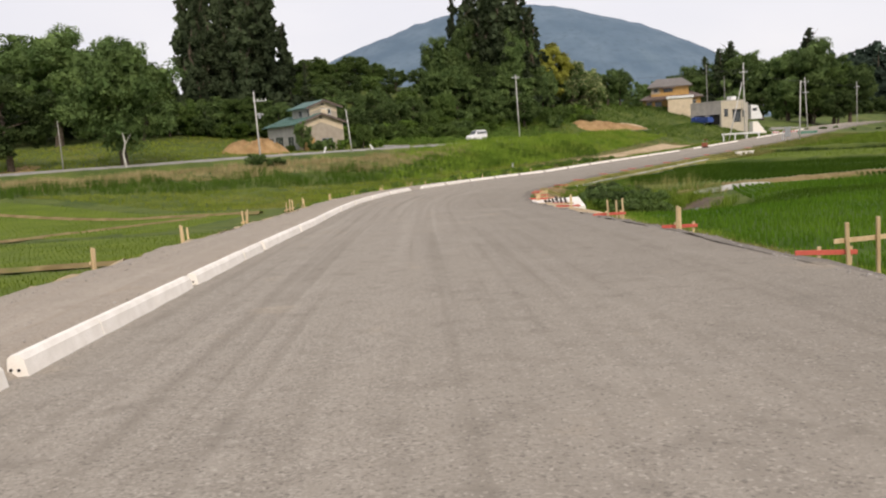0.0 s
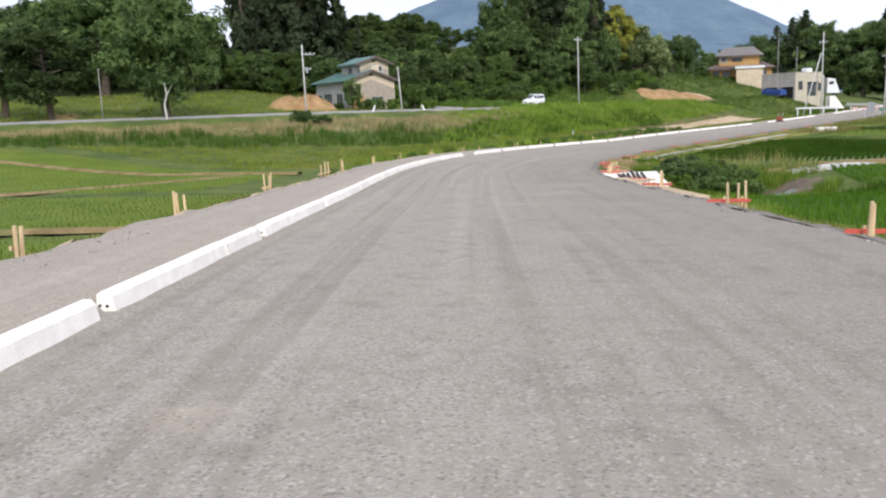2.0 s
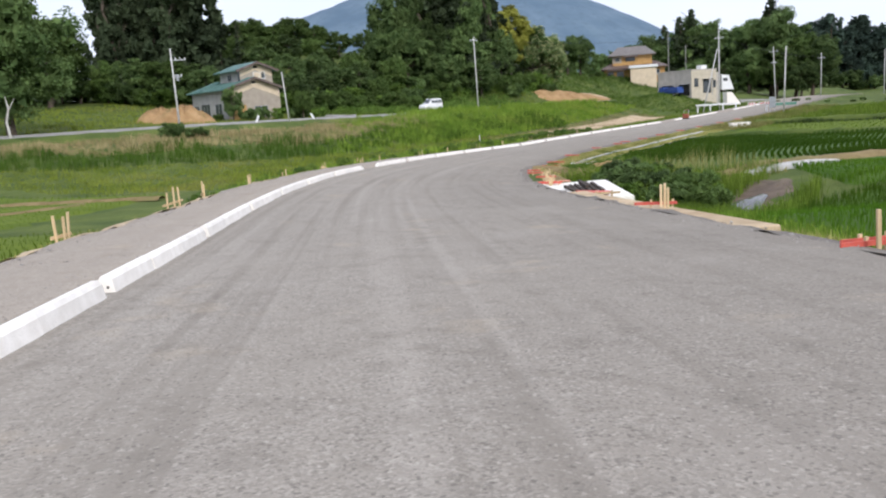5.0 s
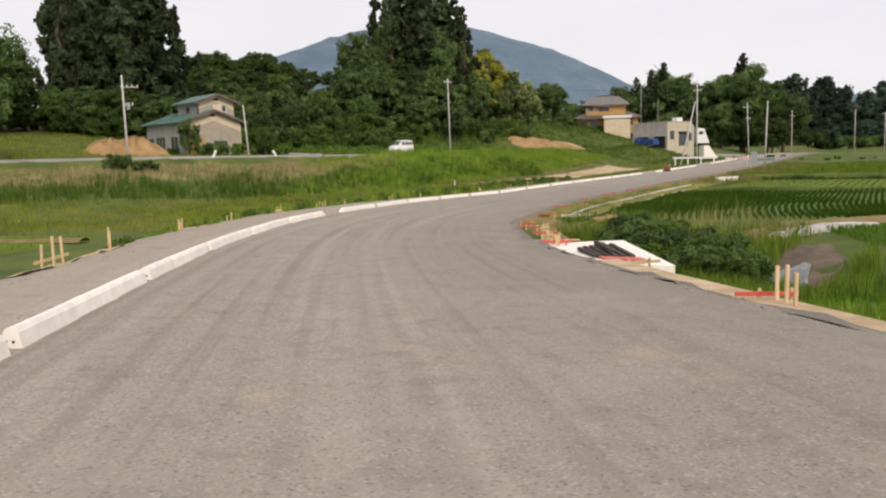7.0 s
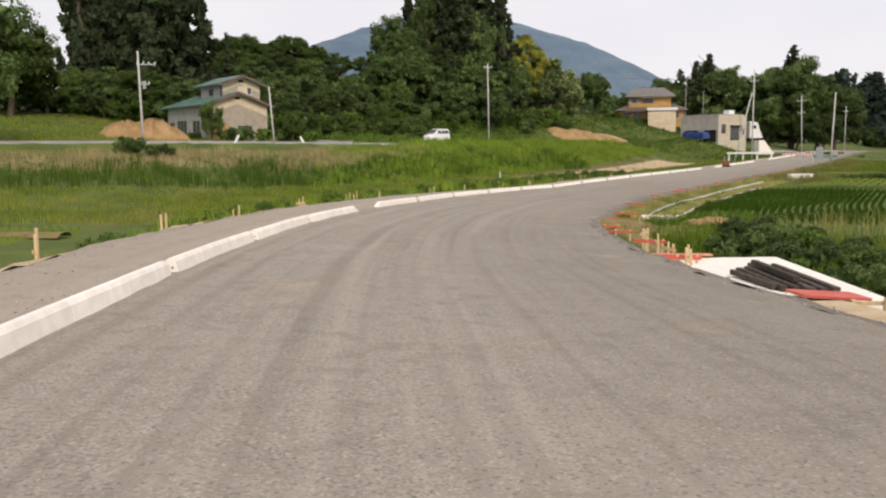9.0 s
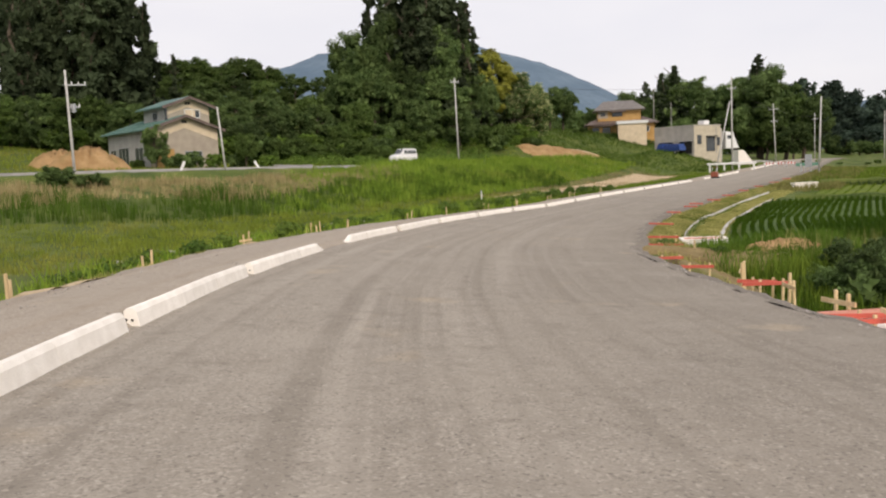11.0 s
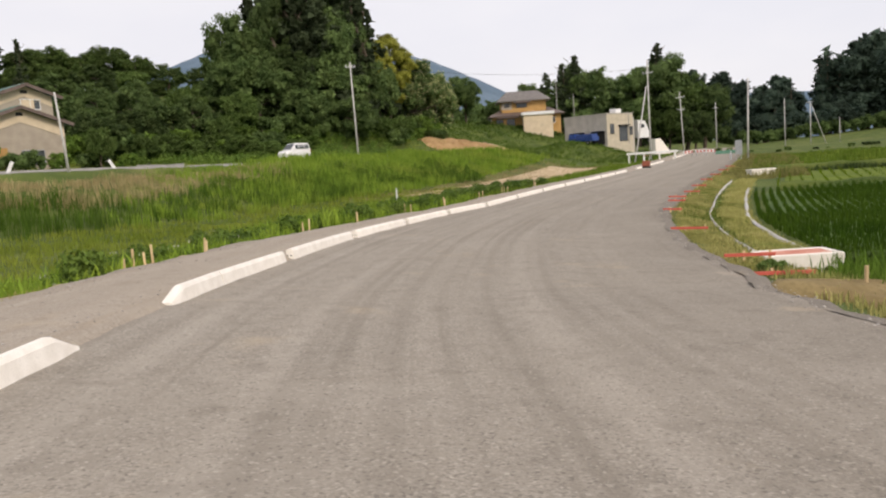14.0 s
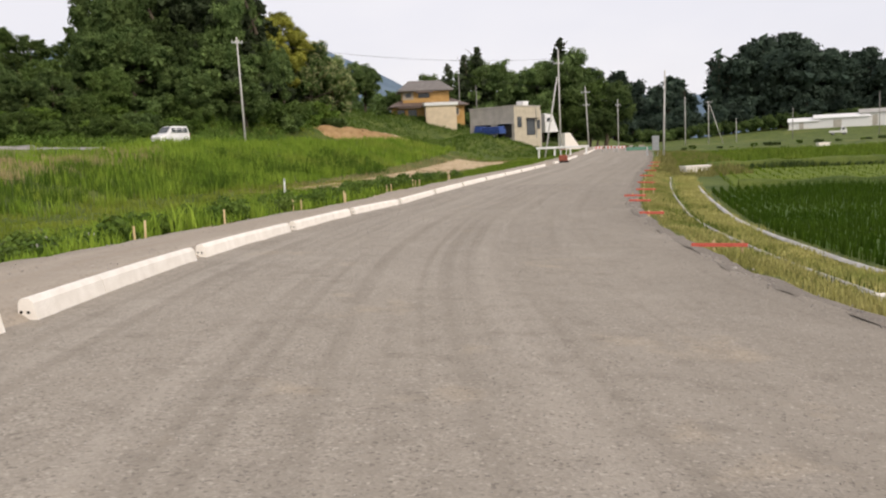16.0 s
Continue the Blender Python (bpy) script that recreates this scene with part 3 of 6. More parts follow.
def boughs(seed, width, low, high, count, shape):
    """The centres and radii of a crown's boughs, and of the smaller sprays that cover them."""
    rng = np.random.default_rng(seed)
    h = high - low
    if shape == "cone":
        q = rng.uniform(0, 0.97, count) ** 0.75
        ang = rng.uniform(0, 6.28, count)
        reach = width / 2 * (1.03 - q) ** 0.85 * rng.uniform(0.3, 1.05, count)
        c = np.c_[reach * np.cos(ang), reach * np.sin(ang), low + h * q - 0.12 * reach]
        r = np.maximum(width * 0.10 * (1.12 - q) * rng.uniform(0.6, 1.3, count), 0.11)
        up = np.linspace(0.04, 0.985, 34)
        core = np.c_[rng.normal(0, 0.05, (34, 2)), low + h * up]
        c, r = np.vstack([c, core]), np.r_[r, width * 0.12 * (1.05 - up) * rng.uniform(0.7, 1.2, 34) + 0.07]
    else:
        d = rng.normal(size=(count, 3))
        d /= np.linalg.norm(d, axis=1)[:, None]
        q = rng.uniform(0.3, 1, count) ** 0.5
        lean = 1 + 0.2 * np.sin(3 * np.arctan2(d[:, 1], d[:, 0]) + seed)
        c = d * q[:, None] * np.array([width / 2 * 0.8, width / 2 * 0.8, h / 2 * 0.82]) * np.c_[lean, lean, np.ones(count)]
        if shape == "dome":
            k = np.clip(0.62 - c[:, 2] / h, 0.12, 1.12)[:, None]
            c[:, :2] *= k ** 0.7 * 1.1
        c[:, 2] += (low + high) / 2
        r = width * 0.105 * rng.uniform(0.5, 1.5, count)
        if shape == "plume":
            c[:, :2] *= 0.75
    sub = 9
    way = rng.normal(size=(len(c) * sub, 3)) + np.array([0, 0, 0.3 if shape != "cone" else -0.1])
    way /= np.linalg.norm(way, axis=1)[:, None]
    big = np.repeat(r, sub)
    sc = np.repeat(c, sub, 0) + way * (big * rng.uniform(0.55, 1.0, len(big)))[:, None] * np.array([1, 1, 0.75])
    return c, r, sc, big * rng.uniform(0.26, 0.52, len(big))


def crown_mesh(name, mat, seed, width, low, high, count=30, cards=26000, size=0.105, shape="round"):
    c, r, sc, sr = boughs(seed, width, low, high, count, shape)
    rng = np.random.default_rng(seed + 500)
    v, f = leaf_cards(sc, sr, cards, size, rng, 0.35 if shape != "cone" else 0.0, 0.8)
    v2, f2 = leaf_cards(c, r * 0.72, cards // 11, size * 3.0, rng, 0.1, 0.8, 0.2)
    return mesh_of(name, np.vstack([v, v2]), np.vstack([f, f2 + len(v)]), mat)


def blossom_mesh(name, mat, seed, width, low, high, count, cards, size):
    c, r, sc, sr = boughs(seed, width, low, high, count, "round")
    rng = np.random.default_rng(seed + 900)
    v, f = leaf_cards(sc, sr * 1.12, cards, size, rng, 0.9, 0.9, 0.9, 0.6)
    return mesh_of(name, v, f, mat)


def trunk_mesh(name, mat, seed, top, r, reach, fork=0.35, limbs=7):
    rng = np.random.default_rng(seed)
    bm = bmesh.new()
    pts = [Vector((0, 0, -0.5))] + [Vector((rng.normal(0, 0.02) * top, rng.normal(0, 0.02) * top, top * q)) for q in (0.25, 0.5, 0.78, 1.0)]
    rad = [r * 1.25, r, r * 0.75, r * 0.45, r * 0.12]
    for i in range(4):
        rod(bm, pts[i], pts[i + 1], rad[i], rad[i + 1], 8)
    for i in range(limbs):
        q = rng.uniform(fork, 0.9)
        a = Vector((0, 0, top * q))
        ang = rng.uniform(0, 6.28)
        tip = a + Vector((math.cos(ang) * reach, math.sin(ang) * reach, top * 0.14)) * rng.uniform(0.5, 0.9)
        rod(bm, a, tip, r * 0.4, r * 0.08, 6)
    me = bpy.data.meshes.new(name)
    bm.to_mesh(me)
    bm.free()
    me.materials.append(mat)
    return me


# kinds of tree, each drawn once at a height of ten metres and then set out at its own size
KINDS = {
    "oak": (crown_mesh("crown", M_LEAF, 11, 9.5, 1.4, 10, 78, 26000, 0.105), trunk_mesh("trunk", M_BARK, 11, 8.0, 0.28, 4.0)),
    "oak_b": (crown_mesh("crown", M_LEAF, 12, 8.4, 1.0, 10, 68, 24000, 0.105), trunk_mesh("trunk", M_BARK, 12, 7.8, 0.26, 3.6)),
    "light": (crown_mesh("crown", M_LEAF_LIGHT, 13, 8.8, 1.0, 10, 70, 24000, 0.105), trunk_mesh("trunk", M_BARK, 13, 7.8, 0.25, 3.8)),
    "dome": (crown_mesh("crown", M_LEAF, 22, 10.0, 0.7, 10, 90, 32000, 0.095, "dome"), trunk_mesh("trunk", M_BARK, 22, 8.6, 0.26, 3.6)),
    "cedar": (crown_mesh("crown", M_CEDAR, 14, 4.2, 0.8, 10, 100, 21000, 0.078, "cone"), trunk_mesh("trunk", M_BARK, 14, 9.8, 0.15, 1.2, 0.2, 10)),
    "cedar_b": (crown_mesh("crown", M_CEDAR, 15, 3.2, 1.6, 10, 64, 14000, 0.075, "cone"), trunk_mesh("trunk", M_BARK, 15, 9.8, 0.14, 1.0, 0.15, 10)),
    "bamboo": (crown_mesh("crown", M_BAMBOO, 16, 5.4, 2.0, 10, 26, 16000, 0.07, "plume"), trunk_mesh("trunk", M_BARK, 16, 8.8, 0.08, 0.8)),
    "chestnut": (crown_mesh("crown", M_LEAF, 17, 9.4, 0.6, 10, 64, 26000, 0.105), trunk_mesh("trunk", M_BARK, 17, 7.8, 0.28, 4.0),
                 blossom_mesh("blossom", M_BLOSSOM, 17, 9.4, 0.6, 10, 64, 7500, 0.095)),
    "far": (crown_mesh("crown", M_FAR_HAZE, 18, 8.0, 0.4, 10, 56, 10000, 0.17), trunk_mesh("trunk", M_BARK, 18, 7.6, 0.25, 3.5)),
    "far_cedar": (crown_mesh("crown", M_FAR_HAZE, 19, 4.4, 0.4, 10, 40, 8000, 0.13, "cone"), trunk_mesh("trunk", M_BARK, 19, 9.8, 0.15, 1.2)),
}
LABELS = {
    "oak": "leafy dark green broadleaf tree with a rounded uneven crown", "oak_b": "dense green broadleaf tree at the wood's edge",
    "dome": "broad dark green tree with low hanging branches beside the lane", "light": "light green broadleaf tree on the hillside", "cedar": "tall dark cedar with a narrow pointed crown", "cedar_b": "tall dark cedar with a thin ragged crown",
    "bamboo": "yellowish bamboo clump leaning out of the wood", "chestnut": "rounded chestnut tree covered with cream blossom",
    "far": "dark green tree in the distant wood, haze put into its colour", "far_cedar": "dark pointed cedar in the distant wood, haze put into its colour",
}
turns = np.random.default_rng(21)


def tree(kind, x, y, height, wide=1.0, z=None):
    ob = thing("tree", LABELS[kind], "tree", group="trees of the valley")
    base = land_at(x, y) if z is None else z
    ob.matrix_world = Matrix.Translation((x, y, base - 0.1)) @ Matrix.Rotation(turns.uniform(0, 6.28), 4, "Z") @ Matrix.Diagonal((height / 10 * wide, height / 10 * wide, height / 10, 1))
    for me in KINDS[kind]:
        p = new(me.name.split(".")[0], me)
        p.parent = ob
    return ob


# the broad tree and its neighbours beside the lane
tree("dome", -35.8, 93.8, 15.4, 0.98)
tree("oak_b", -47.5, 91.5, 10.8, 1.15)
tree("oak", -55, 95, 11.0, 1.15)
tree("light", -50, 134, 13.5, 1.0)
tree("oak_b", -58, 137, 13.0, 1.0)
tree("oak", -70, 129, 12.0, 1.1)
for i in range(9):
    tree("oak_b" if i % 2 else "oak", -60 - 9 * i + turns.uniform(-3, 3), 132 + 5 * i + turns.uniform(-6, 6), turns.uniform(13, 18), 1.1)
# the cedar stand
for i in range(17):
    tree("cedar" if i % 3 else "cedar_b", -47.4 + (i % 9) * 1.95 + turns.uniform(-0.7, 0.7), 146 + (i // 9) * 7 + turns.uniform(-3, 3), turns.uniform(23, 31), turns.uniform(0.68, 0.9))
tree("cedar_b", -30.0, 150, 18, 0.9)
tree("cedar_b", -27.4, 153, 11, 0.9)
# the wooded hill behind the house
for i in range(46):
    x = -36 + (i % 12) * 3.6 + turns.uniform(-1.6, 1.6)
    y = 140 + (i // 12) * 14 + turns.uniform(-4, 4)
    tree(("light", "oak", "oak_b", "light")[int(turns.integers(0, 4))], x, y, (turns.uniform(5.0, 7.5) if i < 36 else turns.uniform(6.0, 8)) * float(np.interp(x, (-24, -14, -6), (1.0, 0.72, 0.48))), 1.25)
# the big dark clump in the middle
for x, y, h, wide, kind in ((-2.5, 157, 13, 0.8, "oak"), (2.5, 156, 13, 0.8, "oak_b"), (-0.2, 159, 21, 1.1, "cedar"), (5.8, 158, 26, 1.05, "cedar"), (11.3, 159, 22, 1.05, "cedar"), (7.5, 156, 12, 0.9, "oak"), (12.0, 158, 10, 0.7, "oak_b"), (0, 160, 18, 0.6, "oak"),
                            (1, 162, 24, 1.05, "cedar"), (4, 163, 28, 1.1, "cedar"), (7, 162, 30, 1.1, "cedar"), (10, 163, 27, 1.1, "cedar"), (12.5, 163, 22, 1.1, "cedar"),
                            (5.5, 166, 32, 1.0, "cedar"), (2, 166, 26, 0.8, "cedar_b"), (-2.0, 165, 27, 0.5, "cedar_b"), (9, 159, 19, 0.55, "oak"), (3.4, 158, 20, 0.9, "cedar_b"),
                            (14.0, 160, 12, 0.75, "oak"), (-5, 155, 9, 1.0, "oak_b"), (4, 152, 7, 1.2, "oak"), (10, 152, 7, 1.2, "oak_b"), (12.5, 168, 19, 0.9, "cedar_b")):
    tree(kind, x + 1.2, y, h - (2.0 if h > 11 else 0.5), wide)
for x, y, h in ((15.6, 164.5, 13.2), (17.6, 165.5, 14.2), (19.4, 167.5, 12.6), (17.4, 169, 14.5)):
    tree("bamboo", x, y, h, 1.1)
for x, y, h, wide in ((-2.2, 157, 14, 0.8), (-3.6, 155.5, 10.5, 0.9), (-0.5, 154, 10, 0.9)):
    tree("oak", x, y, h, wide)
for x, y, h in ((-12, 143, 6.5), (-8, 146, 6.5), (-5, 143, 5), (-14, 148, 7.5), (-9, 152, 6.5), (-3, 149, 7), (-18, 145, 7.5)):
    tree("light" if x % 2 else "oak_b", x, y, h, 0.9)
tree("chestnut", 21.5, 169, 11.6, 1.02)
tree("oak_b", 16.5, 170, 9, 0.8)
tree("chestnut", 25.0, 172, 10.2, 0.92)
tree("cedar_b", 19, 167, 11, 0.7)
tree("oak", 34.5, 192, 8.5, 0.85)
tree("oak", 31.5, 190, 8.0, 0.8)
# behind the yellow house and the workshop
for x, y, h, kind in ((66, 240, 17, "cedar"), (69, 237, 19, "cedar"), (72, 236, 21, "cedar"), (75, 238, 20, "oak"), (63, 243, 15, "oak"), (79, 234, 13, "oak"),
                      (85, 231, 19, "oak_b"), (90, 229, 22, "oak"), (91.5, 233, 25, "cedar"), (95, 227, 18, "light"), (98, 224, 15, "oak"), (83, 226, 12, "oak"), (88, 222, 11, "light"),
                      (93, 219, 9, "oak"), (56, 246, 12, "oak"), (49, 247, 11, "oak_b"), (42, 246, 10, "oak"), (77, 226, 8, "oak_b"), (70, 228, 8, "oak"), (36, 236, 11, "oak_b"), (30, 230, 12, "oak")):
    tree(kind, x, y, h, 1.0 if kind != "cedar" else 1.25)
# the dark wood across the valley, with haze tinted into its leaf colour
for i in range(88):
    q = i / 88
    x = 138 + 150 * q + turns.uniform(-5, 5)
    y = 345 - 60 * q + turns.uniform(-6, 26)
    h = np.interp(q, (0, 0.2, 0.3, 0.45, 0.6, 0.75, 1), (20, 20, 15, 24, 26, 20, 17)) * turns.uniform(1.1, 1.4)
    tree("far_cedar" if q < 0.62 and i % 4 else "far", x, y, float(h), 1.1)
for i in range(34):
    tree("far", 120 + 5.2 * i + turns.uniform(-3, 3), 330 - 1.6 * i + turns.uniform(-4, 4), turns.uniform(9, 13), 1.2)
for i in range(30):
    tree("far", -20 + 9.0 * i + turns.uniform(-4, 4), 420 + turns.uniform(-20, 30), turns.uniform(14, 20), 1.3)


# ---- bushes ----
BUSH = [crown_mesh("bush", M_LEAF, 31, 3.0, 0.0, 2.0, 34, 7000, 0.055), crown_mesh("bush", M_LEAF_LIGHT, 32, 3.2, 0.0, 1.9, 34, 7000, 0.055), crown_mesh("bush", M_WEED, 33, 2.6, 0.0, 2.2, 30, 6500, 0.055)]


def bush(x, y, size, k=0, label="rounded leafy green shrub", high=1.0):
    ob = new("bush", BUSH[k])
    ob.matrix_world = Matrix.Translation((x, y, land_at(x, y) - 0.12)) @ Matrix.Rotation(turns.uniform(0, 6.28), 4, "Z") @ Matrix.Diagonal((size, size, size * high, 1))
    return tagged(ob, label, "bush", "bushes")


for i in range(60):
    bush(-24 + i * 0.82 + turns.uniform(-1.5, 1.5), np.interp(i, (0, 25, 59), (133, 143, 166)) + turns.uniform(-3, 3), turns.uniform(0.8, 1.9), i % 3, "dense shrub at the foot of the wood")
for x, y, s, k in ((-15.4, 115.8, 0.85, 2), (-17.3, 114.4, 0.95, 0), (-18.6, 113.8, 0.8, 0), (-13.4, 118.5, 0.9, 0), (-22.4, 115.6, 0.5, 1), (-11.0, 119, 0.8, 2)):
    bush(x, y, s, k, "garden shrub beside the old house")
tree("oak_b", -20.3, 114.4, 4.3, 0.75)
tree("light", -12.6, 117.5, 4.0, 0.7)
bush(-21.0, 92.6, 0.85, 0, "dark low shrub beside the lane")
bush(-19.0, 93.4, 0.8, 0, "dark low shrub beside the lane", 0.75)
for i in range(18):
    tree("oak_b" if i % 3 else "light", -84 + 2.6 * i + turns.uniform(-1, 1), 146 - 0.4 * i + turns.uniform(-2, 2), turns.uniform(5, 7.5), 1.1)
for i in range(34):
    bush(-92 + 1.5 * i + turns.uniform(-0.6, 0.6), 142 + turns.uniform(-2, 2), turns.uniform(1.1, 1.8), i % 3, "undergrowth at the edge of the wood")
for i in range(26):
    bush(-44 + i * 1.2 + turns.uniform(-1, 1), 139 + turns.uniform(-3, 3), turns.uniform(1.2, 2.0), i % 3, "undergrowth below the cedars")
for i in range(14):
    bush(37 + 1.5 * i, 193.5 - 0.1 * i + turns.uniform(-1.5, 0.5), turns.uniform(0.3, 0.55), i % 3, "hedge shrub around the yellow house")


for i in range(46):
    far_x, far_y = 116 + 3.7 * i, 324 - 1.2 * i + turns.uniform(-3, 3)
    bush(far_x, far_y, turns.uniform(2.2, 3.2), 0, "dark undergrowth below the distant wood")
for i in range(30):
    bush(66 + 2.9 * i + turns.uniform(-1, 1), 168 - 0.55 * i + turns.uniform(-1.5, 1.5), turns.uniform(0.25, 0.6), i % 3, "low hedge shrub between the far fields", 0.7)


# ---- kerb stones ----
def kerb_mesh(name, length, taper=0):
    """One precast kerb stone along +y with its road face at x = 0; taper slopes the end (+1 far, -1 near) to the ground."""
    bm = bmesh.new()
    prof = [(0.02, -0.1), (-0.028, 0.128), (-0.062, 0.17), (-0.13, 0.17), (-0.158, 0.145), (-0.175, -0.1)]
    rings = []
    for y in (0.0, 0.006, 0.42, length * 0.5, length - 0.42, length - 0.006, length):
        q = y / length
        k = 1.0 if not taper else (1 - q if taper > 0 else q)
        k = 1.0 if not taper else min(1.0, 0.12 + k * length / 0.42 * 0.9)
        inset = 0.003 if y in (0.0, length) else 0.0
        cx = -0.1
        rings.append([bm.verts.new((cx + (x - cx) * (1 - inset * 8), y, z * k if z > 0 else z)) for x, z in prof])
    for a, b in zip(rings, rings[1:]):
        for i in range(6):
            bm.faces.new((a[i], a[(i + 1) % 6], b[(i + 1) % 6], b[i]))
    bm.faces.new(rings[0])
    bm.faces.new(rings[-1][::-1])
    bmesh.ops.recalc_face_normals(bm, faces=bm.faces)
    me = bpy.data.meshes.new(name)
    bm.to_mesh(me)
    bm.free()
    me.materials.append(M_CONC)
    return me


STONE_LEN = 1.562
KERB_STRAIGHT, KERB_DOWN, KERB_UP = kerb_mesh("kerb_stone", STONE_LEN), kerb_mesh("kerb_stone_end", 1.95, 1), kerb_mesh("kerb_stone_end", 1.9, -1)
KERB_SHORT = kerb_mesh("kerb_stone", 1.515)
HOLES = []
for hx, hz in ((-0.075, 0.05), (-0.135, 0.055)):
    hole_bm = rod(bmesh.new(), (hx, -0.003, hz), (hx, 0.004, hz), 0.014, 0.014, 8)
    HOLES.append(bpy.data.meshes.new("dowel_hole"))
    hole_bm.to_mesh(HOLES[-1])
    hole_bm.free()
    HOLES[-1].materials.append(M_HOLE)


def kerb_stone(s, mesh, label="pale precast concrete kerb stone bordering the gravel road", holes=False):
    x, y, z = np.interp(s, KERB_S, KERB[:, 0]), np.interp(s, KERB_S, KERB[:, 1]), np.interp(s, KERB_S, KERB_Z)
    x1, y1, z1 = (np.interp(s + STONE_LEN, KERB_S, a) for a in (KERB[:, 0], KERB[:, 1], KERB_Z))
    yaw = math.atan2(-(x1 - x), y1 - y)
    pitch = math.atan2(z1 - z, STONE_LEN)
    ob = new("kerb_stone", mesh)
    ob.matrix_world = Matrix.Translation((x, y, z)) @ Matrix.Rotation(yaw + turns.normal(0, 0.004), 4, "Z") @ Matrix.Rotation(pitch, 4, "X")
    tagged(ob, label, "kerb stone", "kerb stones along the road")
    if holes:
        for hole in HOLES:
            new("dowel_hole", hole).parent = ob
    return ob


def s_at(y):
    return float(np.interp(y, KERB[:, 1], KERB_S))


def kerb_group(start, mesh=KERB_STRAIGHT, length=STONE_LEN):
    for k in range(3):
        kerb_stone(start + k * (length + 0.005), mesh, holes=k == 0)


s_first, s_gap, s_next = s_at(15.2), s_at(50.1), s_at(57.6)
for k in range(-4, 7):
    kerb_group(s_first + 5.0 * k + (s_gap - s_first - 35.0) * k / 7)
kerb_stone(s_gap, KERB_STRAIGHT, holes=True)
kerb_stone(s_gap + STONE_LEN + 0.004, KERB_STRAIGHT)
kerb_stone(s_gap + 2 * (STONE_LEN + 0.012), KERB_DOWN, "concrete kerb stone sloping down to a dropped entrance")
kerb_stone(s_next, KERB_UP, "concrete kerb stone sloping up from a dropped entrance")
for k in range(2):
    kerb_stone(s_next + 1.905 + k * (STONE_LEN + 0.005), KERB_STRAIGHT)
s_long = s_at(63.0)
for k in range(0, 26):
    if k in (11, 16, 17):
        continue
    kerb_group(s_long + 5.0 * k, KERB_SHORT, 1.515)


# ---- poles ----
def utility_pole(x, y, top, base=None, r=0.15, mat=M_POLE, arms=(), lean=(0, 0), label="pale concrete utility pole"):
    b = land_at(x, y) if base is None else base
    top = top - SAG * y
    ob = thing("utility_pole", label, "utility pole", pose(x, y, b))
    h = top - b
    part("shaft", rod(bmesh.new(), (0, 0, -0.8), (lean[0], lean[1], h), r * 0.72, r * 0.46, 14), mat, ob, smooth=True)
    for z, length, turn, *offset in arms:
        shift = offset[0] if offset else 0.0
        q = z / h
        m = pose(lean[0] * q, lean[1] * q, z, 0, 0, turn)
        arm = box(bmesh.new(), shift - length / 2, shift + length / 2, -0.05, 0.05, -0.05, 0.05, m=m)
        bar = part("crossarm", arm, M_STEEL, ob, "steel crossarm")
        for sx in (-0.45, -0.15, 0.15, 0.45):
            ins = bmesh.new()
            rod(ins, m @ Vector((shift + sx * length, 0, 0.05)), m @ Vector((shift + sx * length, 0, 0.24)), 0.05, 0.035, 8)
            p = part("insulator", ins, M_WHITE, bar)
    return ob


utility_pole(9.47, 136.1, 14.64, arms=((9.6, 1.1, 20),), lean=(-0.15, 0), label="slender pale utility pole above the lane")
pole_c = utility_pole(-22.25, 99.5, 11.25, mat=M_POLE, r=0.16, arms=((6.5, 1.5, 12, 0.6), (4.9, 0.9, 12, 0.35)), lean=(-0.1, 0), label="utility pole with crossarms and a transformer")
can = rod(bmesh.new(), (0.35, -0.1, 4.5), (0.35, -0.1, 5.1), 0.16, 0.16, 12)
part("transformer", can, M_STEEL, pole_c, "grey transformer can")
utility_pole(-12.6, 106.6, 9.0, mat=M_POLE, r=0.13, lean=(-0.4, 0), label="short thin pole leaning over the reeds")
utility_pole(-40.2, 88.6, 8.6, mat=M_POLE_OLD, r=0.09, label="thin grey pole beside the lane")
utility_pole(47.33, 145.7, 14.8, arms=((11.0, 1.2, -30),), r=0.17, label="tall pale utility pole beside the road")
stay = thing("pole_stay", "leaning concrete stay pole propped against a utility pole", "pole", pose(43.6, 142.6, land_at(43.6, 142.6)))
part("shaft", rod(bmesh.new(), (0, 0, -0.5), (3.4, 2.9, 9.6), 0.10, 0.075, 12), M_POLE, stay, smooth=True)
utility_pole(72.88, 185.7, 14.6, arms=((9.6, 1.6, -30), (7.4, 1.2, -30)), r=0.17, lean=(-0.5, 0), label="utility pole with crossarms below the trees")
utility_pole(49.3, 127.0, 9.9, r=0.16, lean=(0.3, 0), label="pale pole at the edge of the gravel road")
utility_pole(60.0, 216.0, 21.5, r=0.15, mat=M_POLE_OLD, label="weathered pole beside the yellow house")
utility_pole(66.0, 222.0, 19.0, r=0.14, mat=M_POLE_OLD, label="weathered pole beside the yellow house")
utility_pole(104.0, 202.0, 13.8, r=0.16, label="pale pole beside the far road")
utility_pole(96, 215, 14.8, r=0.16, arms=((8.8, 1.2, -30),), label="pale pole beside the far road")
utility_pole(117, 212, 13.6, r=0.16, arms=((9.0, 1.4, -40),), label="pole with a crossarm and a stay")
stay2 = thing("pole_stay", "thin leaning stay pole beside a utility pole", "pole", pose(119.8, 210.5, land_at(119.8, 210.5)))
part("shaft", rod(bmesh.new(), (0, 0, -0.5), (-2.6, 1.4, 8.6), 0.09, 0.07, 10), M_POLE, stay2, smooth=True)
utility_pole(122, 209, 9.6, r=0.13, label="short pole beside the far road")
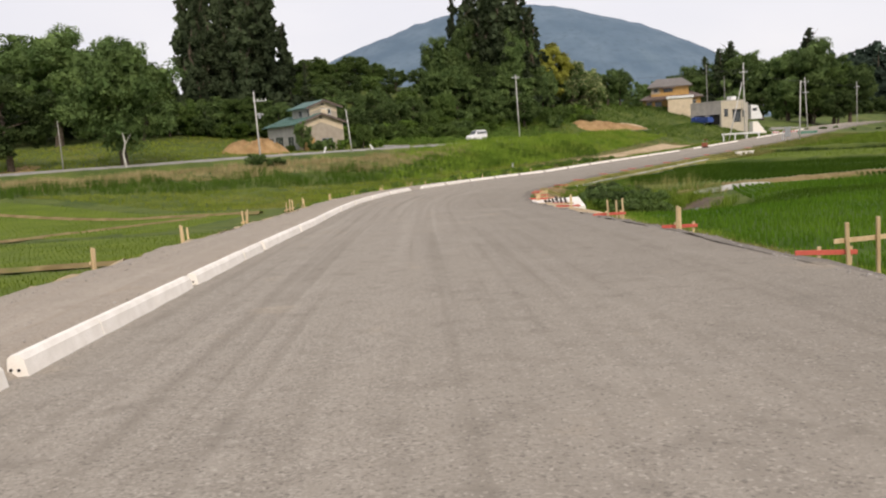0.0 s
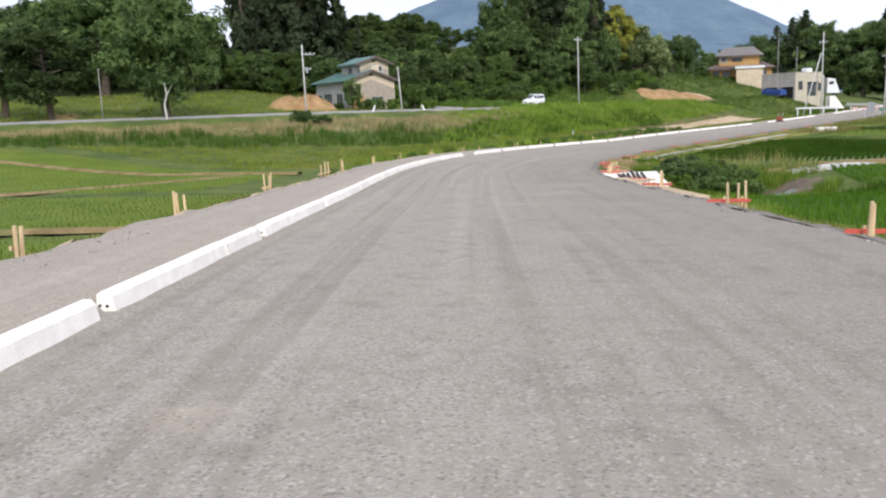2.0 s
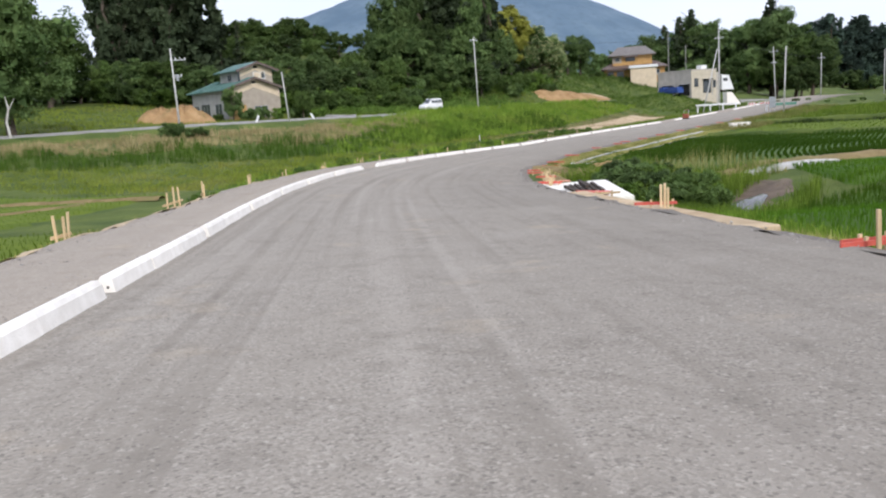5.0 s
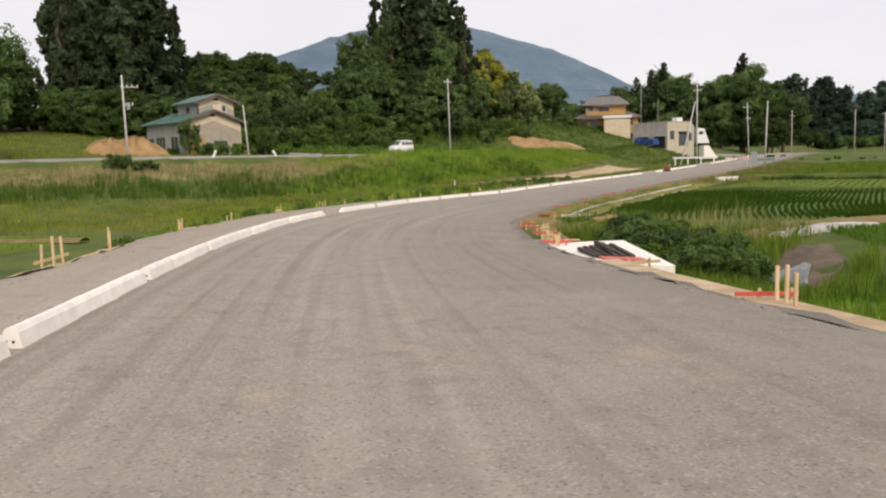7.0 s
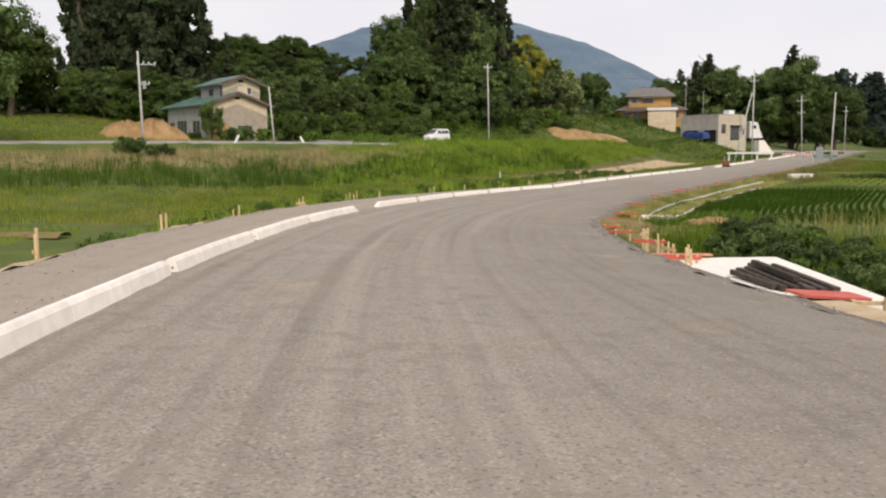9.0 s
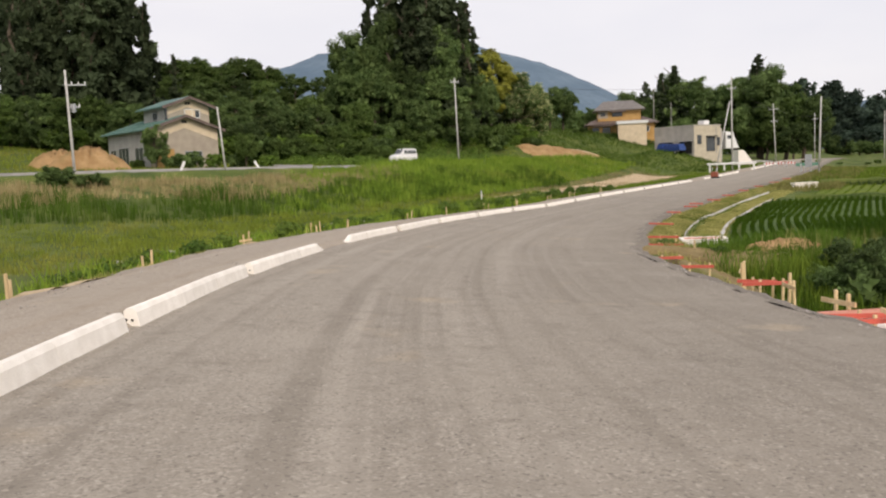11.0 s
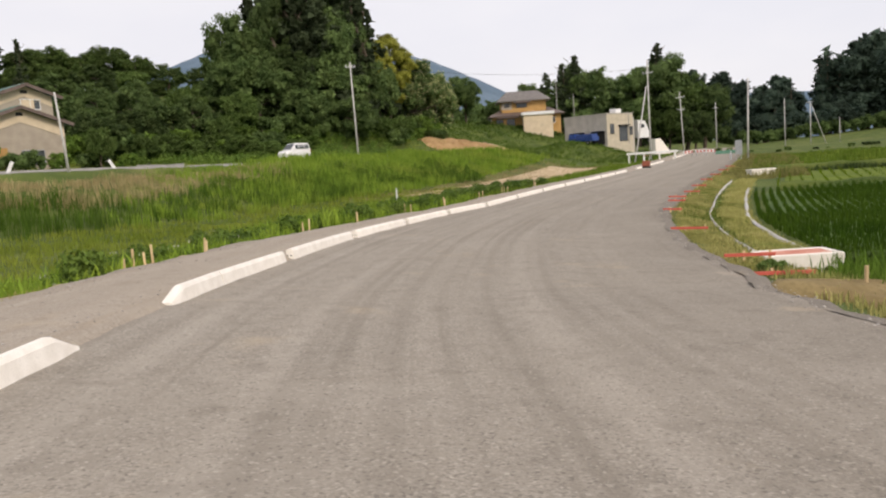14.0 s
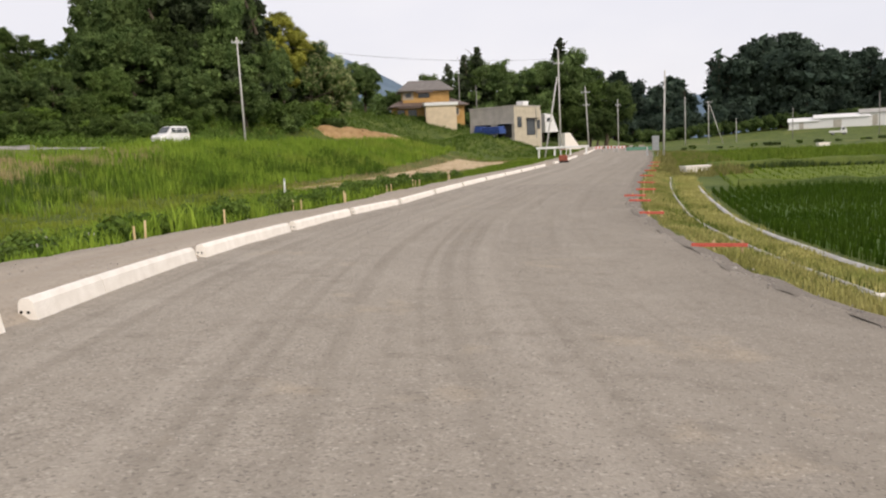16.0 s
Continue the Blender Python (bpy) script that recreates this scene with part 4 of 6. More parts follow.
utility_pole(128.5, 199, 10.8, r=0.13, mat=M_POLE_OLD, label="short old pole among the fields")
utility_pole(141.5, 189, 12.8, r=0.13, mat=M_POLE_OLD, label="old pole among the fields")
utility_pole(152, 192, 15.8, r=0.15, mat=M_POLE, label="pale pole among the fields")
utility_pole(-38.5, 172, 26.5, r=0.14, mat=M_POLE_OLD, label="weathered pole among the hillside trees")


def cable(name, a, b, sag, label):
    a, b = (a[0], a[1], a[2] - SAG * a[1]), (b[0], b[1], b[2] - SAG * b[1])
    pts = [Vector(a).lerp(Vector(b), q) - Vector((0, 0, sag * 4 * q * (1 - q))) for q in np.linspace(0, 1, 13)]
    bm = bmesh.new()
    way = (pts[-1] - pts[0]).normalized()
    side = way.cross(Vector((0, 0, 1))).normalized() * 0.014
    rings = [[bm.verts.new(p + o) for o in (side, Vector((0, 0, 0.014)), -side, Vector((0, 0, -0.014)))] for p in pts]
    for r0, r1 in zip(rings, rings[1:]):
        for i in range(4):
            bm.faces.new((r0[i], r0[(i + 1) % 4], r1[(i + 1) % 4], r1[i]))
    bm.faces.new(rings[0][::-1])
    bm.faces.new(rings[-1])
    return tagged(part(name, bm, M_CABLE), label, "cable")


cable("power_cable", (47.3, 145.7, 14.0), (72.4, 185.7, 14.0), 0.8, "black power cable between roadside poles")
cable("power_cable", (47.3, 145.7, 13.8), (9.4, 136.1, 14.3), 0.9, "black power cable over the meadow")
cable("power_cable", (72.4, 185.7, 14.0), (96, 215, 14.2), 0.7, "black power cable between roadside poles")
cable("power_cable", (60.0, 216.0, 21.0), (72.4, 185.7, 13.9), 0.7, "black power cable to the yellow house")


# ---- fields ----
def at_su(y, u):
    """World place for a y on the kerb line and a distance to its right."""
    y, u = np.asarray(y, float), np.asarray(u, float)
    kx, ky = np.interp(y, KERB[:, 1], KERB[:, 0]), y
    tx, ty = np.interp(y, KERB[:, 1], KERB_T[:, 0]), np.interp(y, KERB[:, 1], KERB_T[:, 1])
    return np.stack([kx + ty * u, ky - tx * u], -1)


def field(name, y0, y1, u0, u1, lift, mat, label, category="field", step=1.0):
    ny, nu = max(3, int((y1 - y0) / step)), max(3, int((u1 - u0) / step))
    Y, U = np.meshgrid(np.linspace(y0, y1, ny), np.linspace(u0, u1, nu))
    xy = at_su(Y.ravel(), U.ravel())
    z = land(xy) + lift
    rim = ((Y <= y0) | (Y >= y1) | (U <= u0) | (U >= u1)).ravel()
    z[rim] -= 0.25
    ob = new(name, mesh_of(name, np.c_[xy, z], grid_faces(ny, nu), mat, True))
    return tagged(ob, label, category, kind="structure")


field("paddy_field", 9, 31, -34, -5.6, 0.10, M_PADDY, "flooded green rice paddy below the sidewalk")
field("paddy_field", 32.5, 45, -38, -6.6, 0.10, M_PADDY, "flooded green rice paddy with young shoots")
field("paddy_field", 46.8, 60, -44, -11.5, 0.10, M_PADDY, "green rice paddy below the reed bed")
field("paddy_field", 4, 38, 10.4, 50, 0.10, M_PADDY_DARK, "dark green rice paddy beside the road")
field("paddy_field", 38.2, 45.5, 13.5, 50, 0.10, M_PADDY_DARK, "dark green rice paddy reaching to the stream")
field("paddy_field", 45.6, 57.8, 18.5, 50, 0.10, M_PADDY_DARK, "dark green rice paddy below the tan bank")
field("paddy_field", 64.5, 90, 10.1, 62, 0.10, M_WATER, "green rice paddy with curved rows of seedlings")
field("paddy_field", 91, 106, 11.0, 64, 0.10, M_PADDY, "light green rice paddy on the next terrace")
field("paddy_field", 58.5, 63.6, 20.0, 62, 0.10, M_PADDY_DARK, "narrow green rice paddy above the gully")


def bund(name, y0, u0, y1, u1, width, height, mat, label, seed):
    """An earth bank between paddies, set out from the road."""
    q = np.linspace(0, 1, max(8, int(math.hypot(y1 - y0, u1 - u0) / 0.8)))
    return heaped(name, at_su(y0 + (y1 - y0) * q, u0 + (u1 - u0) * q), width, height, mat, label, seed)


def bank(name, x0, y0, x1, y1, width, height, mat, label, seed):
    """A straight earth bank between two places."""
    q = np.linspace(0, 1, max(8, int(math.hypot(y1 - y0, x1 - x0) / 0.8)))
    return heaped(name, np.c_[x0 + (x1 - x0) * q, y0 + (y1 - y0) * q], width, height, mat, label, seed)


def heaped(name, mid, width, height, mat, label, seed):
    rng = np.random.default_rng(seed)
    n = len(mid)
    t = np.gradient(mid, axis=0)
    t /= np.linalg.norm(t, axis=1)[:, None]
    nrm = np.c_[t[:, 1], -t[:, 0]]
    base = land(mid)
    rows = []
    for o, h in ((-1, -0.15), (-0.55, 0.75), (0, 1.0), (0.55, 0.75), (1, -0.15)):
        p = mid + nrm * (o * width / 2 * rng.uniform(0.8, 1.2, n))[:, None]
        rows.append(np.c_[p, base + 0.08 + h * height * rng.uniform(0.75, 1.15, n)])
    ob = new(name, mesh_of(name, np.stack(rows, 1).reshape(-1, 3), grid_faces(5, n), mat, True))
    return tagged(ob, label, "earth bank", kind="structure")


bund("paddy_bund", 31.8, -34, 31.8, -5.4, 0.55, 0.12, M_BUND, "dry sandy bank between two paddies", 1)
bank("paddy_bund", -31, 36.2, -15.0, 57.6, 0.75, 0.12, M_BUND, "dry sandy bank between two paddies", 2)
bank("paddy_bund", -44, 64.0, -11.5, 58.7, 0.8, 0.16, M_BUND, "pale dry bank at the edge of the reed bed", 3)
bund("paddy_bund", 8, -5.3, 44, -5.6, 0.8, 0.2, M_GROUND, "grassy bank between paddy and sidewalk", 4)
bank("paddy_bund", 14.6, 53.4, 62, 69.5, 1.5, 0.28, M_BUND, "tan earth bank above the gully", 5)
bund("paddy_bund", 90.5, 11.5, 90.5, 62, 0.9, 0.35, M_GROUND, "dark grassy bank between terraces", 7)
bund("paddy_bund", 107, 11, 107, 66, 1.0, 0.5, M_GROUND, "dark grassy bank between terraces", 8)
bund("paddy_bund", 67, 10.0, 92, 10.0, 0.14, 0.05, M_CONC_OLD, "low grey concrete rim of the paddy", 9)

patch("dirt_patch", 9.0, 57.2, 1.9, 1.0, -15, M_BUND, "sandy dirt spilled beside the road", "dirt", 0.14, 0.1, 1)
patch("dirt_patch", 11.0, 58.0, 1.3, 0.8, 10, M_SOIL, "small heap of brown soil", "dirt heap", 0.06, 0.25, 2)
patch("dirt_patch", 7.6, 54.3, 0.9, 1.7, 0, M_BUND, "trodden sandy earth below the road edge", "dirt", 0.1, 0.12, 3)
patch("dirt_patch", -24.6, 110.0, 3.4, 2.0, 10, M_SOIL, "orange heap of bare earth beside the lane", "dirt heap", 0.05, 1.6, 4)
patch("dirt_patch", -28.0, 112.0, 3.0, 1.8, 20, M_SOIL, "orange heap of bare earth beside the lane", "dirt heap", 0.05, 1.3, 5)
patch("dirt_patch", 28.0, 165.0, 9.0, 3.0, 35, M_SOIL, "bare orange earth cut beside the lane", "dirt", 0.1, 0.9, 6)
patch("dirt_patch", 33, 172, 5.0, 1.5, 30, M_SAND, "bare sandy cut beside the lane", "dirt", 0.05, 0.5, 7)
patch("dirt_patch", -9.2, 123.5, 1.2, 4.2, 40, M_ASPHALT, "pale drive leading up to the old house", "drive", 0.4, 0.0, 8)
patch("dirt_patch", -47.5, 93.0, 2.0, 6.0, 20, M_SOIL, "worn brown farm track under the trees", "track", 0.08, 0.0, 9)
field("dirt_strip", 97, 136, -14.5, -7.0, 0.1, M_SAND, "strip of tan dry earth beside the sidewalk", "dirt")


# ---- grass and reeds ----
def tufts(name, xy, height, width, blades, mat, label, seed, lean=0.35, wide=0.12, lift=0.0, category="grass"):
    """Clumps of bent, pointed blades."""
    rng = np.random.default_rng(seed)
    n = len(xy) * blades
    base = np.repeat(np.c_[xy, land(xy) + lift], blades, 0)
    base[:, :2] += rng.normal(0, wide, (n, 2))
    ang = rng.uniform(0, 6.28, n)
    patchy = 0.82 + 0.22 * np.sin(base[:, 0] * 0.55 + 1.7 * np.sin(base[:, 1] * 0.31 + seed)) + 0.16 * np.sin(base[:, 1] * 1.3 + base[:, 0] * 0.9 + seed)
    h = height * rng.uniform(0.55, 1.2, n) * patchy
    side = np.c_[np.cos(ang), np.sin(ang), np.zeros(n)] * (width * rng.uniform(0.6, 1.3, n))[:, None]
    tip_way = rng.uniform(0, 6.28, n)
    off = np.c_[np.cos(tip_way), np.sin(tip_way)] * (h * lean * rng.uniform(0.2, 1.0, n))[:, None]
    mid = base + np.c_[off * 0.35, h * 0.62]
    tip = base + np.c_[off, h]
    base[:, 2] -= 0.05
    v = np.stack([base - side, base + side, mid + side * 0.8, mid - side * 0.8, tip], 1).reshape(-1, 3)
    i = np.arange(n)[:, None] * 5
    f = np.concatenate([i + [0, 1, 2], i + [0, 2, 3], i + [3, 2, 4]])
    ob = new(name, mesh_of(name, v, f, mat))
    return tagged(ob, label, category, kind="stuff")


def strip_points(n, y0, y1, u0, u1, seed):
    rng = np.random.default_rng(seed)
    return at_su(rng.uniform(y0, y1, n), rng.uniform(u0, u1, n))


def box_points(n, x0, x1, y0, y1, seed, test):
    rng = np.random.default_rng(seed)
    xy = np.c_[rng.uniform(x0, x1, n), rng.uniform(y0, y1, n)]
    k, u, du = onto(xy, KERB, KERB_T)
    j, v, dv = onto(xy, LANE, LANE_T)
    return xy[test(xy, KERB[k, 1], u, v, dv)]


# west of the road
tufts("verge_grass", strip_points(9000, 8, 60, -4.7, -2.85, 1), 0.16, 0.007, 4, M_YELLOW, "short yellowish grass beside the sidewalk", 1)
tufts("verge_grass", box_points(30000, -20, 12, 49, 100, 2, lambda p, y, u, v, dv: (u < -np.interp(y, (49, 57, 66, 80), (3.5, 3.4, 3.4, 2.95))) & (u > -7.6) & (y > 50) & ((y > 57) | (u > -6.0))), 0.66, 0.02, 5, M_GRASS, "tall green weeds along the sidewalk", 2, 0.6, 0.16)
tufts("meadow_grass", box_points(44000, -60, 14, 60, 112, 3, lambda p, y, u, v, dv: (u < -7) & (v > 0) & (dv > 17.4) & (y > 61)), 0.3, 0.016, 4, M_MEADOW, "light green meadow grass", 3)
tufts("reeds", box_points(34000, -75, 20, 60, 140, 4, lambda p, y, u, v, dv: (u < -6) & (v > 0) & (dv > 11 + np.sin(p[:, 0] * 0.7)) & (dv < 17.8 + 0.7 * np.sin(p[:, 0] * 0.45)) & (y > 58)), 0.95, 0.018, 6, M_REED, "bright green reed bed in the wet meadow", 4)
tufts("reeds", box_points(26000, -9, 40, 90, 150, 14, lambda p, y, u, v, dv: (u < -15.5) & (v > 0) & (dv > 2.9) & (p[:, 0] > -3 + 5 * np.sin(p[:, 1] * 1.3 + p[:, 0]))), 0.8, 0.02, 5, M_GRASS, "green reeds between lane and road", 14)
tufts("dry_reeds", box_points(34000, -80, 2, 70, 124, 5, lambda p, y, u, v, dv: (u < -6) & (v > 0) & (dv > 4.5) & (dv < 11.8 + np.sin(p[:, 0] * 0.5)) & (p[:, 0] < -2 + 5 * np.sin(p[:, 1] * 1.3 + p[:, 0]))), 0.62, 0.016, 6, M_DRY, "dry tan reeds below the lane", 5)
tufts("dry_grass", strip_points(5200, 95, 138, -15.5, -6.0, 6), 0.2, 0.012, 4, M_DRY, "dry tan grass beside the sidewalk", 6)
tufts("verge_grass", strip_points(7000, 90, 140, -7.0, -2.7, 66), 0.35, 0.014, 4, M_GRASS, "green verge grass beyond the sidewalk", 66)
tufts("hill_grass", box_points(26000, -75, 40, 84, 172, 7, lambda p, y, u, v, dv: (v < 0) & (dv > 2.6) & (dv < 42) & (u < -8)), 0.4, 0.024, 4, M_MEADOW, "yellow-green hillside grass above the lane", 7)
tufts("hill_grass", box_points(9000, -12, 62, 128, 200, 17, lambda p, y, u, v, dv: (v < 0) & (dv > 2.8) & (dv < 30) & (u < -6) & (np.hypot((p[:, 0] - 28) / 1.6, p[:, 1] - 164.5) > 5.4)), 0.42, 0.03, 4, M_WEED, "rank green grass above the lane", 17)
tufts("verge_grass", box_points(14000, 8, 70, 96, 190, 8, lambda p, y, u, v, dv: (u < -2.6) & (u > -22) & (v > 0) & (dv > 4.5) & (y > 126) & ((u < -15) | (y > 137))), 0.32, 0.025, 4, M_GRASS, "green grass bank below the workshop", 8)
tufts("verge_grass", box_points(15000, 24, 62, 150, 205, 18, lambda p, y, u, v, dv: (u < -4) & (dv > 2.4) & (p[:, 1] < 194) & (np.hypot((p[:, 0] - 28) / 1.6, p[:, 1] - 164.5) > 5.4)), 0.38, 0.03, 4, M_WEED, "rough green grass around the workshop", 18)
flower_xy = box_points(110, -14, 6, 58, 76, 9, lambda p, y, u, v, dv: (u < -4.5) & (u > -7.5) & (y > 58))
tufts("weed_flowers", flower_xy, 0.035, 0.012, 5, M_FLOWER, "small white flowers on tall weeds", 9, 0.8, 0.07, 0.62, "flower")

rng = np.random.default_rng(91)
weed_xy = box_points(3200, -14, 26, 48, 104, 92, lambda p, y, u, v, dv: (u < -np.interp(y, (49, 57, 66, 80), (3.7, 3.6, 3.6, 3.1))) & (u > -7.2) & (y > 51))
weed_r = rng.uniform(0.14, 0.36, len(weed_xy))
v, f = leaf_cards(np.c_[weed_xy, land(weed_xy) + rng.uniform(0.2, 0.5, len(weed_xy))], weed_r, 80000, 0.05, rng, 0.4)
tagged(new("weeds", mesh_of("weeds", v, f, M_WEED)), "bushy leafy green weeds along the sidewalk", "weeds", kind="stuff")

rng = np.random.default_rng(93)
scrub_xy = box_points(5200, -14, 30, 126, 172, 94, lambda p, y, u, v, dv: (v < 0) & (dv > 3.2) & (dv < 24) & ((p[:, 0] > -4) | (p[:, 1] > 132)) & (p[:, 0] + 0.25 * (p[:, 1] - 140) < 22 + 3 * np.sin(p[:, 1] * 0.6)))
scrub_r = rng.uniform(0.25, 0.85, len(scrub_xy))
v, f = leaf_cards(np.c_[scrub_xy, land(scrub_xy) + scrub_r * rng.uniform(0.1, 0.9, len(scrub_xy))], scrub_r, 90000, 0.085, rng, 0.5)
tagged(new("scrub", mesh_of("scrub", v, f, M_WEED)), "leafy green scrub covering the slope below the wood", "scrub", kind="stuff")

# east of the road
rng = np.random.default_rng(5)
tufts("verge_grass", at_su(4 + 37 * rng.uniform(0, 1, 5200) ** 1.1, np.interp(rng.uniform(0, 1, 5200), (0, 0.3, 1), (8.75, 9.0, 10.2))), 0.22, 0.008, 4, M_YELLOW, "short yellow-green grass on the road bank", 21)
tufts("verge_grass", strip_points(5200, 4, 41, 8.1, 9.4, 36), 0.15, 0.008, 5, M_YELLOW, "short yellow grass at the road edge", 36)
tufts("verge_grass", strip_points(7000, 4, 40, 8.95, 10.9, 22), 0.3, 0.009, 4, M_GRASS, "green grass on the road bank", 22)
tufts("gully_reeds", box_points(14000, 8.6, 34, 36, 58, 23, lambda p, y, u, v, dv: (u > 9.2) & (u < 18.5) & (y > 39) & (y < 58) & (p[:, 0] < 12 + 0.62 * np.maximum(p[:, 1] - 40, 0)) & (np.abs(p[:, 1] - 44.7 - 1.2 * (p[:, 0] - 12.2)) > np.where(p[:, 0] > 11.8, 2.1, 0.4))), 0.75, 0.014, 6, M_GRASS, "rank dark green growth in the gully", 23)
tufts("gully_reeds", box_points(230, 10.5, 17.5, 51.5, 59, 24, lambda p, y, u, v, dv: (u > 10.5) & (y > 50)), 0.95, 0.007, 4, M_YELLOW, "dry reed stalks above the gully", 24, 0.3)
tufts("gully_reeds", box_points(3000, 8.4, 13, 47, 60, 33, lambda p, y, u, v, dv: (u > 8.9) & (y > 48.5)), 0.45, 0.012, 5, M_REED, "green weeds below the road edge", 33)
for i in range(26):
    bush(9.5 + turns.uniform(0, 3.6), 46.6 + turns.uniform(0, 7.5), turns.uniform(0.4, 0.75), (0, 0, 1, 2)[i % 4], "rank leafy weed clump in the gully", 1.0)
along_bank = rng.uniform(0, 1, 5000)
tufts("dry_grass", np.c_[14.6 + 47 * along_bank, 53.4 + 16 * along_bank + rng.normal(0, 0.7, 5000)], 0.24, 0.014, 5, M_YELLOW, "dry yellow grass on the bank", 25)
tufts("dry_grass", at_su(rng.uniform(62.5, 128, 13000), np.clip(7.75 + rng.uniform(0, 0.85, 13000), 7.75, 10.2)), 0.13, 0.009, 5, M_YELLOW, "yellow dry grass on the road verge", 26)
tufts("verge_grass", strip_points(9000, 64.5, 112, 9.1, 9.95, 27), 0.16, 0.010, 5, M_YELLOW, "yellow-green grass beside the ditch", 27)
tufts("verge_grass", strip_points(1100, 62.5, 90, 8.0, 9.9, 34), 0.16, 0.010, 5, M_GRASS, "tufts of green grass beside the ditch", 34)
tufts("meadow_grass", strip_points(14000, 107.5, 150, 9.2, 70, 28), 0.5, 0.028, 4, M_GRASS, "rough yellow-green meadow across the road", 28)
tufts("verge_grass", strip_points(3600, 100, 150, 8.0, 13.0, 35), 0.45, 0.02, 4, M_YELLOW, "yellowing grass on the far verge", 35)
tufts("dark_bank_grass", strip_points(3200, 90.0, 91.0, 11.5, 62, 29), 0.34, 0.02, 5, M_LEAF, "dark grass on the terrace bank", 29)
tufts("dark_bank_grass", strip_points(3600, 106.4, 107.6, 11, 66, 30), 0.5, 0.025, 5, M_LEAF, "dark grass on the terrace bank", 30)
tufts("weeds", at_su(rng.uniform(53.5, 63.0, 1500), rng.uniform(7.9, 12.0, 1500)), 0.2, 0.011, 6, M_YELLOW, "sparse yellowing weeds on the spilled dirt", 37)
tufts("weeds", at_su(rng.uniform(58.6, 63.5, 700), rng.uniform(9.6, 12.5, 700)), 0.35, 0.012, 6, M_GRASS, "weeds around the concrete pit", 31)


def rice(name, y0, y1, u0, u1, row, gap, height, mat, label, seed, blades=4, width=0.012):
    """Young rice in rows that run beside the road."""
    rng = np.random.default_rng(seed)
    us = np.arange(u0, u1, row)
    ys = np.arange(y0, y1, gap)
    Y, U = np.meshgrid(ys, us)
    Y, U = Y.ravel() + rng.normal(0, 0.03, Y.size), U.ravel() + rng.normal(0, 0.02, U.size)
    return tufts(name, at_su(Y, U), height, width, blades, mat, label, seed, 0.4, 0.03, 0.10, "rice")


rice("rice_rows", 65, 89.6, 10.4, 34, 0.32, 0.17, 0.28, M_RICE, "rows of young rice in the curved paddy", 41, 6, 0.014)
rice("rice_rows", 65, 89.6, 34, 60, 0.42, 0.26, 0.28, M_RICE, "rows of young rice in the curved paddy", 42, 6, 0.026)
rice("rice_rows", 6, 37.8, 10.7, 24, 0.30, 0.2, 0.22, M_RICE, "rows of young rice beside the road", 43, 5)
rice("rice_rows", 6, 37.8, 24, 48, 0.45, 0.4, 0.24, M_RICE, "rows of young rice beside the road", 44, 5, 0.02)
rice("rice_rows", 9.5, 30.5, -30, -6, 0.36, 0.34, 0.10, M_SPROUT, "fine young rice in the west paddy", 45, 3)
rice("rice_rows", 33, 44.5, -36, -7, 0.4, 0.36, 0.11, M_SPROUT, "fine young rice in the west paddy", 46, 3)
rice("rice_rows", 47.2, 59.6, -42, -12, 0.45, 0.4, 0.12, M_SPROUT, "fine young rice in the west paddy", 47, 3)
rice("rice_rows", 91.4, 105.6, 11.4, 60, 0.6, 0.5, 0.22, M_SPROUT, "light green young rice on the upper terrace", 48, 3, 0.018)
rice("rice_rows", 38.6, 45.2, 14.0, 40, 0.32, 0.24, 0.26, M_RICE, "rows of young rice beside the gully", 49, 5)
rice("rice_rows", 45.4, 57.4, 19.0, 46, 0.36, 0.28, 0.26, M_RICE, "rows of young rice below the tan bank", 50, 5, 0.016)


# ---- loose stones on the road ----
def stones(name, xy, z, lo, hi, mat, label, seed):
    rng = np.random.default_rng(seed)
    n = len(xy)
    unit = np.array([(1, 0, 0), (-1, 0, 0), (0, 1, 0), (0, -1, 0), (0, 0, 1), (0, 0, -1)], float)
    size = lo * (hi / lo) ** (rng.uniform(0, 1, n) ** 2.6)
    v = unit[None] * rng.uniform(0.55, 1.2, (n, 6, 1)) * size[:, None, None]
    v[:, :, 2] *= 0.6
    a = rng.uniform(0, 6.28, n)
    ca, sa = np.cos(a)[:, None], np.sin(a)[:, None]
    v = np.stack([v[:, :, 0] * ca - v[:, :, 1] * sa, v[:, :, 0] * sa + v[:, :, 1] * ca, v[:, :, 2]], -1)
    v += np.c_[xy, z + size * 0.12][:, None, :]
    tri = np.array([(0, 2, 4), (2, 1, 4), (1, 3, 4), (3, 0, 4), (2, 0, 5), (1, 2, 5), (3, 1, 5), (0, 3, 5)])
    f = (np.arange(n)[:, None, None] * 6 + tri[None]).reshape(-1, 3)
    ob = new(name, mesh_of(name, v.reshape(-1, 3), f, mat))
    return tagged(ob, label, "gravel", kind="stuff")


def road_z(y, u):
    return np.interp(y, KERB[:, 1], KERB_Z) + np.interp(y, KERB[:, 1], FALL) * np.maximum(u, 0)


rng = np.random.default_rng(61)
ys, us = 4 + 86 * rng.uniform(0, 1, 48000) ** 1.15, rng.uniform(0.05, 7.2, 48000)
stones("road_gravel", at_su(ys, us), road_z(ys, us), 0.0035, 0.016, M_STONE, "loose crushed stones on the road bed", 61)
ys = rng.uniform(6, 78, 9000)
us = -0.25 - rng.uniform(0, 1, 9000) * (np.interp(ys, KERB[:, 1], WALK) * 0.92 - 0.25)
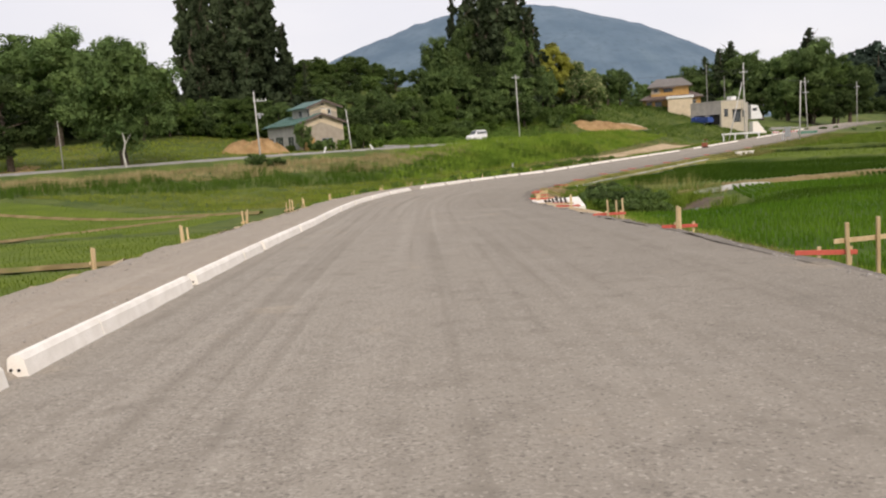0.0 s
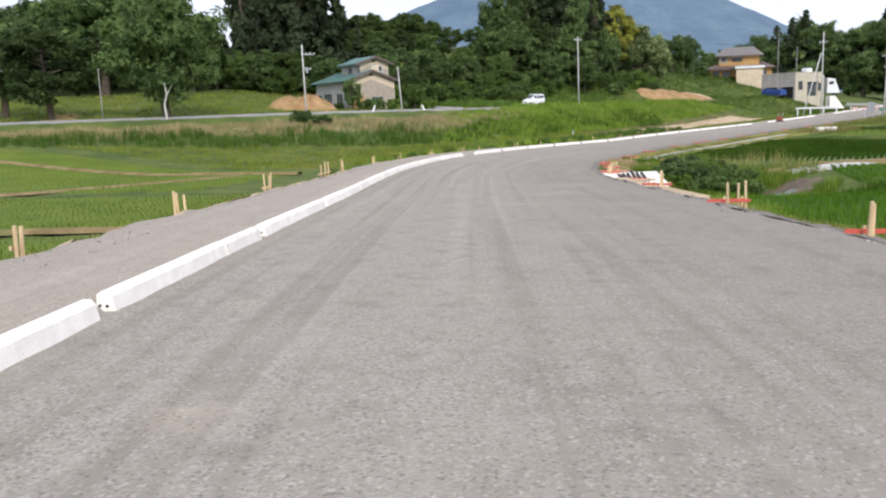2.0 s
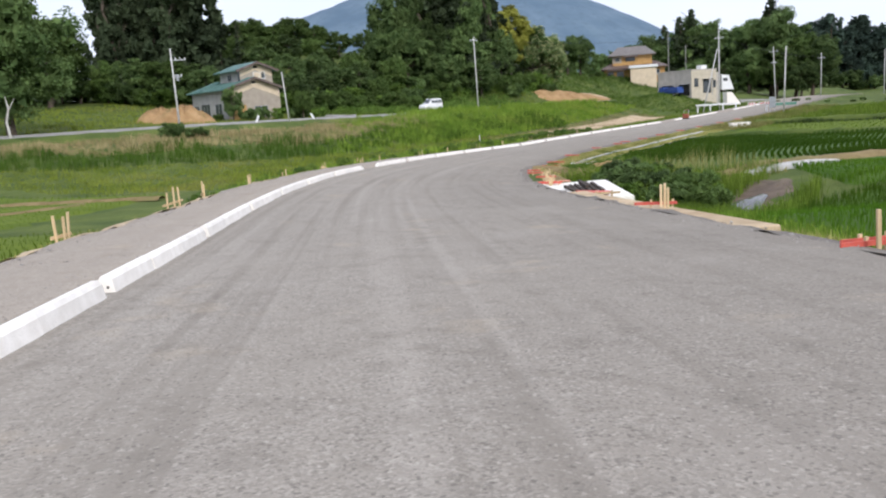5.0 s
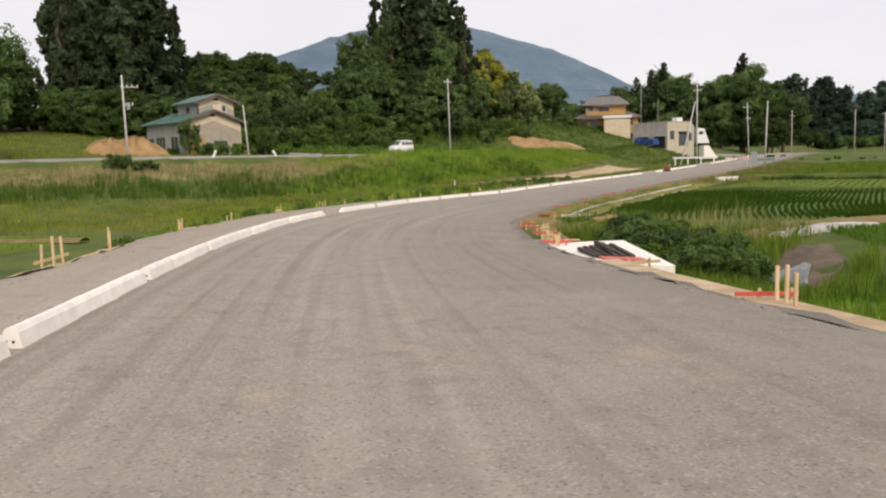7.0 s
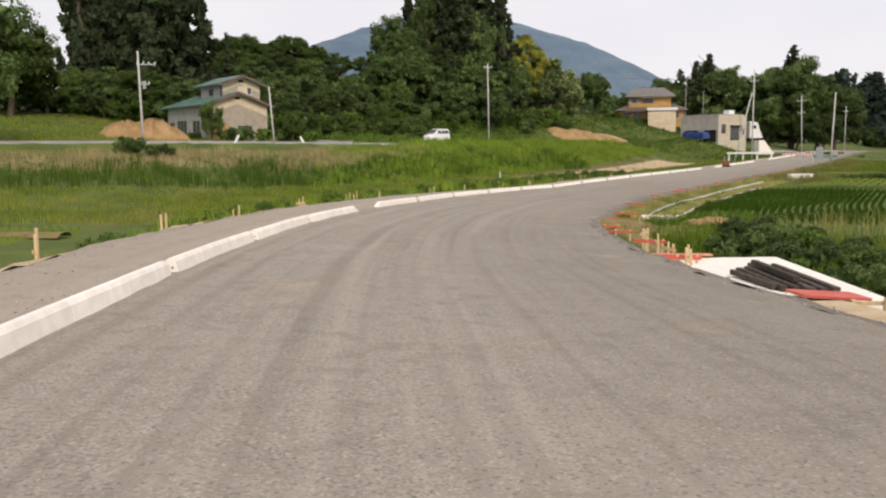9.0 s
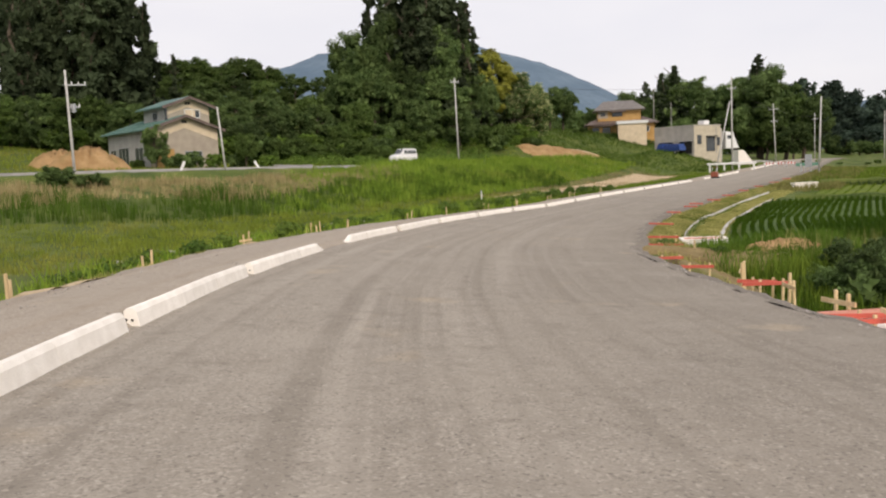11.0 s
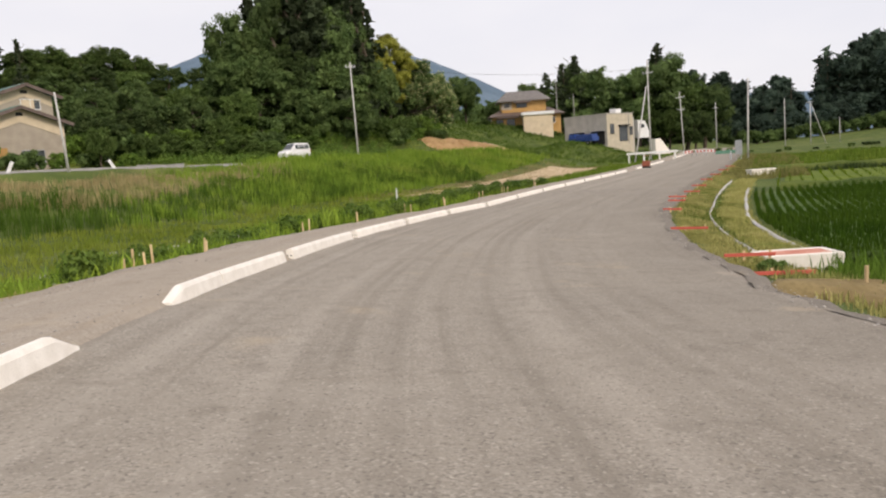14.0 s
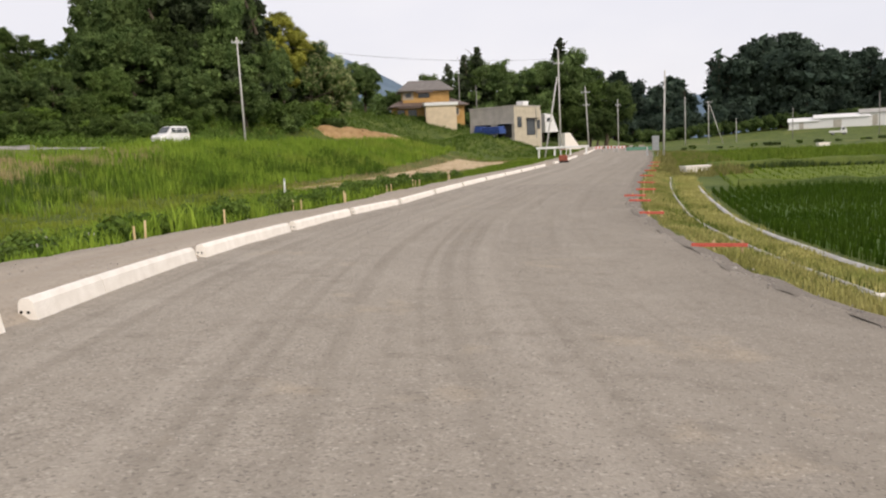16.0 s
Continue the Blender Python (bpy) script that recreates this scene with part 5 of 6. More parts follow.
stones("sidewalk_gravel", at_su(ys, us), np.interp(ys, KERB[:, 1], KERB_Z) + 0.055, 0.006, 0.026, M_STONE, "loose stones on the sidewalk bed", 62)
ys = rng.uniform(4, 90, 2600)
us = np.interp(ys, KERB[:, 1], WIDTH) + rng.normal(-0.02, 0.12, 2600)
stones("edge_rubble", at_su(ys, us), road_z(ys, us) - np.maximum(us - 7.9, 0) * 0.5, 0.008, 0.034, M_STONE, "crumbled stones along the road edge", 63)


# ---- survey stakes and boards ----
def stake_set(posts, rails, label, mat=M_STAKE, group="survey stakes"):
    """Squared wooden stakes driven in at the edge, with the thin rails nailed to them. posts: y, u, height; rails: post, post, height."""
    p0 = at_su(posts[0][0], posts[0][1])
    origin = Vector((p0[0], p0[1], land_at(*p0)))
    ob = thing("survey_stakes", label, "stakes", pose(*origin), group)
    tops = []
    for y, u, h in posts:
        p = at_su(y, u)
        ground_z = land_at(*p)
        if u > 0:
            ground_z = max(ground_z, float(road_z(y, 7.8)) - 0.16)
        b = Vector((p[0], p[1], ground_z)) - origin
        bm = box(bmesh.new(), -0.021, 0.021, -0.021, 0.021, -0.6, h, 0.004, Matrix.Translation(b) @ Matrix.Rotation(turns.normal(0, 0.03), 4, "X") @ Matrix.Rotation(turns.normal(0, 0.03), 4, "Y"))
        part("stake", bm, mat, ob)
        tops.append(b)
    for i, j, h in rails:
        a, b = tops[i] + Vector((0, 0, h)), tops[j] + Vector((0, 0, h))
        way = (b - a).normalized()
        a, b = a - way * 0.18, b + way * 0.25
        m = Matrix.Translation((a + b) / 2) @ (b - a).to_track_quat("X", "Z").to_matrix().to_4x4()
        part("rail", box(bmesh.new(), -(b - a).length / 2, (b - a).length / 2, 0.026, 0.044, -0.03, 0.03, 0.002, m), mat, ob)
    return ob


W_LABEL, E_LABEL = "pale wooden survey stakes beside the gravel sidewalk", "pale wooden survey stakes at the dropped road edge"
for y, n, rail in ((18.9, 2, True), (24.9, 3, False), (31.7, 3, True), (38.4, 3, True), (42.4, 2, True), (47.8, 3, False), (53.2, 2, False), (58.6, 2, True), (63.2, 4, False),
                   (66.3, 2, False), (71.5, 2, False), (75.3, 2, False), (79.5, 2, False), (83, 2, False), (87.5, 2, False), (91, 3, False), (96, 2, False)):
    w = float(np.interp(y, KERB[:, 1], WALK)) + 0.26
    posts = [(y + 0.32 * k + turns.uniform(-0.06, 0.06), -w - turns.uniform(0, 0.25), turns.uniform(0.40, 0.56) + (0.08 if y < 45 else -0.06)) for k in range(n)]
    stake_set(posts, [(0, n - 1, 0.22)] if rail else [], W_LABEL)
for y, u, n, rail in ((13.9, 8.4, 2, True), (19.1, 7.78, 2, False), (24.9, 7.85, 3, False), (31.9, 8.1, 3, False), (45.6, 8.15, 4, True), (47.2, 8.2, 2, True), (49.6, 8.25, 2, True), (52.3, 8.3, 3, True), (60.0, 8.6, 1, False)):
    posts = [(y + (0.1 if y < 20 else 0.27) * k, u + turns.uniform(-0.05, 0.08) + (0.34 if y < 15 else 0.16 if y < 20 else 0.26 if y < 26 else 0.05) * k, turns.uniform(0.5, 0.6) - (0.0 if y < 40 else 0.22)) for k in range(n)]
    stake_set(posts, [(0, n - 1, 0.3 if y < 40 else 0.18)] if rail and n > 1 else [], E_LABEL)


def red_board(y, u0, u1, turn=0.0, lift=-0.05):
    """A batter board painted red, laid out from the road edge."""
    a, b = at_su(y, u0), at_su(y + turn, u1)
    za = float(road_z(y, min(u0, 8.0))) + lift
    a, b = Vector((*a, za)), Vector((*b, za - 0.03))
    m = Matrix.Translation((a + b) / 2) @ (b - a).to_track_quat("X", "Z").to_matrix().to_4x4()
    half = (b - a).length / 2
    ob = thing("batter_board", "red painted batter board at the road edge", "board", m, "red batter boards")
    part("board", box(bmesh.new(), -half, half, -0.012, 0.012, -0.03, 0.03, 0.003), M_RED, ob)
    for sx in (-half * 0.2, half * 0.82):
        part("peg", box(bmesh.new(), sx - 0.02, sx + 0.02, 0.014, 0.05, -0.5, 0.07, 0.003), M_STAKE, ob, "wooden peg")
    return ob


for y, u0, u1 in ((14.0, 7.75, 8.5), (19.2, 7.6, 8.3), (25.0, 7.5, 8.4), (25.25, 7.65, 8.4), (32.6, 7.75, 8.6), (46.7, 7.75, 8.7), (46.3, 7.8, 8.6), (50.9, 7.9, 8.7), (51.4, 7.95, 8.6), (54.0, 7.4, 8.2), (56.2, 7.2, 8.0), (61.4, 7.4, 8.5),
                   (63.4, 7.6, 8.5), (69.9, 7.4, 8.3), (76.5, 7.3, 7.9), (81.4, 7.15, 7.8), (83.2, 7.0, 7.7), (86, 7.4, 8.1), (90, 7.4, 8.1), (95, 7.35, 8.0), (100, 7.35, 8.0), (106, 7.3, 8.0), (112, 7.3, 8.0)):
    red_board(y, u0, u1, turns.uniform(-0.1, 0.25), 0.02 if y < 35 else 0.03 if y > 62 else -0.05)


# ---- culvert head with timber ----
def slab(outline, z_top, z_bottom):
    """A poured slab: an outline with a height at each corner."""
    bm = bmesh.new()
    top = [bm.verts.new((x, y, z)) for (x, y), z in zip(outline, z_top)]
    low = [bm.verts.new((x, y, z_bottom)) for x, y in outline]
    bm.faces.new(top)
    bm.faces.new(low[::-1])
    for i in range(len(outline)):
        j = (i + 1) % len(outline)
        bm.faces.new((top[i], low[i], low[j], top[j]))
    bmesh.ops.bevel(bm, geom=[e for e in bm.edges], offset=0.015, segments=1, affect="EDGES")
    return bm


head = thing("culvert_head", "pale concrete culvert head below the road edge", "culvert", pose(7.2, 44.4, -1.1))
zc = -1.1


def rel(x, y, z):
    return (x - 7.2, y - 44.4), z - SAG * y - zc


pts = [rel(5.5, 40.9, -0.60), rel(8.03, 41.1, -0.79), rel(8.32, 46.37, -0.62), rel(6.3, 46.9, -0.69), rel(5.6, 46.9, -0.60)]
part("apron", slab([p for p, z in pts], [z for p, z in pts], -2.2), M_CONC, head)
for x0, y0, x1, y1, lift in ((6.42, 43.8, 6.46, 42.0, 0), (6.62, 44.0, 6.54, 41.9, 0), (6.82, 44.2, 6.68, 41.75, 0), (7.06, 44.6, 6.86, 41.65, 0), (7.26, 44.8, 7.02, 41.6, 0), (7.42, 44.4, 7.24, 41.7, 0), (6.98, 44.3, 6.84, 42.1, 0.1)):
    a, b = Vector((x0, y0, -1.68 + lift)), Vector((x1, y1, -1.67 + lift))
    m = Matrix.Translation((a + b) / 2) @ (b - a).to_track_quat("X", "Z").to_matrix().to_4x4()
    half = (b - a).length / 2 * turns.uniform(0.9, 1.05)
    t = part("timber_beam", box(bmesh.new(), -half, half, -0.05, 0.05, -0.045, 0.045, 0.006), M_TIMBER)
    t.matrix_world = m
    tagged(t, "dark weathered timber beam lying on the concrete", "timber", "stacked timbers")
sheet = thing("form_board", "red painted formwork board on the culvert head", "board", pose(6.9, 41.3, -1.66, 0, 4, 4))
part("board", box(bmesh.new(), -0.5, 0.5, -0.28, 0.28, -0.02, 0.02, 0.004), M_RED, sheet)
red_fill = thing("form_board", "faded red formwork strip along the concrete", "board", pose(6.3, 46.6, -1.74, 0, 2, 10))
part("board", box(bmesh.new(), -0.8, 0.8, -0.1, 0.1, -0.015, 0.015, 0.004), M_PINK, red_fill)
stake_set([(40.1, 8.8, 0.04), (40.1, 9.25, 0.05)], [(0, 1, -0.03)], "short wooden stakes with a rail on the culvert", M_STAKE)
strip = thing("edge_beam", "long sandy concrete edging strip below the road", "edging", pose(0, 0, 0))
pts_a = [at_su(y, 8.15) for y in (28, 32, 36, 39.6)]
bm = bmesh.new()
for p, q, y0, y1 in zip(pts_a, pts_a[1:], (28, 32, 36), (32, 36, 39.6)):
    a, b = Vector((*p, float(road_z(y0, 7.8)) - 0.1)), Vector((*q, float(road_z(y1, 7.8)) - 0.1))
    m = Matrix.Translation((a + b) / 2) @ (b - a).to_track_quat("Y", "Z").to_matrix().to_4x4()
    box(bm, -0.26, 0.26, -(b - a).length / 2 - 0.01, (b - a).length / 2 + 0.01, -0.3, 0.04, 0.02, m)
part("concrete", bm, M_SAND, strip)


# ---- stream in the gully ----
M_POOL = material("grey_stream_water", (0.07, 0.065, 0.055), (0.10, 0.09, 0.075), 1, 0.12, 0.05, 8)
patch("dirt_patch", 14.6, 48.6, 3.4, 1.4, 50, M_MUD, "wet brown bank of the stream", "dirt", 0.05, 0.0, 31)
patch("stream_water", 13.2, 46.6, 2.4, 0.75, 52, M_POOL, "still grey water in the stream bed", "water", 0.12, 0.0, 32)
mouth = thing("stream_culvert", "old grey concrete culvert mouth over the stream", "culvert", pose(16.1, 50.7, -2.3 - SAG * 50.7, 0, 0, 25))
part("lintel", box(bmesh.new(), -1.3, 1.3, 0, 0.4, 0.55, 0.66, 0.02), M_MUD, mouth, "mud-stained lintel")
for sx in (-1.3, 1.05):
    part("side_wall", box(bmesh.new(), sx, sx + 0.25, 0.002, 0.398, -0.5, 0.55, 0.01), M_CONC_OLD, mouth)
# Solid dark panel: the shade of the culvert's depth is in its colour.
part("dark_opening", box(bmesh.new(), -1.05, 1.05, 0.25, 0.38, -0.5, 0.548), M_DARK, mouth, "dark panel for the shade inside the culvert")
patch("dirt_patch", 18.0, 53.6, 2.6, 0.7, 12, M_CONC_OLD, "pale concrete ledge above the stream", "ledge", 0.2, 0.05, 33)


# ---- concrete pit with a red cover ----
pit = thing("concrete_pit", "new concrete inspection pit with a red cover", "concrete pit", pose(9.66, 61.95, -2.66, 0, 0, -14))
bm = bmesh.new()
box(bm, 0, 1.45, 0, 0.13, 0, 0.44, 0.012)
box(bm, 0, 1.45, 0.85, 0.98, 0, 0.44, 0.012)
box(bm, 0, 0.13, 0.13, 0.85, 0, 0.438, 0.008)
box(bm, 1.32, 1.45, 0.13, 0.85, 0, 0.438, 0.008)
part("wall", bm, M_CONC, pit)
part("cover", box(bmesh.new(), 0.135, 1.315, 0.135, 0.845, 0.36, 0.43, 0.005), M_PINK, pit, "faded red plywood cover")
part("footing", box(bmesh.new(), -0.18, 1.55, -0.15, 1.3, -0.5, 0.02, 0.01), M_CONC_OLD, pit)
part("outlet", box(bmesh.new(), -0.5, -0.02, 0.1, 0.7, -0.2, 0.3, 0.012), M_CONC_OLD, pit, "grey concrete outlet block")
for x, y, s in ((10.4, 61.3, 0.22), (11.4, 61.4, 0.3), (8.4, 59.8, 0.2), (9.0, 57.6, 0.26)):
    bush(x, y, s, 1, "small green weed beside the pit")


# ---- ditch ----
def ditch(y0, y1, u):
    ks = along(y0, y1)
    nrm = np.c_[KERB_T[ks, 1], -KERB_T[ks, 0]]
    base = land(KERB[ks] + nrm * u)
    rows = []
    for o, h in ((-0.21, -0.1), (-0.205, 0.06), (-0.165, 0.06), (-0.16, -0.16), (0.16, -0.16), (0.165, 0.06), (0.205, 0.06), (0.21, -0.1)):
        rows.append(np.c_[KERB[ks] + nrm * (u + o), base + h])
    ob = new("drainage_ditch", mesh_of("drainage_ditch", np.stack(rows, 1).reshape(-1, 3), grid_faces(8, len(ks)), M_CONC_OLD))
    return tagged(ob, "concrete drainage channel between verge and paddy", "ditch", kind="structure")


ditch(65.5, 98, 8.6)


# ---- buildings ----
def window(parent, x0, x1, z0, z1, y=0.0, frame_mat=None, axis="x", rails=1):
    """A framed pane standing proud of a wall at y (axis x) or x (axis y)."""
    fm = frame_mat or M_STEEL
    t = 0.06
    w = new("window")
    w.parent = parent

    def slat(a0, a1, b0, b1, d0, d1, bm):
        if axis == "x":
            box(bm, a0, a1, y + d0, y + d1, b0, b1)
        else:
            box(bm, y + d0, y + d1, a0, a1, b0, b1)

    bm = bmesh.new()
    slat(x0, x1, z0, z0 + t, -0.06, 0.02, bm)
    slat(x0, x1, z1 - t, z1, -0.06, 0.02, bm)
    slat(x0, x0 + t, z0 + t, z1 - t, -0.055, 0.02, bm)
    slat(x1 - t, x1, z0 + t, z1 - t, -0.055, 0.02, bm)
    for k in range(rails):
        c = x0 + (x1 - x0) * (k + 1) / (rails + 1)
        slat(c - 0.025, c + 0.025, z0 + t, z1 - t, -0.05, 0.015, bm)
    part("window_frame", bm, fm, w)
    bm = bmesh.new()
    slat(x0 + t, x1 - t, z0 + t, z1 - t, -0.03, 0.0, bm)
    part("pane", bm, M_GLASS, w)
    return w


def gable_roof(width, depth, eave, ridge_z, over, thick, x0=0.0, y0=0.0):
    """A pitched roof whose ridge runs along y."""
    c = x0 + width / 2
    k = (ridge_z - eave) / (width / 2)
    pts = [(x0 - over, eave - over * k), (c, ridge_z), (x0 + width + over, eave - over * k),
           (x0 + width + over, eave - over * k + thick), (c, ridge_z + thick * 1.1), (x0 - over, eave - over * k + thick)]
    bm = prism(pts, depth + 2 * over)
    bmesh.ops.translate(bm, verts=bm.verts, vec=(0, y0 - over, 0))
    return bm


def gable_wall(width, depth, eave, ridge_z, x0=0.0, y0=0.0, z0=0.0):
    bm = prism([(x0, z0), (x0 + width, z0), (x0 + width, eave), (x0 + width / 2, ridge_z), (x0, eave)], depth)
    bmesh.ops.translate(bm, verts=bm.verts, vec=(0, y0, 0))
    return bm


HOUSE_W, HOUSE_D, EAVE, RIDGE, PITCH = 7.0, 9.6, 3.4, 4.6, math.atan2(1.2, 3.5)
house = thing("house", "two-storey beige house with teal metal roofs among shrubs", "house", pose(-21.2, 116.1, 1.95, 0, 0, 40))
part("wall", gable_wall(HOUSE_W, HOUSE_D, EAVE, RIDGE, z0=-1.0), M_PLASTER, house, "grey-beige plaster walls")
part("side_wall", box(bmesh.new(), -0.05, -0.005, 0.1, 9.5, -1.0, 3.3), M_GREYWALL, house, "grey side wall")
part("roof", gable_roof(HOUSE_W, HOUSE_D, EAVE + 0.02, RIDGE + 0.02, 0.55, 0.13), M_TEAL, house, "teal metal lower roof")


def barge(parent, x0, width, y, eave, ridge_z, over):
    """The pair of dark boards along a gable's rakes."""
    half, pitch = width / 2, math.atan2(ridge_z - eave, width / 2)
    for side in (-1, 1):
        m = Matrix.Translation((x0 + half, 0, ridge_z + 0.1)) @ Matrix.Diagonal((-side, 1, 1, 1)) @ Matrix.Rotation(-pitch, 4, "Y")
        part("bargeboard", box(bmesh.new(), -(half + over) / math.cos(pitch) - 0.03, 0.0, y - over - 0.07, y - over, -0.2, 0.06, m=m), M_ROOF, parent, "dark brown bargeboard")


def gable_band(parent, x0, width, y, eave, ridge_z, deep):
    """A pale boarded band that follows a gable's rakes, with a small dark vent at the top."""
    c = x0 + width / 2
    bm = prism([(x0 + 0.05, eave - deep), (c, ridge_z - deep), (x0 + width - 0.05, eave - deep), (x0 + width - 0.05, eave - 0.02), (c, ridge_z - 0.02), (x0 + 0.05, eave - 0.02)], 0.035)
    bmesh.ops.translate(bm, verts=bm.verts, vec=(0, y - 0.04, 0))
    part("gable_band", bm, M_PEACH, parent, "cream boarded gable band")
    part("vent", box(bmesh.new(), c - 0.28, c + 0.28, y - 0.07, y - 0.042, ridge_z - 0.62, ridge_z - 0.36, 0.01), M_DARK, parent, "dark gable vent")


barge(house, 0, HOUSE_W, 0, EAVE, RIDGE, 0.55)
gable_band(house, 0, HOUSE_W, 0, EAVE, RIDGE, 1.1)
UP_X, UP_W, UP_Y, UP_D, UP_EAVE, UP_RIDGE = 2.2, 4.5, 0.9, 4.8, 5.65, 6.45
part("upper_wall", gable_wall(UP_W, UP_D, UP_EAVE, UP_RIDGE, UP_X, UP_Y, 2.6), M_PLASTER, house, "grey-beige upper storey")
part("upper_side", box(bmesh.new(), UP_X - 0.05, UP_X - 0.005, UP_Y + 0.05, UP_Y + UP_D - 0.05, 2.9, UP_EAVE - 0.05), M_GREYWALL, house, "grey upper side wall")
part("upper_roof", gable_roof(UP_W, UP_D, UP_EAVE + 0.02, UP_RIDGE + 0.02, 0.6, 0.13, UP_X, UP_Y), M_TEAL, house, "teal metal upper roof")
barge(house, UP_X, UP_W, UP_Y, UP_EAVE, UP_RIDGE, 0.6)
gable_band(house, UP_X, UP_W, UP_Y, UP_EAVE, UP_RIDGE, 0.85)
part("corner_board", box(bmesh.new(), UP_X - 0.08, UP_X + 0.1, UP_Y - 0.06, UP_Y + 0.12, 3.0, UP_EAVE), M_GLASS, house, "dark downpipe at the corner")
for k in range(15):
    seam = box(bmesh.new(), -4.25, 0.0, -0.5 + k * 0.68, -0.46 + k * 0.68, 0.13, 0.18, m=Matrix.Translation((HOUSE_W / 2, 0, RIDGE + 0.02)) @ Matrix.Rotation(-PITCH, 4, "Y"))
    part("roof_seam", seam, M_TEAL, house)
window(house, 4.1, 5.7, 4.55, 5.4, UP_Y - 0.01, M_WHITE)
part("curtain", box(bmesh.new(), 4.18, 5.2, UP_Y - 0.055, UP_Y - 0.045, 4.62, 5.33), M_PEACH, house, "drawn pale curtain")
window(house, 2.6, 3.6, 4.4, 5.2, UP_X - 0.06, M_STEEL, "y")
window(house, 1.4, 3.2, 0.2, 1.8, -0.06, M_STEEL, "y")
window(house, 4.6, 7.0, 0.0, 1.9, -0.06, M_STEEL, "y", 2)
window(house, 7.6, 8.9, 0.6, 1.8, -0.06, M_STEEL, "y")
part("door", box(bmesh.new(), 0.5, 2.3, -0.09, -0.01, -0.4, 1.5, 0.01), M_OCHRE, house, "orange-brown entrance panel")
window(house, 3.4, 5.2, 0.2, 1.3, -0.01, M_STEEL, rails=1)

# the large yellow house on the rise
yellow = thing("house", "large ochre farmhouse with brown tiled roofs on two levels", "house", pose(40.2, 195.0, 5.5, 0, 0, -12) @ Matrix.Diagonal((0.75, 0.84, 0.77, 1)))
part("wall", box(bmesh.new(), 0, 16.5, 0, 8, -2.5, 3.1), M_OCHRE, yellow)


def hip_roof(x0, x1, y0, y1, z0, z1, over, inset):
    bm = bmesh.new()
    low = [bm.verts.new(v) for v in ((x0 - over, y0 - over, z0), (x1 + over, y0 - over, z0), (x1 + over, y1 + over, z0), (x0 - over, y1 + over, z0))]
    low2 = [bm.verts.new(v.co - Vector((0, 0, 0.2))) for v in low]
    ym = (y0 + y1) / 2
    a, b = bm.verts.new((x0 + inset, ym, z1)), bm.verts.new((x1 - inset, ym, z1))
    for f in ((low[0], low[1], b, a), (low[1], low[2], b), (low[2], low[3], a, b), (low[3], low[0], a)):
        bm.faces.new(f)
    bm.faces.new(low2)
    for i in range(4):
        bm.faces.new((low2[i], low2[(i + 1) % 4], low[(i + 1) % 4], low[i]))
    return bm


part("roof", hip_roof(0, 16.5, 0, 8, 3.1, 4.9, 1.0, 2.5), M_ROOF, yellow, "brown tiled lower roof")
part("upper_wall", box(bmesh.new(), 2.4, 13.2, 1.2, 7.0, 3.3, 6.6), M_OCHRE, yellow)
part("upper_roof", hip_roof(2.4, 13.2, 1.2, 7.0, 6.6, 9.0, 1.1, 1.6), M_ROOF_GREY, yellow, "grey-brown upper roof")
part("plaster_panel", box(bmesh.new(), 2.35, 4.9, 1.15, 1.196, 4.6, 6.3), M_PLASTER, yellow, "grey plaster panel")
part("eaves_shade", box(bmesh.new(), 5.4, 9.4, 0.1, 1.1, 6.0, 6.35, 0.03), M_ROOF, yellow, "dark brown canopy over the upper windows")
part("porch_roof", box(bmesh.new(), 1.0, 6.2, -1.6, -1.02, 2.5, 2.75, 0.04), M_ROOF, yellow, "brown porch roof")
window(yellow, 3.1, 4.3, 5.1, 6.0, 1.14, M_TYRE, rails=1)
window(yellow, 6.0, 8.6, 4.9, 5.95, 1.19, M_TYRE, rails=2)
window(yellow, 0.9, 2.6, 0.6, 2.3, -0.01, M_TYRE, rails=2)
window(yellow, 3.4, 5.4, 0.4, 2.3, -0.01, M_TYRE, rails=2)
window(yellow, 13.4, 15.2, 0.8, 2.3, -0.01, M_WHITE, rails=1)
shed = thing("garden_shed", "small white shed with a flat pale roof", "shed", pose(44.7, 190.6, 5.2, 0, 0, -12))
part("wall", box(bmesh.new(), 0, 5.2, 0, 2.6, -2.0, 2.4), M_PEACH, shed)
part("roof", box(bmesh.new(), -0.3, 5.5, -0.3, 2.9, 2.4, 2.95, 0.04), M_WHITE, shed)
part("door", box(bmesh.new(), 0.5, 4.6, -0.05, -0.005, -0.1, 2.0, 0.01), M_PEACH, shed, "cream roller door")

# the flat-roofed workshop
shop = thing("workshop", "flat-roofed beige workshop with dark loading bays", "workshop", pose(47.6, 160.0, 1.55, 0, 0, 29) @ Matrix.Scale(0.84, 4))
part("wall", box(bmesh.new(), 0, 7.2, 0, 9.4, -3.0, 4.7, 0.03), M_CREAM, shop)
# Greyer panel over the cream wall: the shadow side's tone is in its colour.
part("side_cladding", box(bmesh.new(), -0.05, -0.005, 0, 9.4, -3.0, 4.68), M_BEIGE, shop, "side wall with its shade put into the grey-beige colour")
part("parapet", box(bmesh.new(), -0.12, 7.28, -0.08, 9.48, 4.65, 4.85, 0.03), M_BEIGE, shop)
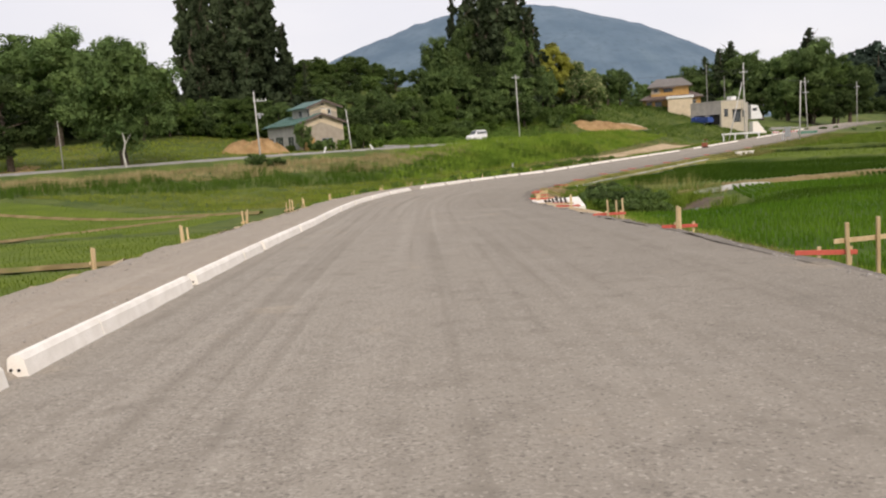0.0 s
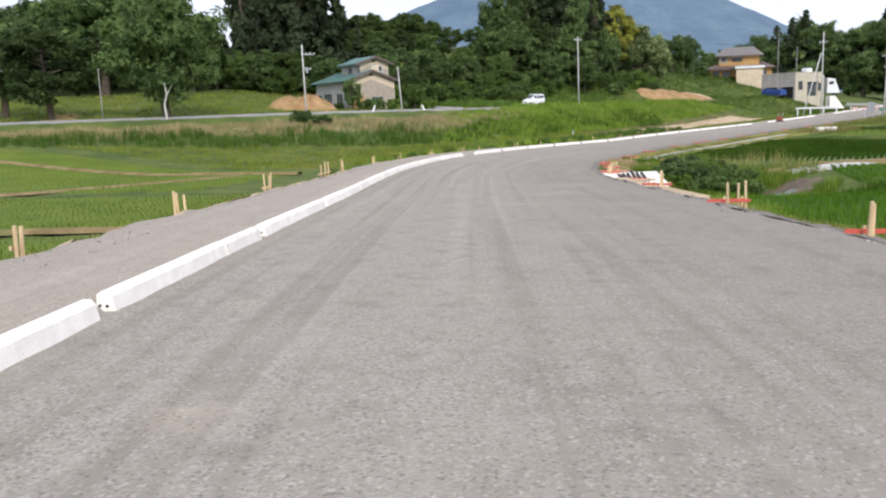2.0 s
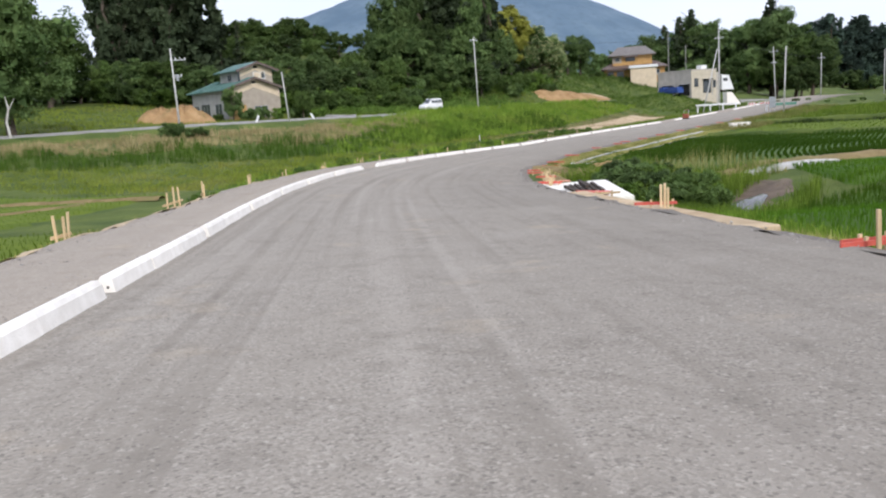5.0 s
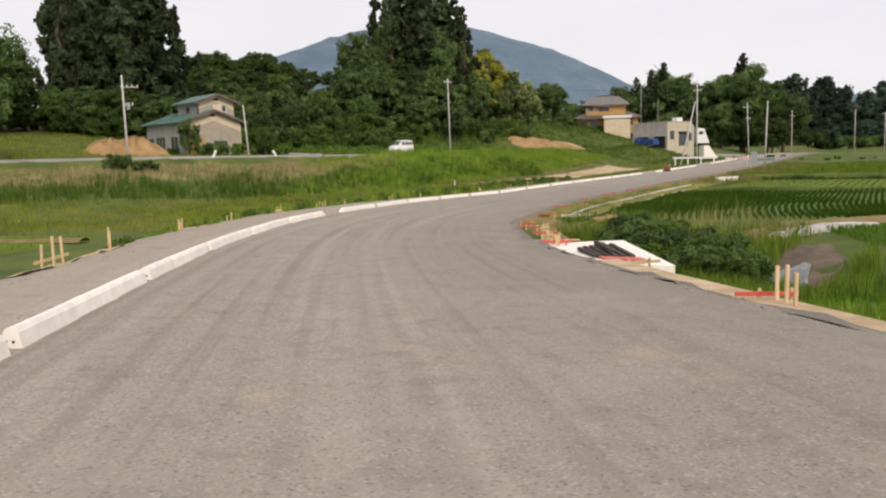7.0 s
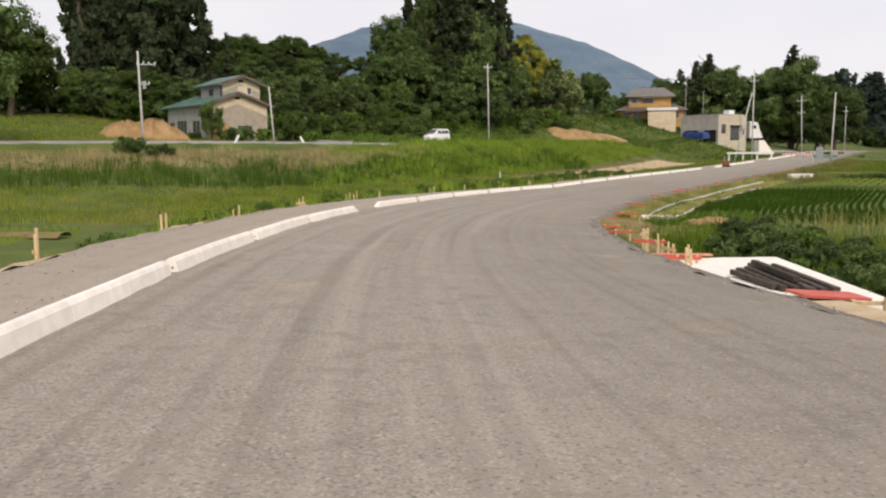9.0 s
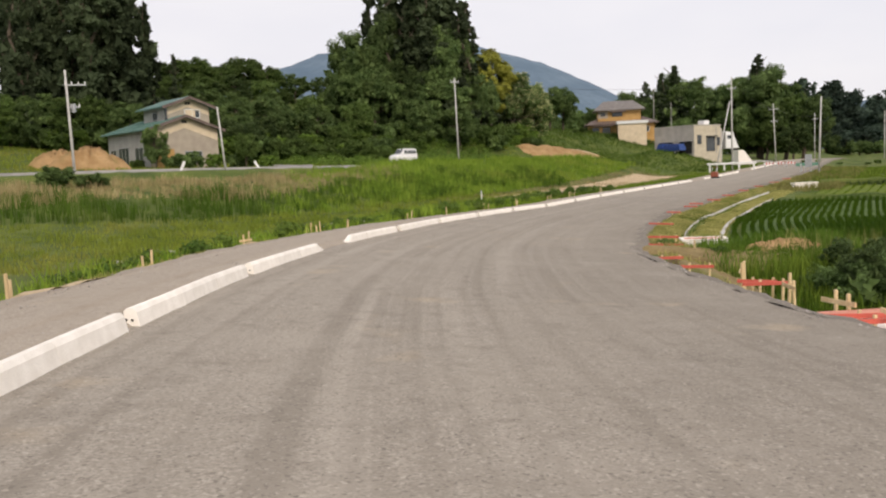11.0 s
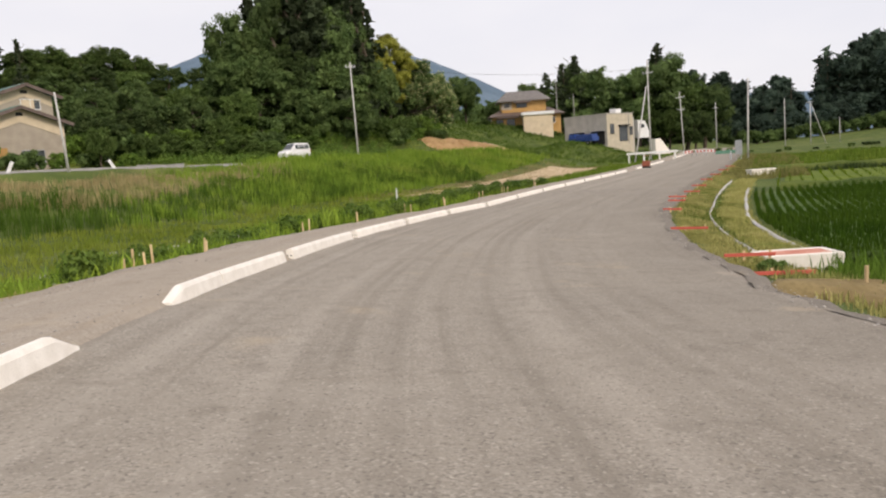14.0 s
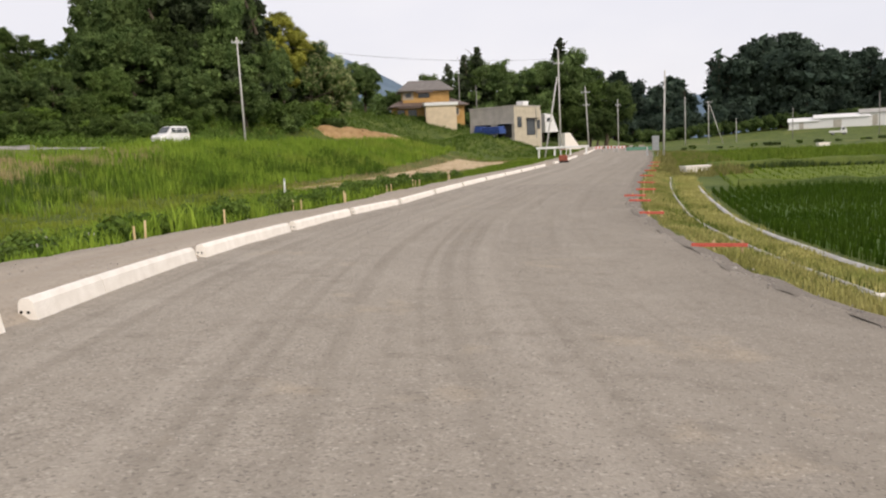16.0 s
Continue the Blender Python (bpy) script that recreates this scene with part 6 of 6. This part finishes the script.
# Thin dark panels on the solid wall stand for the bays' inner shade.
for y0, y1 in ((0.5, 3.4), (4.9, 8.2)):
    part("loading_bay", box(bmesh.new(), -0.08, -0.052, y0, y1, -0.4, 1.9), M_DARK, shop, "dark panel for the shade inside an open bay")
    part("bay_hood", box(bmesh.new(), -0.5, -0.052, y0 - 0.1, y1 + 0.1, 1.9, 2.02, 0.01), M_STEEL, shop, "grey hood over the bay")
window(shop, 0.8, 1.9, 1.3, 3.0, -0.01, M_TYRE, rails=1)
window(shop, 3.3, 5.6, 0.0, 2.6, -0.01, M_TYRE, rails=3)
part("awning", box(bmesh.new(), 3.1, 5.8, -0.7, -0.005, 2.65, 2.8, 0.02), M_TYRE, shop, "dark awning over the entrance")
window(shop, 6.2, 7.0, 1.0, 2.5, -0.01, M_TYRE)
part("downpipe", rod(bmesh.new(), (5.95, -0.06, -0.5), (5.95, -0.06, 4.6), 0.05, 0.05, 8), M_STEEL, shop, "grey downpipe")
part("roof_tank", box(bmesh.new(), 4.6, 6.2, 1.6, 3.0, 4.86, 5.7, 0.08), M_WHITE, shop, "pale water tank on the roof")
part("rear_wing", box(bmesh.new(), 7.205, 9.2, 1.2, 8.4, -3.0, 4.2, 0.03), M_BEIGE, shop, "lower beige rear wing")

annex = thing("annex", "small white building with a steep slanting side wall", "building", pose(54.4, 164.5, 2.5, 0, 0, 12) @ Matrix.Scale(0.6, 4))
part("wall", prism([(0, -1), (4.0, -1), (2.3, 3.0), (0, 3.3)], 4.0), M_WHITE, annex)
part("roof", prism([(-0.3, 3.32), (2.5, 2.98), (2.5, 3.14), (-0.3, 3.5)], 4.3), M_WHITE, annex)
window(annex, 0.5, 1.9, 1.5, 2.4, -0.01, M_TYRE, rails=2)
ramp = thing("concrete_ramp", "pale concrete ramp wall beside the road", "ramp", pose(50.0, 149.8, -0.25, 0, 0, 5) @ Matrix.Scale(0.66, 4))
part("wall", prism([(0, -0.6), (3.6, -0.6), (1.2, 2.5), (0, 2.5)], 2.4), M_CONC, ramp)


# ---- vehicles ----
def wheel(parent, x, y, z, r, w=0.17):
    bm = bmesh.new()
    rod(bm, (x, y - w / 2, z), (x, y + w / 2, z), r, r, 20)
    bmesh.ops.bevel(bm, geom=[e for e in bm.edges if len(e.link_faces) == 2 and e.calc_face_angle() > 1.0], offset=0.02, segments=2, affect="EDGES")
    wh = part("wheel", bm, M_TYRE, parent, smooth=False)
    rim = bmesh.new()
    side = -1 if y < 0 else 1
    rod(rim, (x, y + side * (w / 2 - 0.02), z), (x, y + side * (w / 2 + 0.012), z), r * 0.62, r * 0.55, 14)
    part("rim", rim, M_STEEL, wh)


def shaped(sections):
    """A closed body from cross sections: x, half width, low, high, and the half width at the top."""
    bm = bmesh.new()
    rings = []
    for x, w, lo, hi, wt in sections:
        mid = lo + (hi - lo) * 0.55
        rings.append([bm.verts.new(v) for v in ((x, -w * 0.94, lo), (x, -w, mid), (x, -wt, hi), (x, wt, hi), (x, w, mid), (x, w * 0.94, lo))])
    for a, b in zip(rings, rings[1:]):
        for i in range(6):
            bm.faces.new((a[i], a[(i + 1) % 6], b[(i + 1) % 6], b[i]))
    bm.faces.new(rings[0])
    bm.faces.new(rings[-1][::-1])
    bmesh.ops.recalc_face_normals(bm, faces=bm.faces)
    bmesh.ops.bevel(bm, geom=list(bm.edges), offset=0.025, segments=1, affect="EDGES")
    return bm


lx, ly = 3.0, 131.7
li = int(((LANE - (lx, ly))**2).sum(1).argmin())
heading = math.degrees(math.atan2(-LANE_T[li, 1], -LANE_T[li, 0]))
car = thing("car", "small white wagon car standing on the farm lane", "car", pose(LANE[li, 0], LANE[li, 1], LANE_Z[li] + 0.22, 0, 0, heading))
part("body", shaped([(-1.68, 0.66, 0.3, 0.92, 0.62), (-1.62, 0.72, 0.24, 1.0, 0.68), (0.75, 0.735, 0.22, 1.0, 0.68), (1.5, 0.70, 0.26, 0.90, 0.6), (1.7, 0.6, 0.3, 0.7, 0.52)]), M_CAR, car)
part("cabin", shaped([(-1.66, 0.66, 0.95, 1.02, 0.62), (-1.52, 0.66, 0.95, 1.62, 0.54), (0.1, 0.66, 0.95, 1.64, 0.55), (0.35, 0.66, 0.95, 1.58, 0.53), (0.95, 0.64, 0.93, 1.0, 0.56)]), M_CAR, car)
for side in (-1, 1):
    for x0, x1 in ((-1.42, -0.85), (-0.78, -0.12), (-0.05, 0.45)):
        bm = bmesh.new()
        m = Matrix.Translation((0, side * 0.655, 1.28)) @ Matrix.Rotation(side * radians(15), 4, "X")
        box(bm, x0, x1, -0.012, 0.012, -0.2, 0.2, 0.004, m)
        part("side_window", bm, M_GLASS, car)
bm = box(bmesh.new(), -0.36, 0.36, -0.5, 0.5, -0.008, 0.008, 0.003, Matrix.Translation((0.68, 0, 1.31)) @ Matrix.Rotation(radians(44), 4, "Y"))
part("windscreen", bm, M_GLASS, car)
part("rear_window", box(bmesh.new(), -1.64, -1.615, -0.48, 0.48, 1.12, 1.5, 0.004), M_GLASS, car)
for side in (-1, 1):
    part("headlight", box(bmesh.new(), 1.5, 1.62, side * 0.5 - 0.1, side * 0.5 + 0.1, 0.66, 0.8, 0.02), M_WHITE, car, "clear headlight")
    part("tail_light", box(bmesh.new(), -1.71, -1.66, side * 0.6 - 0.06, side * 0.6 + 0.06, 0.7, 1.0, 0.01), M_RED, car, "red tail light")
    wheel(car, 1.1, side * 0.64, 0.27, 0.27)
    wheel(car, -1.15, side * 0.64, 0.27, 0.27)

truck = thing("truck", "blue flatbed truck parked in front of the workshop", "truck", pose(44.2, 161.0, 1.25, 0, 0, 119) @ Matrix.Scale(0.8, 4))
part("bed", box(bmesh.new(), -3.0, 1.2, -0.9, 0.9, 0.7, 1.5, 0.03), M_BLUE, truck)
part("cab", shaped([(1.25, 0.85, 0.5, 2.1, 0.75), (2.4, 0.85, 0.45, 2.1, 0.74), (2.75, 0.82, 0.45, 1.3, 0.74)]), M_BLUE, truck)
part("load", box(bmesh.new(), -2.8, 0.9, -0.8, 0.8, 1.5, 1.95, 0.06), M_BLUE, truck, "blue load under a sheet")
part("windscreen", box(bmesh.new(), 2.5, 2.56, -0.66, 0.66, 1.3, 1.95, 0.01, ), M_GLASS, truck)
part("stripe", box(bmesh.new(), -2.6, 0.6, -0.925, -0.905, 1.05, 1.4, 0.002), M_WHITE, truck, "row of white bars")
for sx in (-1.9, 1.8):
    for side in (-1, 1):
        wheel(truck, sx, side * 0.78, 0.4, 0.4, 0.22)

pick = thing("pickup", "small white flatbed pickup parked among the fields", "pickup", pose(145.0, 203.5, land_at(145, 203.5) + 0.35, 0, 0, -35))
part("bed", box(bmesh.new(), -1.9, 0.5, -0.7, 0.7, 0.55, 0.95, 0.02), M_CAR, pick)
part("cab", shaped([(0.5, 0.7, 0.4, 1.75, 0.6), (1.2, 0.7, 0.35, 1.72, 0.6), (1.65, 0.68, 0.35, 1.0, 0.6)]), M_CAR, pick)
part("side_window", box(bmesh.new(), 0.65, 1.2, -0.72, 0.72, 1.1, 1.6, 0.01), M_GLASS, pick)
for sx in (-1.2, 1.1):
    for side in (-1, 1):
        wheel(pick, sx, side * 0.6, 0.28, 0.28)


# ---- works at the road end ----
def road_place(y, u):
    p = at_su(y, u)
    return float(p[0]), float(p[1]), float(np.interp(y, KERB[:, 1], KERB_Z)) + float(np.interp(y, KERB[:, 1], FALL)) * max(u, 0)


road_yaw = -33.0
x, y = 45.4, 141.4
z = -1.2
rail = thing("guard_beam", "long white guard beam on short posts beside the road", "guard rail", pose(x, y, z + 0.1, 0, 0, -22))
part("beam", box(bmesh.new(), -3.0, 3.0, -0.08, 0.08, 0.6, 0.86, 0.03), M_WHITE, rail)
for k in (-2.7, -0.9, 0.9, 2.7):
    part("post", box(bmesh.new(), k - 0.1, k + 0.1, -0.06, 0.06, -1.2, 0.59, 0.01), M_WHITE, rail)
x, y, z = road_place(117.2, 0.3)
machine = thing("works_machine", "small dark red site machine standing beside the kerb", "machine", pose(x, y, z, 0, 0, road_yaw))
part("body", box(bmesh.new(), -0.34, 0.34, -0.28, 0.28, 0.12, 0.62, 0.06), M_ORANGE, machine)
part("base", box(bmesh.new(), -0.42, 0.42, -0.34, 0.34, 0.0, 0.12, 0.02), M_TYRE, machine, "black base plate")
for sx in (-0.25, 0.25):
    part("handle", rod(bmesh.new(), (sx, 0.1, 0.6), (sx, 0.3, 1.05), 0.025, 0.025, 8), M_STEEL, machine)
part("grip", rod(bmesh.new(), (-0.3, 0.3, 1.05), (0.3, 0.3, 1.05), 0.025, 0.025, 8), M_ORANGE, machine)


def barricade(y, u, turn, mat, label, length=1.2):
    x, yy, z = road_place(y, u)
    ob = thing("barricade", label, "barricade", pose(x, yy, z, 0, 0, turn), "works barricades")
    for sx in (-length / 2 + 0.1, length / 2 - 0.1):
        part("leg", rod(rod(bmesh.new(), (sx, -0.3, 0), (sx, 0, 0.8), 0.025, 0.025, 6), (sx, 0.3, 0), (sx, 0, 0.8), 0.025, 0.025, 6), M_STEEL, ob)
    n = 6
    for k in range(n):
        a, b = -length / 2 + length * k / n, -length / 2 + length * (k + 1) / n
        part("board", box(bmesh.new(), a, b, -0.02, 0.02, 0.45, 0.75), mat if k % 2 else M_WHITE, ob)
    return ob


for k, (y, u) in enumerate(((146, 1.2), (147, 2.6), (146.4, 3.9))):
    barricade(y, u, road_yaw + turns.uniform(-25, 25), M_RED, "red and white striped works barricade on the road")
x, y, z = road_place(146.6, 6.0)
net = thing("works_fence", "low green mesh fence panel across the road", "fence", pose(x, y, z, 0, 0, road_yaw))
part("mesh_panel", box(bmesh.new(), -1.5, 1.5, -0.02, 0.02, 0.15, 0.55, 0.005), M_GREENNET, net)
for sx in (-1.45, 0, 1.45):
    part("post", rod(bmesh.new(), (sx, 0.05, 0), (sx, 0.05, 0.6), 0.025, 0.025, 8), M_STEEL, net)
x, y, z = road_place(128.5, 7.7)
sign = thing("back_of_sign", "grey sign board seen from behind on posts", "sign", pose(x, y, z, 0, 0, road_yaw + 55))
part("board", box(bmesh.new(), -0.55, 0.55, -0.015, 0.015, 0.5, 1.9, 0.01), M_STEEL, sign)
for sx in (-0.4, 0.4):
    part("post", rod(bmesh.new(), (sx, 0.04, -0.3), (sx, 0.04, 1.85), 0.03, 0.03, 8), M_STEEL, sign)
x, y, z = road_place(129, 6.9)
mark = thing("marker_post", "short white marker post on the road edge", "post", pose(x, y, z))
part("post", rod(bmesh.new(), (0, 0, 0), (0, 0, 0.85), 0.09, 0.07, 12), M_WHITE, mark)
for y, u, turn in ((104, 10.2, 10), (160, 30, 5), (176, 46, 0), (168, 60, 20)):
    p = at_su(y, u)
    blk = thing("concrete_block", "pale concrete sluice block at the field edge", "block", pose(float(p[0]), float(p[1]), land_at(*p), 0, 0, turn))
    part("concrete", box(bmesh.new(), -1.0, 1.0, -0.25, 0.25, -0.3, 0.4, 0.02), M_CONC, blk)
    part("lip", box(bmesh.new(), -1.05, 1.05, -0.3, 0.3, 0.4, 0.48, 0.01), M_CONC, blk)


# ---- sheds across the valley ----
def far_shed(x, y, length, depth, high, turn, label, roof=M_WHITE, wall=M_WHITE):
    b = land_at(x, y)
    ob = thing("farm_shed", label, "shed", pose(x, y, b, 0, 0, turn), "far farm sheds")
    part("wall", box(bmesh.new(), 0, length, 0, depth, -1.5, high), wall, ob)
    r = gable_roof(depth, length, high, high + 1.1, 0.4, 0.15)
    bmesh.ops.rotate(r, verts=r.verts, cent=(0, 0, 0), matrix=Matrix.Rotation(radians(-90), 3, "Z"))
    bmesh.ops.translate(r, verts=r.verts, vec=(0, depth, 0))
    part("roof", r, roof, ob)
    part("door", box(bmesh.new(), length * 0.35, length * 0.5, -0.06, -0.01, 0, high * 0.8), M_BEIGE, ob)
    return ob


far_shed(199, 281, 9, 6, 2.6, -42, "low white farm shed across the valley")
far_shed(205, 276, 16, 7, 3.2, -42, "long white farm shed with a pale roof")
far_shed(216, 268, 10, 7, 4.2, -42, "white farm building with a grey roof", M_GREYWALL)
far_shed(224, 262, 14, 8, 5.0, -42, "grey farm building across the valley", M_GREYWALL, M_BEIGE)


# ---- smaller things by the lane ----
def dead_trunk(x, y, h, label):
    ob = new("dead_tree")
    ob.matrix_world = pose(x, y, land_at(x, y))
    tagged(ob, label, "tree")
    bm = bmesh.new()
    rod(bm, (0, 0, -0.3), (-0.2, 0, h * 0.4), 0.13, 0.10, 8)
    rod(bm, (-0.2, 0, h * 0.4), (0.12, 0, h * 0.7), 0.10, 0.08, 8)
    rod(bm, (0.12, 0, h * 0.7), (-0.1, 0.1, h), 0.08, 0.03, 8)
    part("trunk", bm, M_PALE_BARK, ob)
    bm = bmesh.new()
    rod(bm, (0.1, 0, h * 0.66), (0.7, 0.1, h * 0.95), 0.05, 0.02, 6)
    part("limb", bm, M_PALE_BARK, ob)
    return ob


dead_trunk(-33.6, 89.0, 3.6, "pale bare trunk standing beside the lane")
for x, y, turn in ((-15.8, 104.5, 25), (-10.6, 111.5, -30)):
    ob = thing("leaning_board", "pale leaning marker board beside the lane", "board", pose(x, y, land_at(x, y), 0, turn, 30))
    part("board", box(bmesh.new(), -0.11, 0.11, -0.02, 0.02, -0.2, 0.85, 0.005), M_WHITE, ob)
marker_stake = thing("marker_stake", "thin white marker stake standing in the reeds", "stake", pose(6.5, 88.5, land_at(6.5, 88.5)))
part("stake", box(bmesh.new(), -0.035, 0.035, -0.02, 0.02, -0.2, 1.15, 0.005), M_WHITE, marker_stake)
part("cap", box(bmesh.new(), -0.04, 0.04, -0.025, 0.025, 1.15, 1.25, 0.004), M_STEEL, marker_stake)
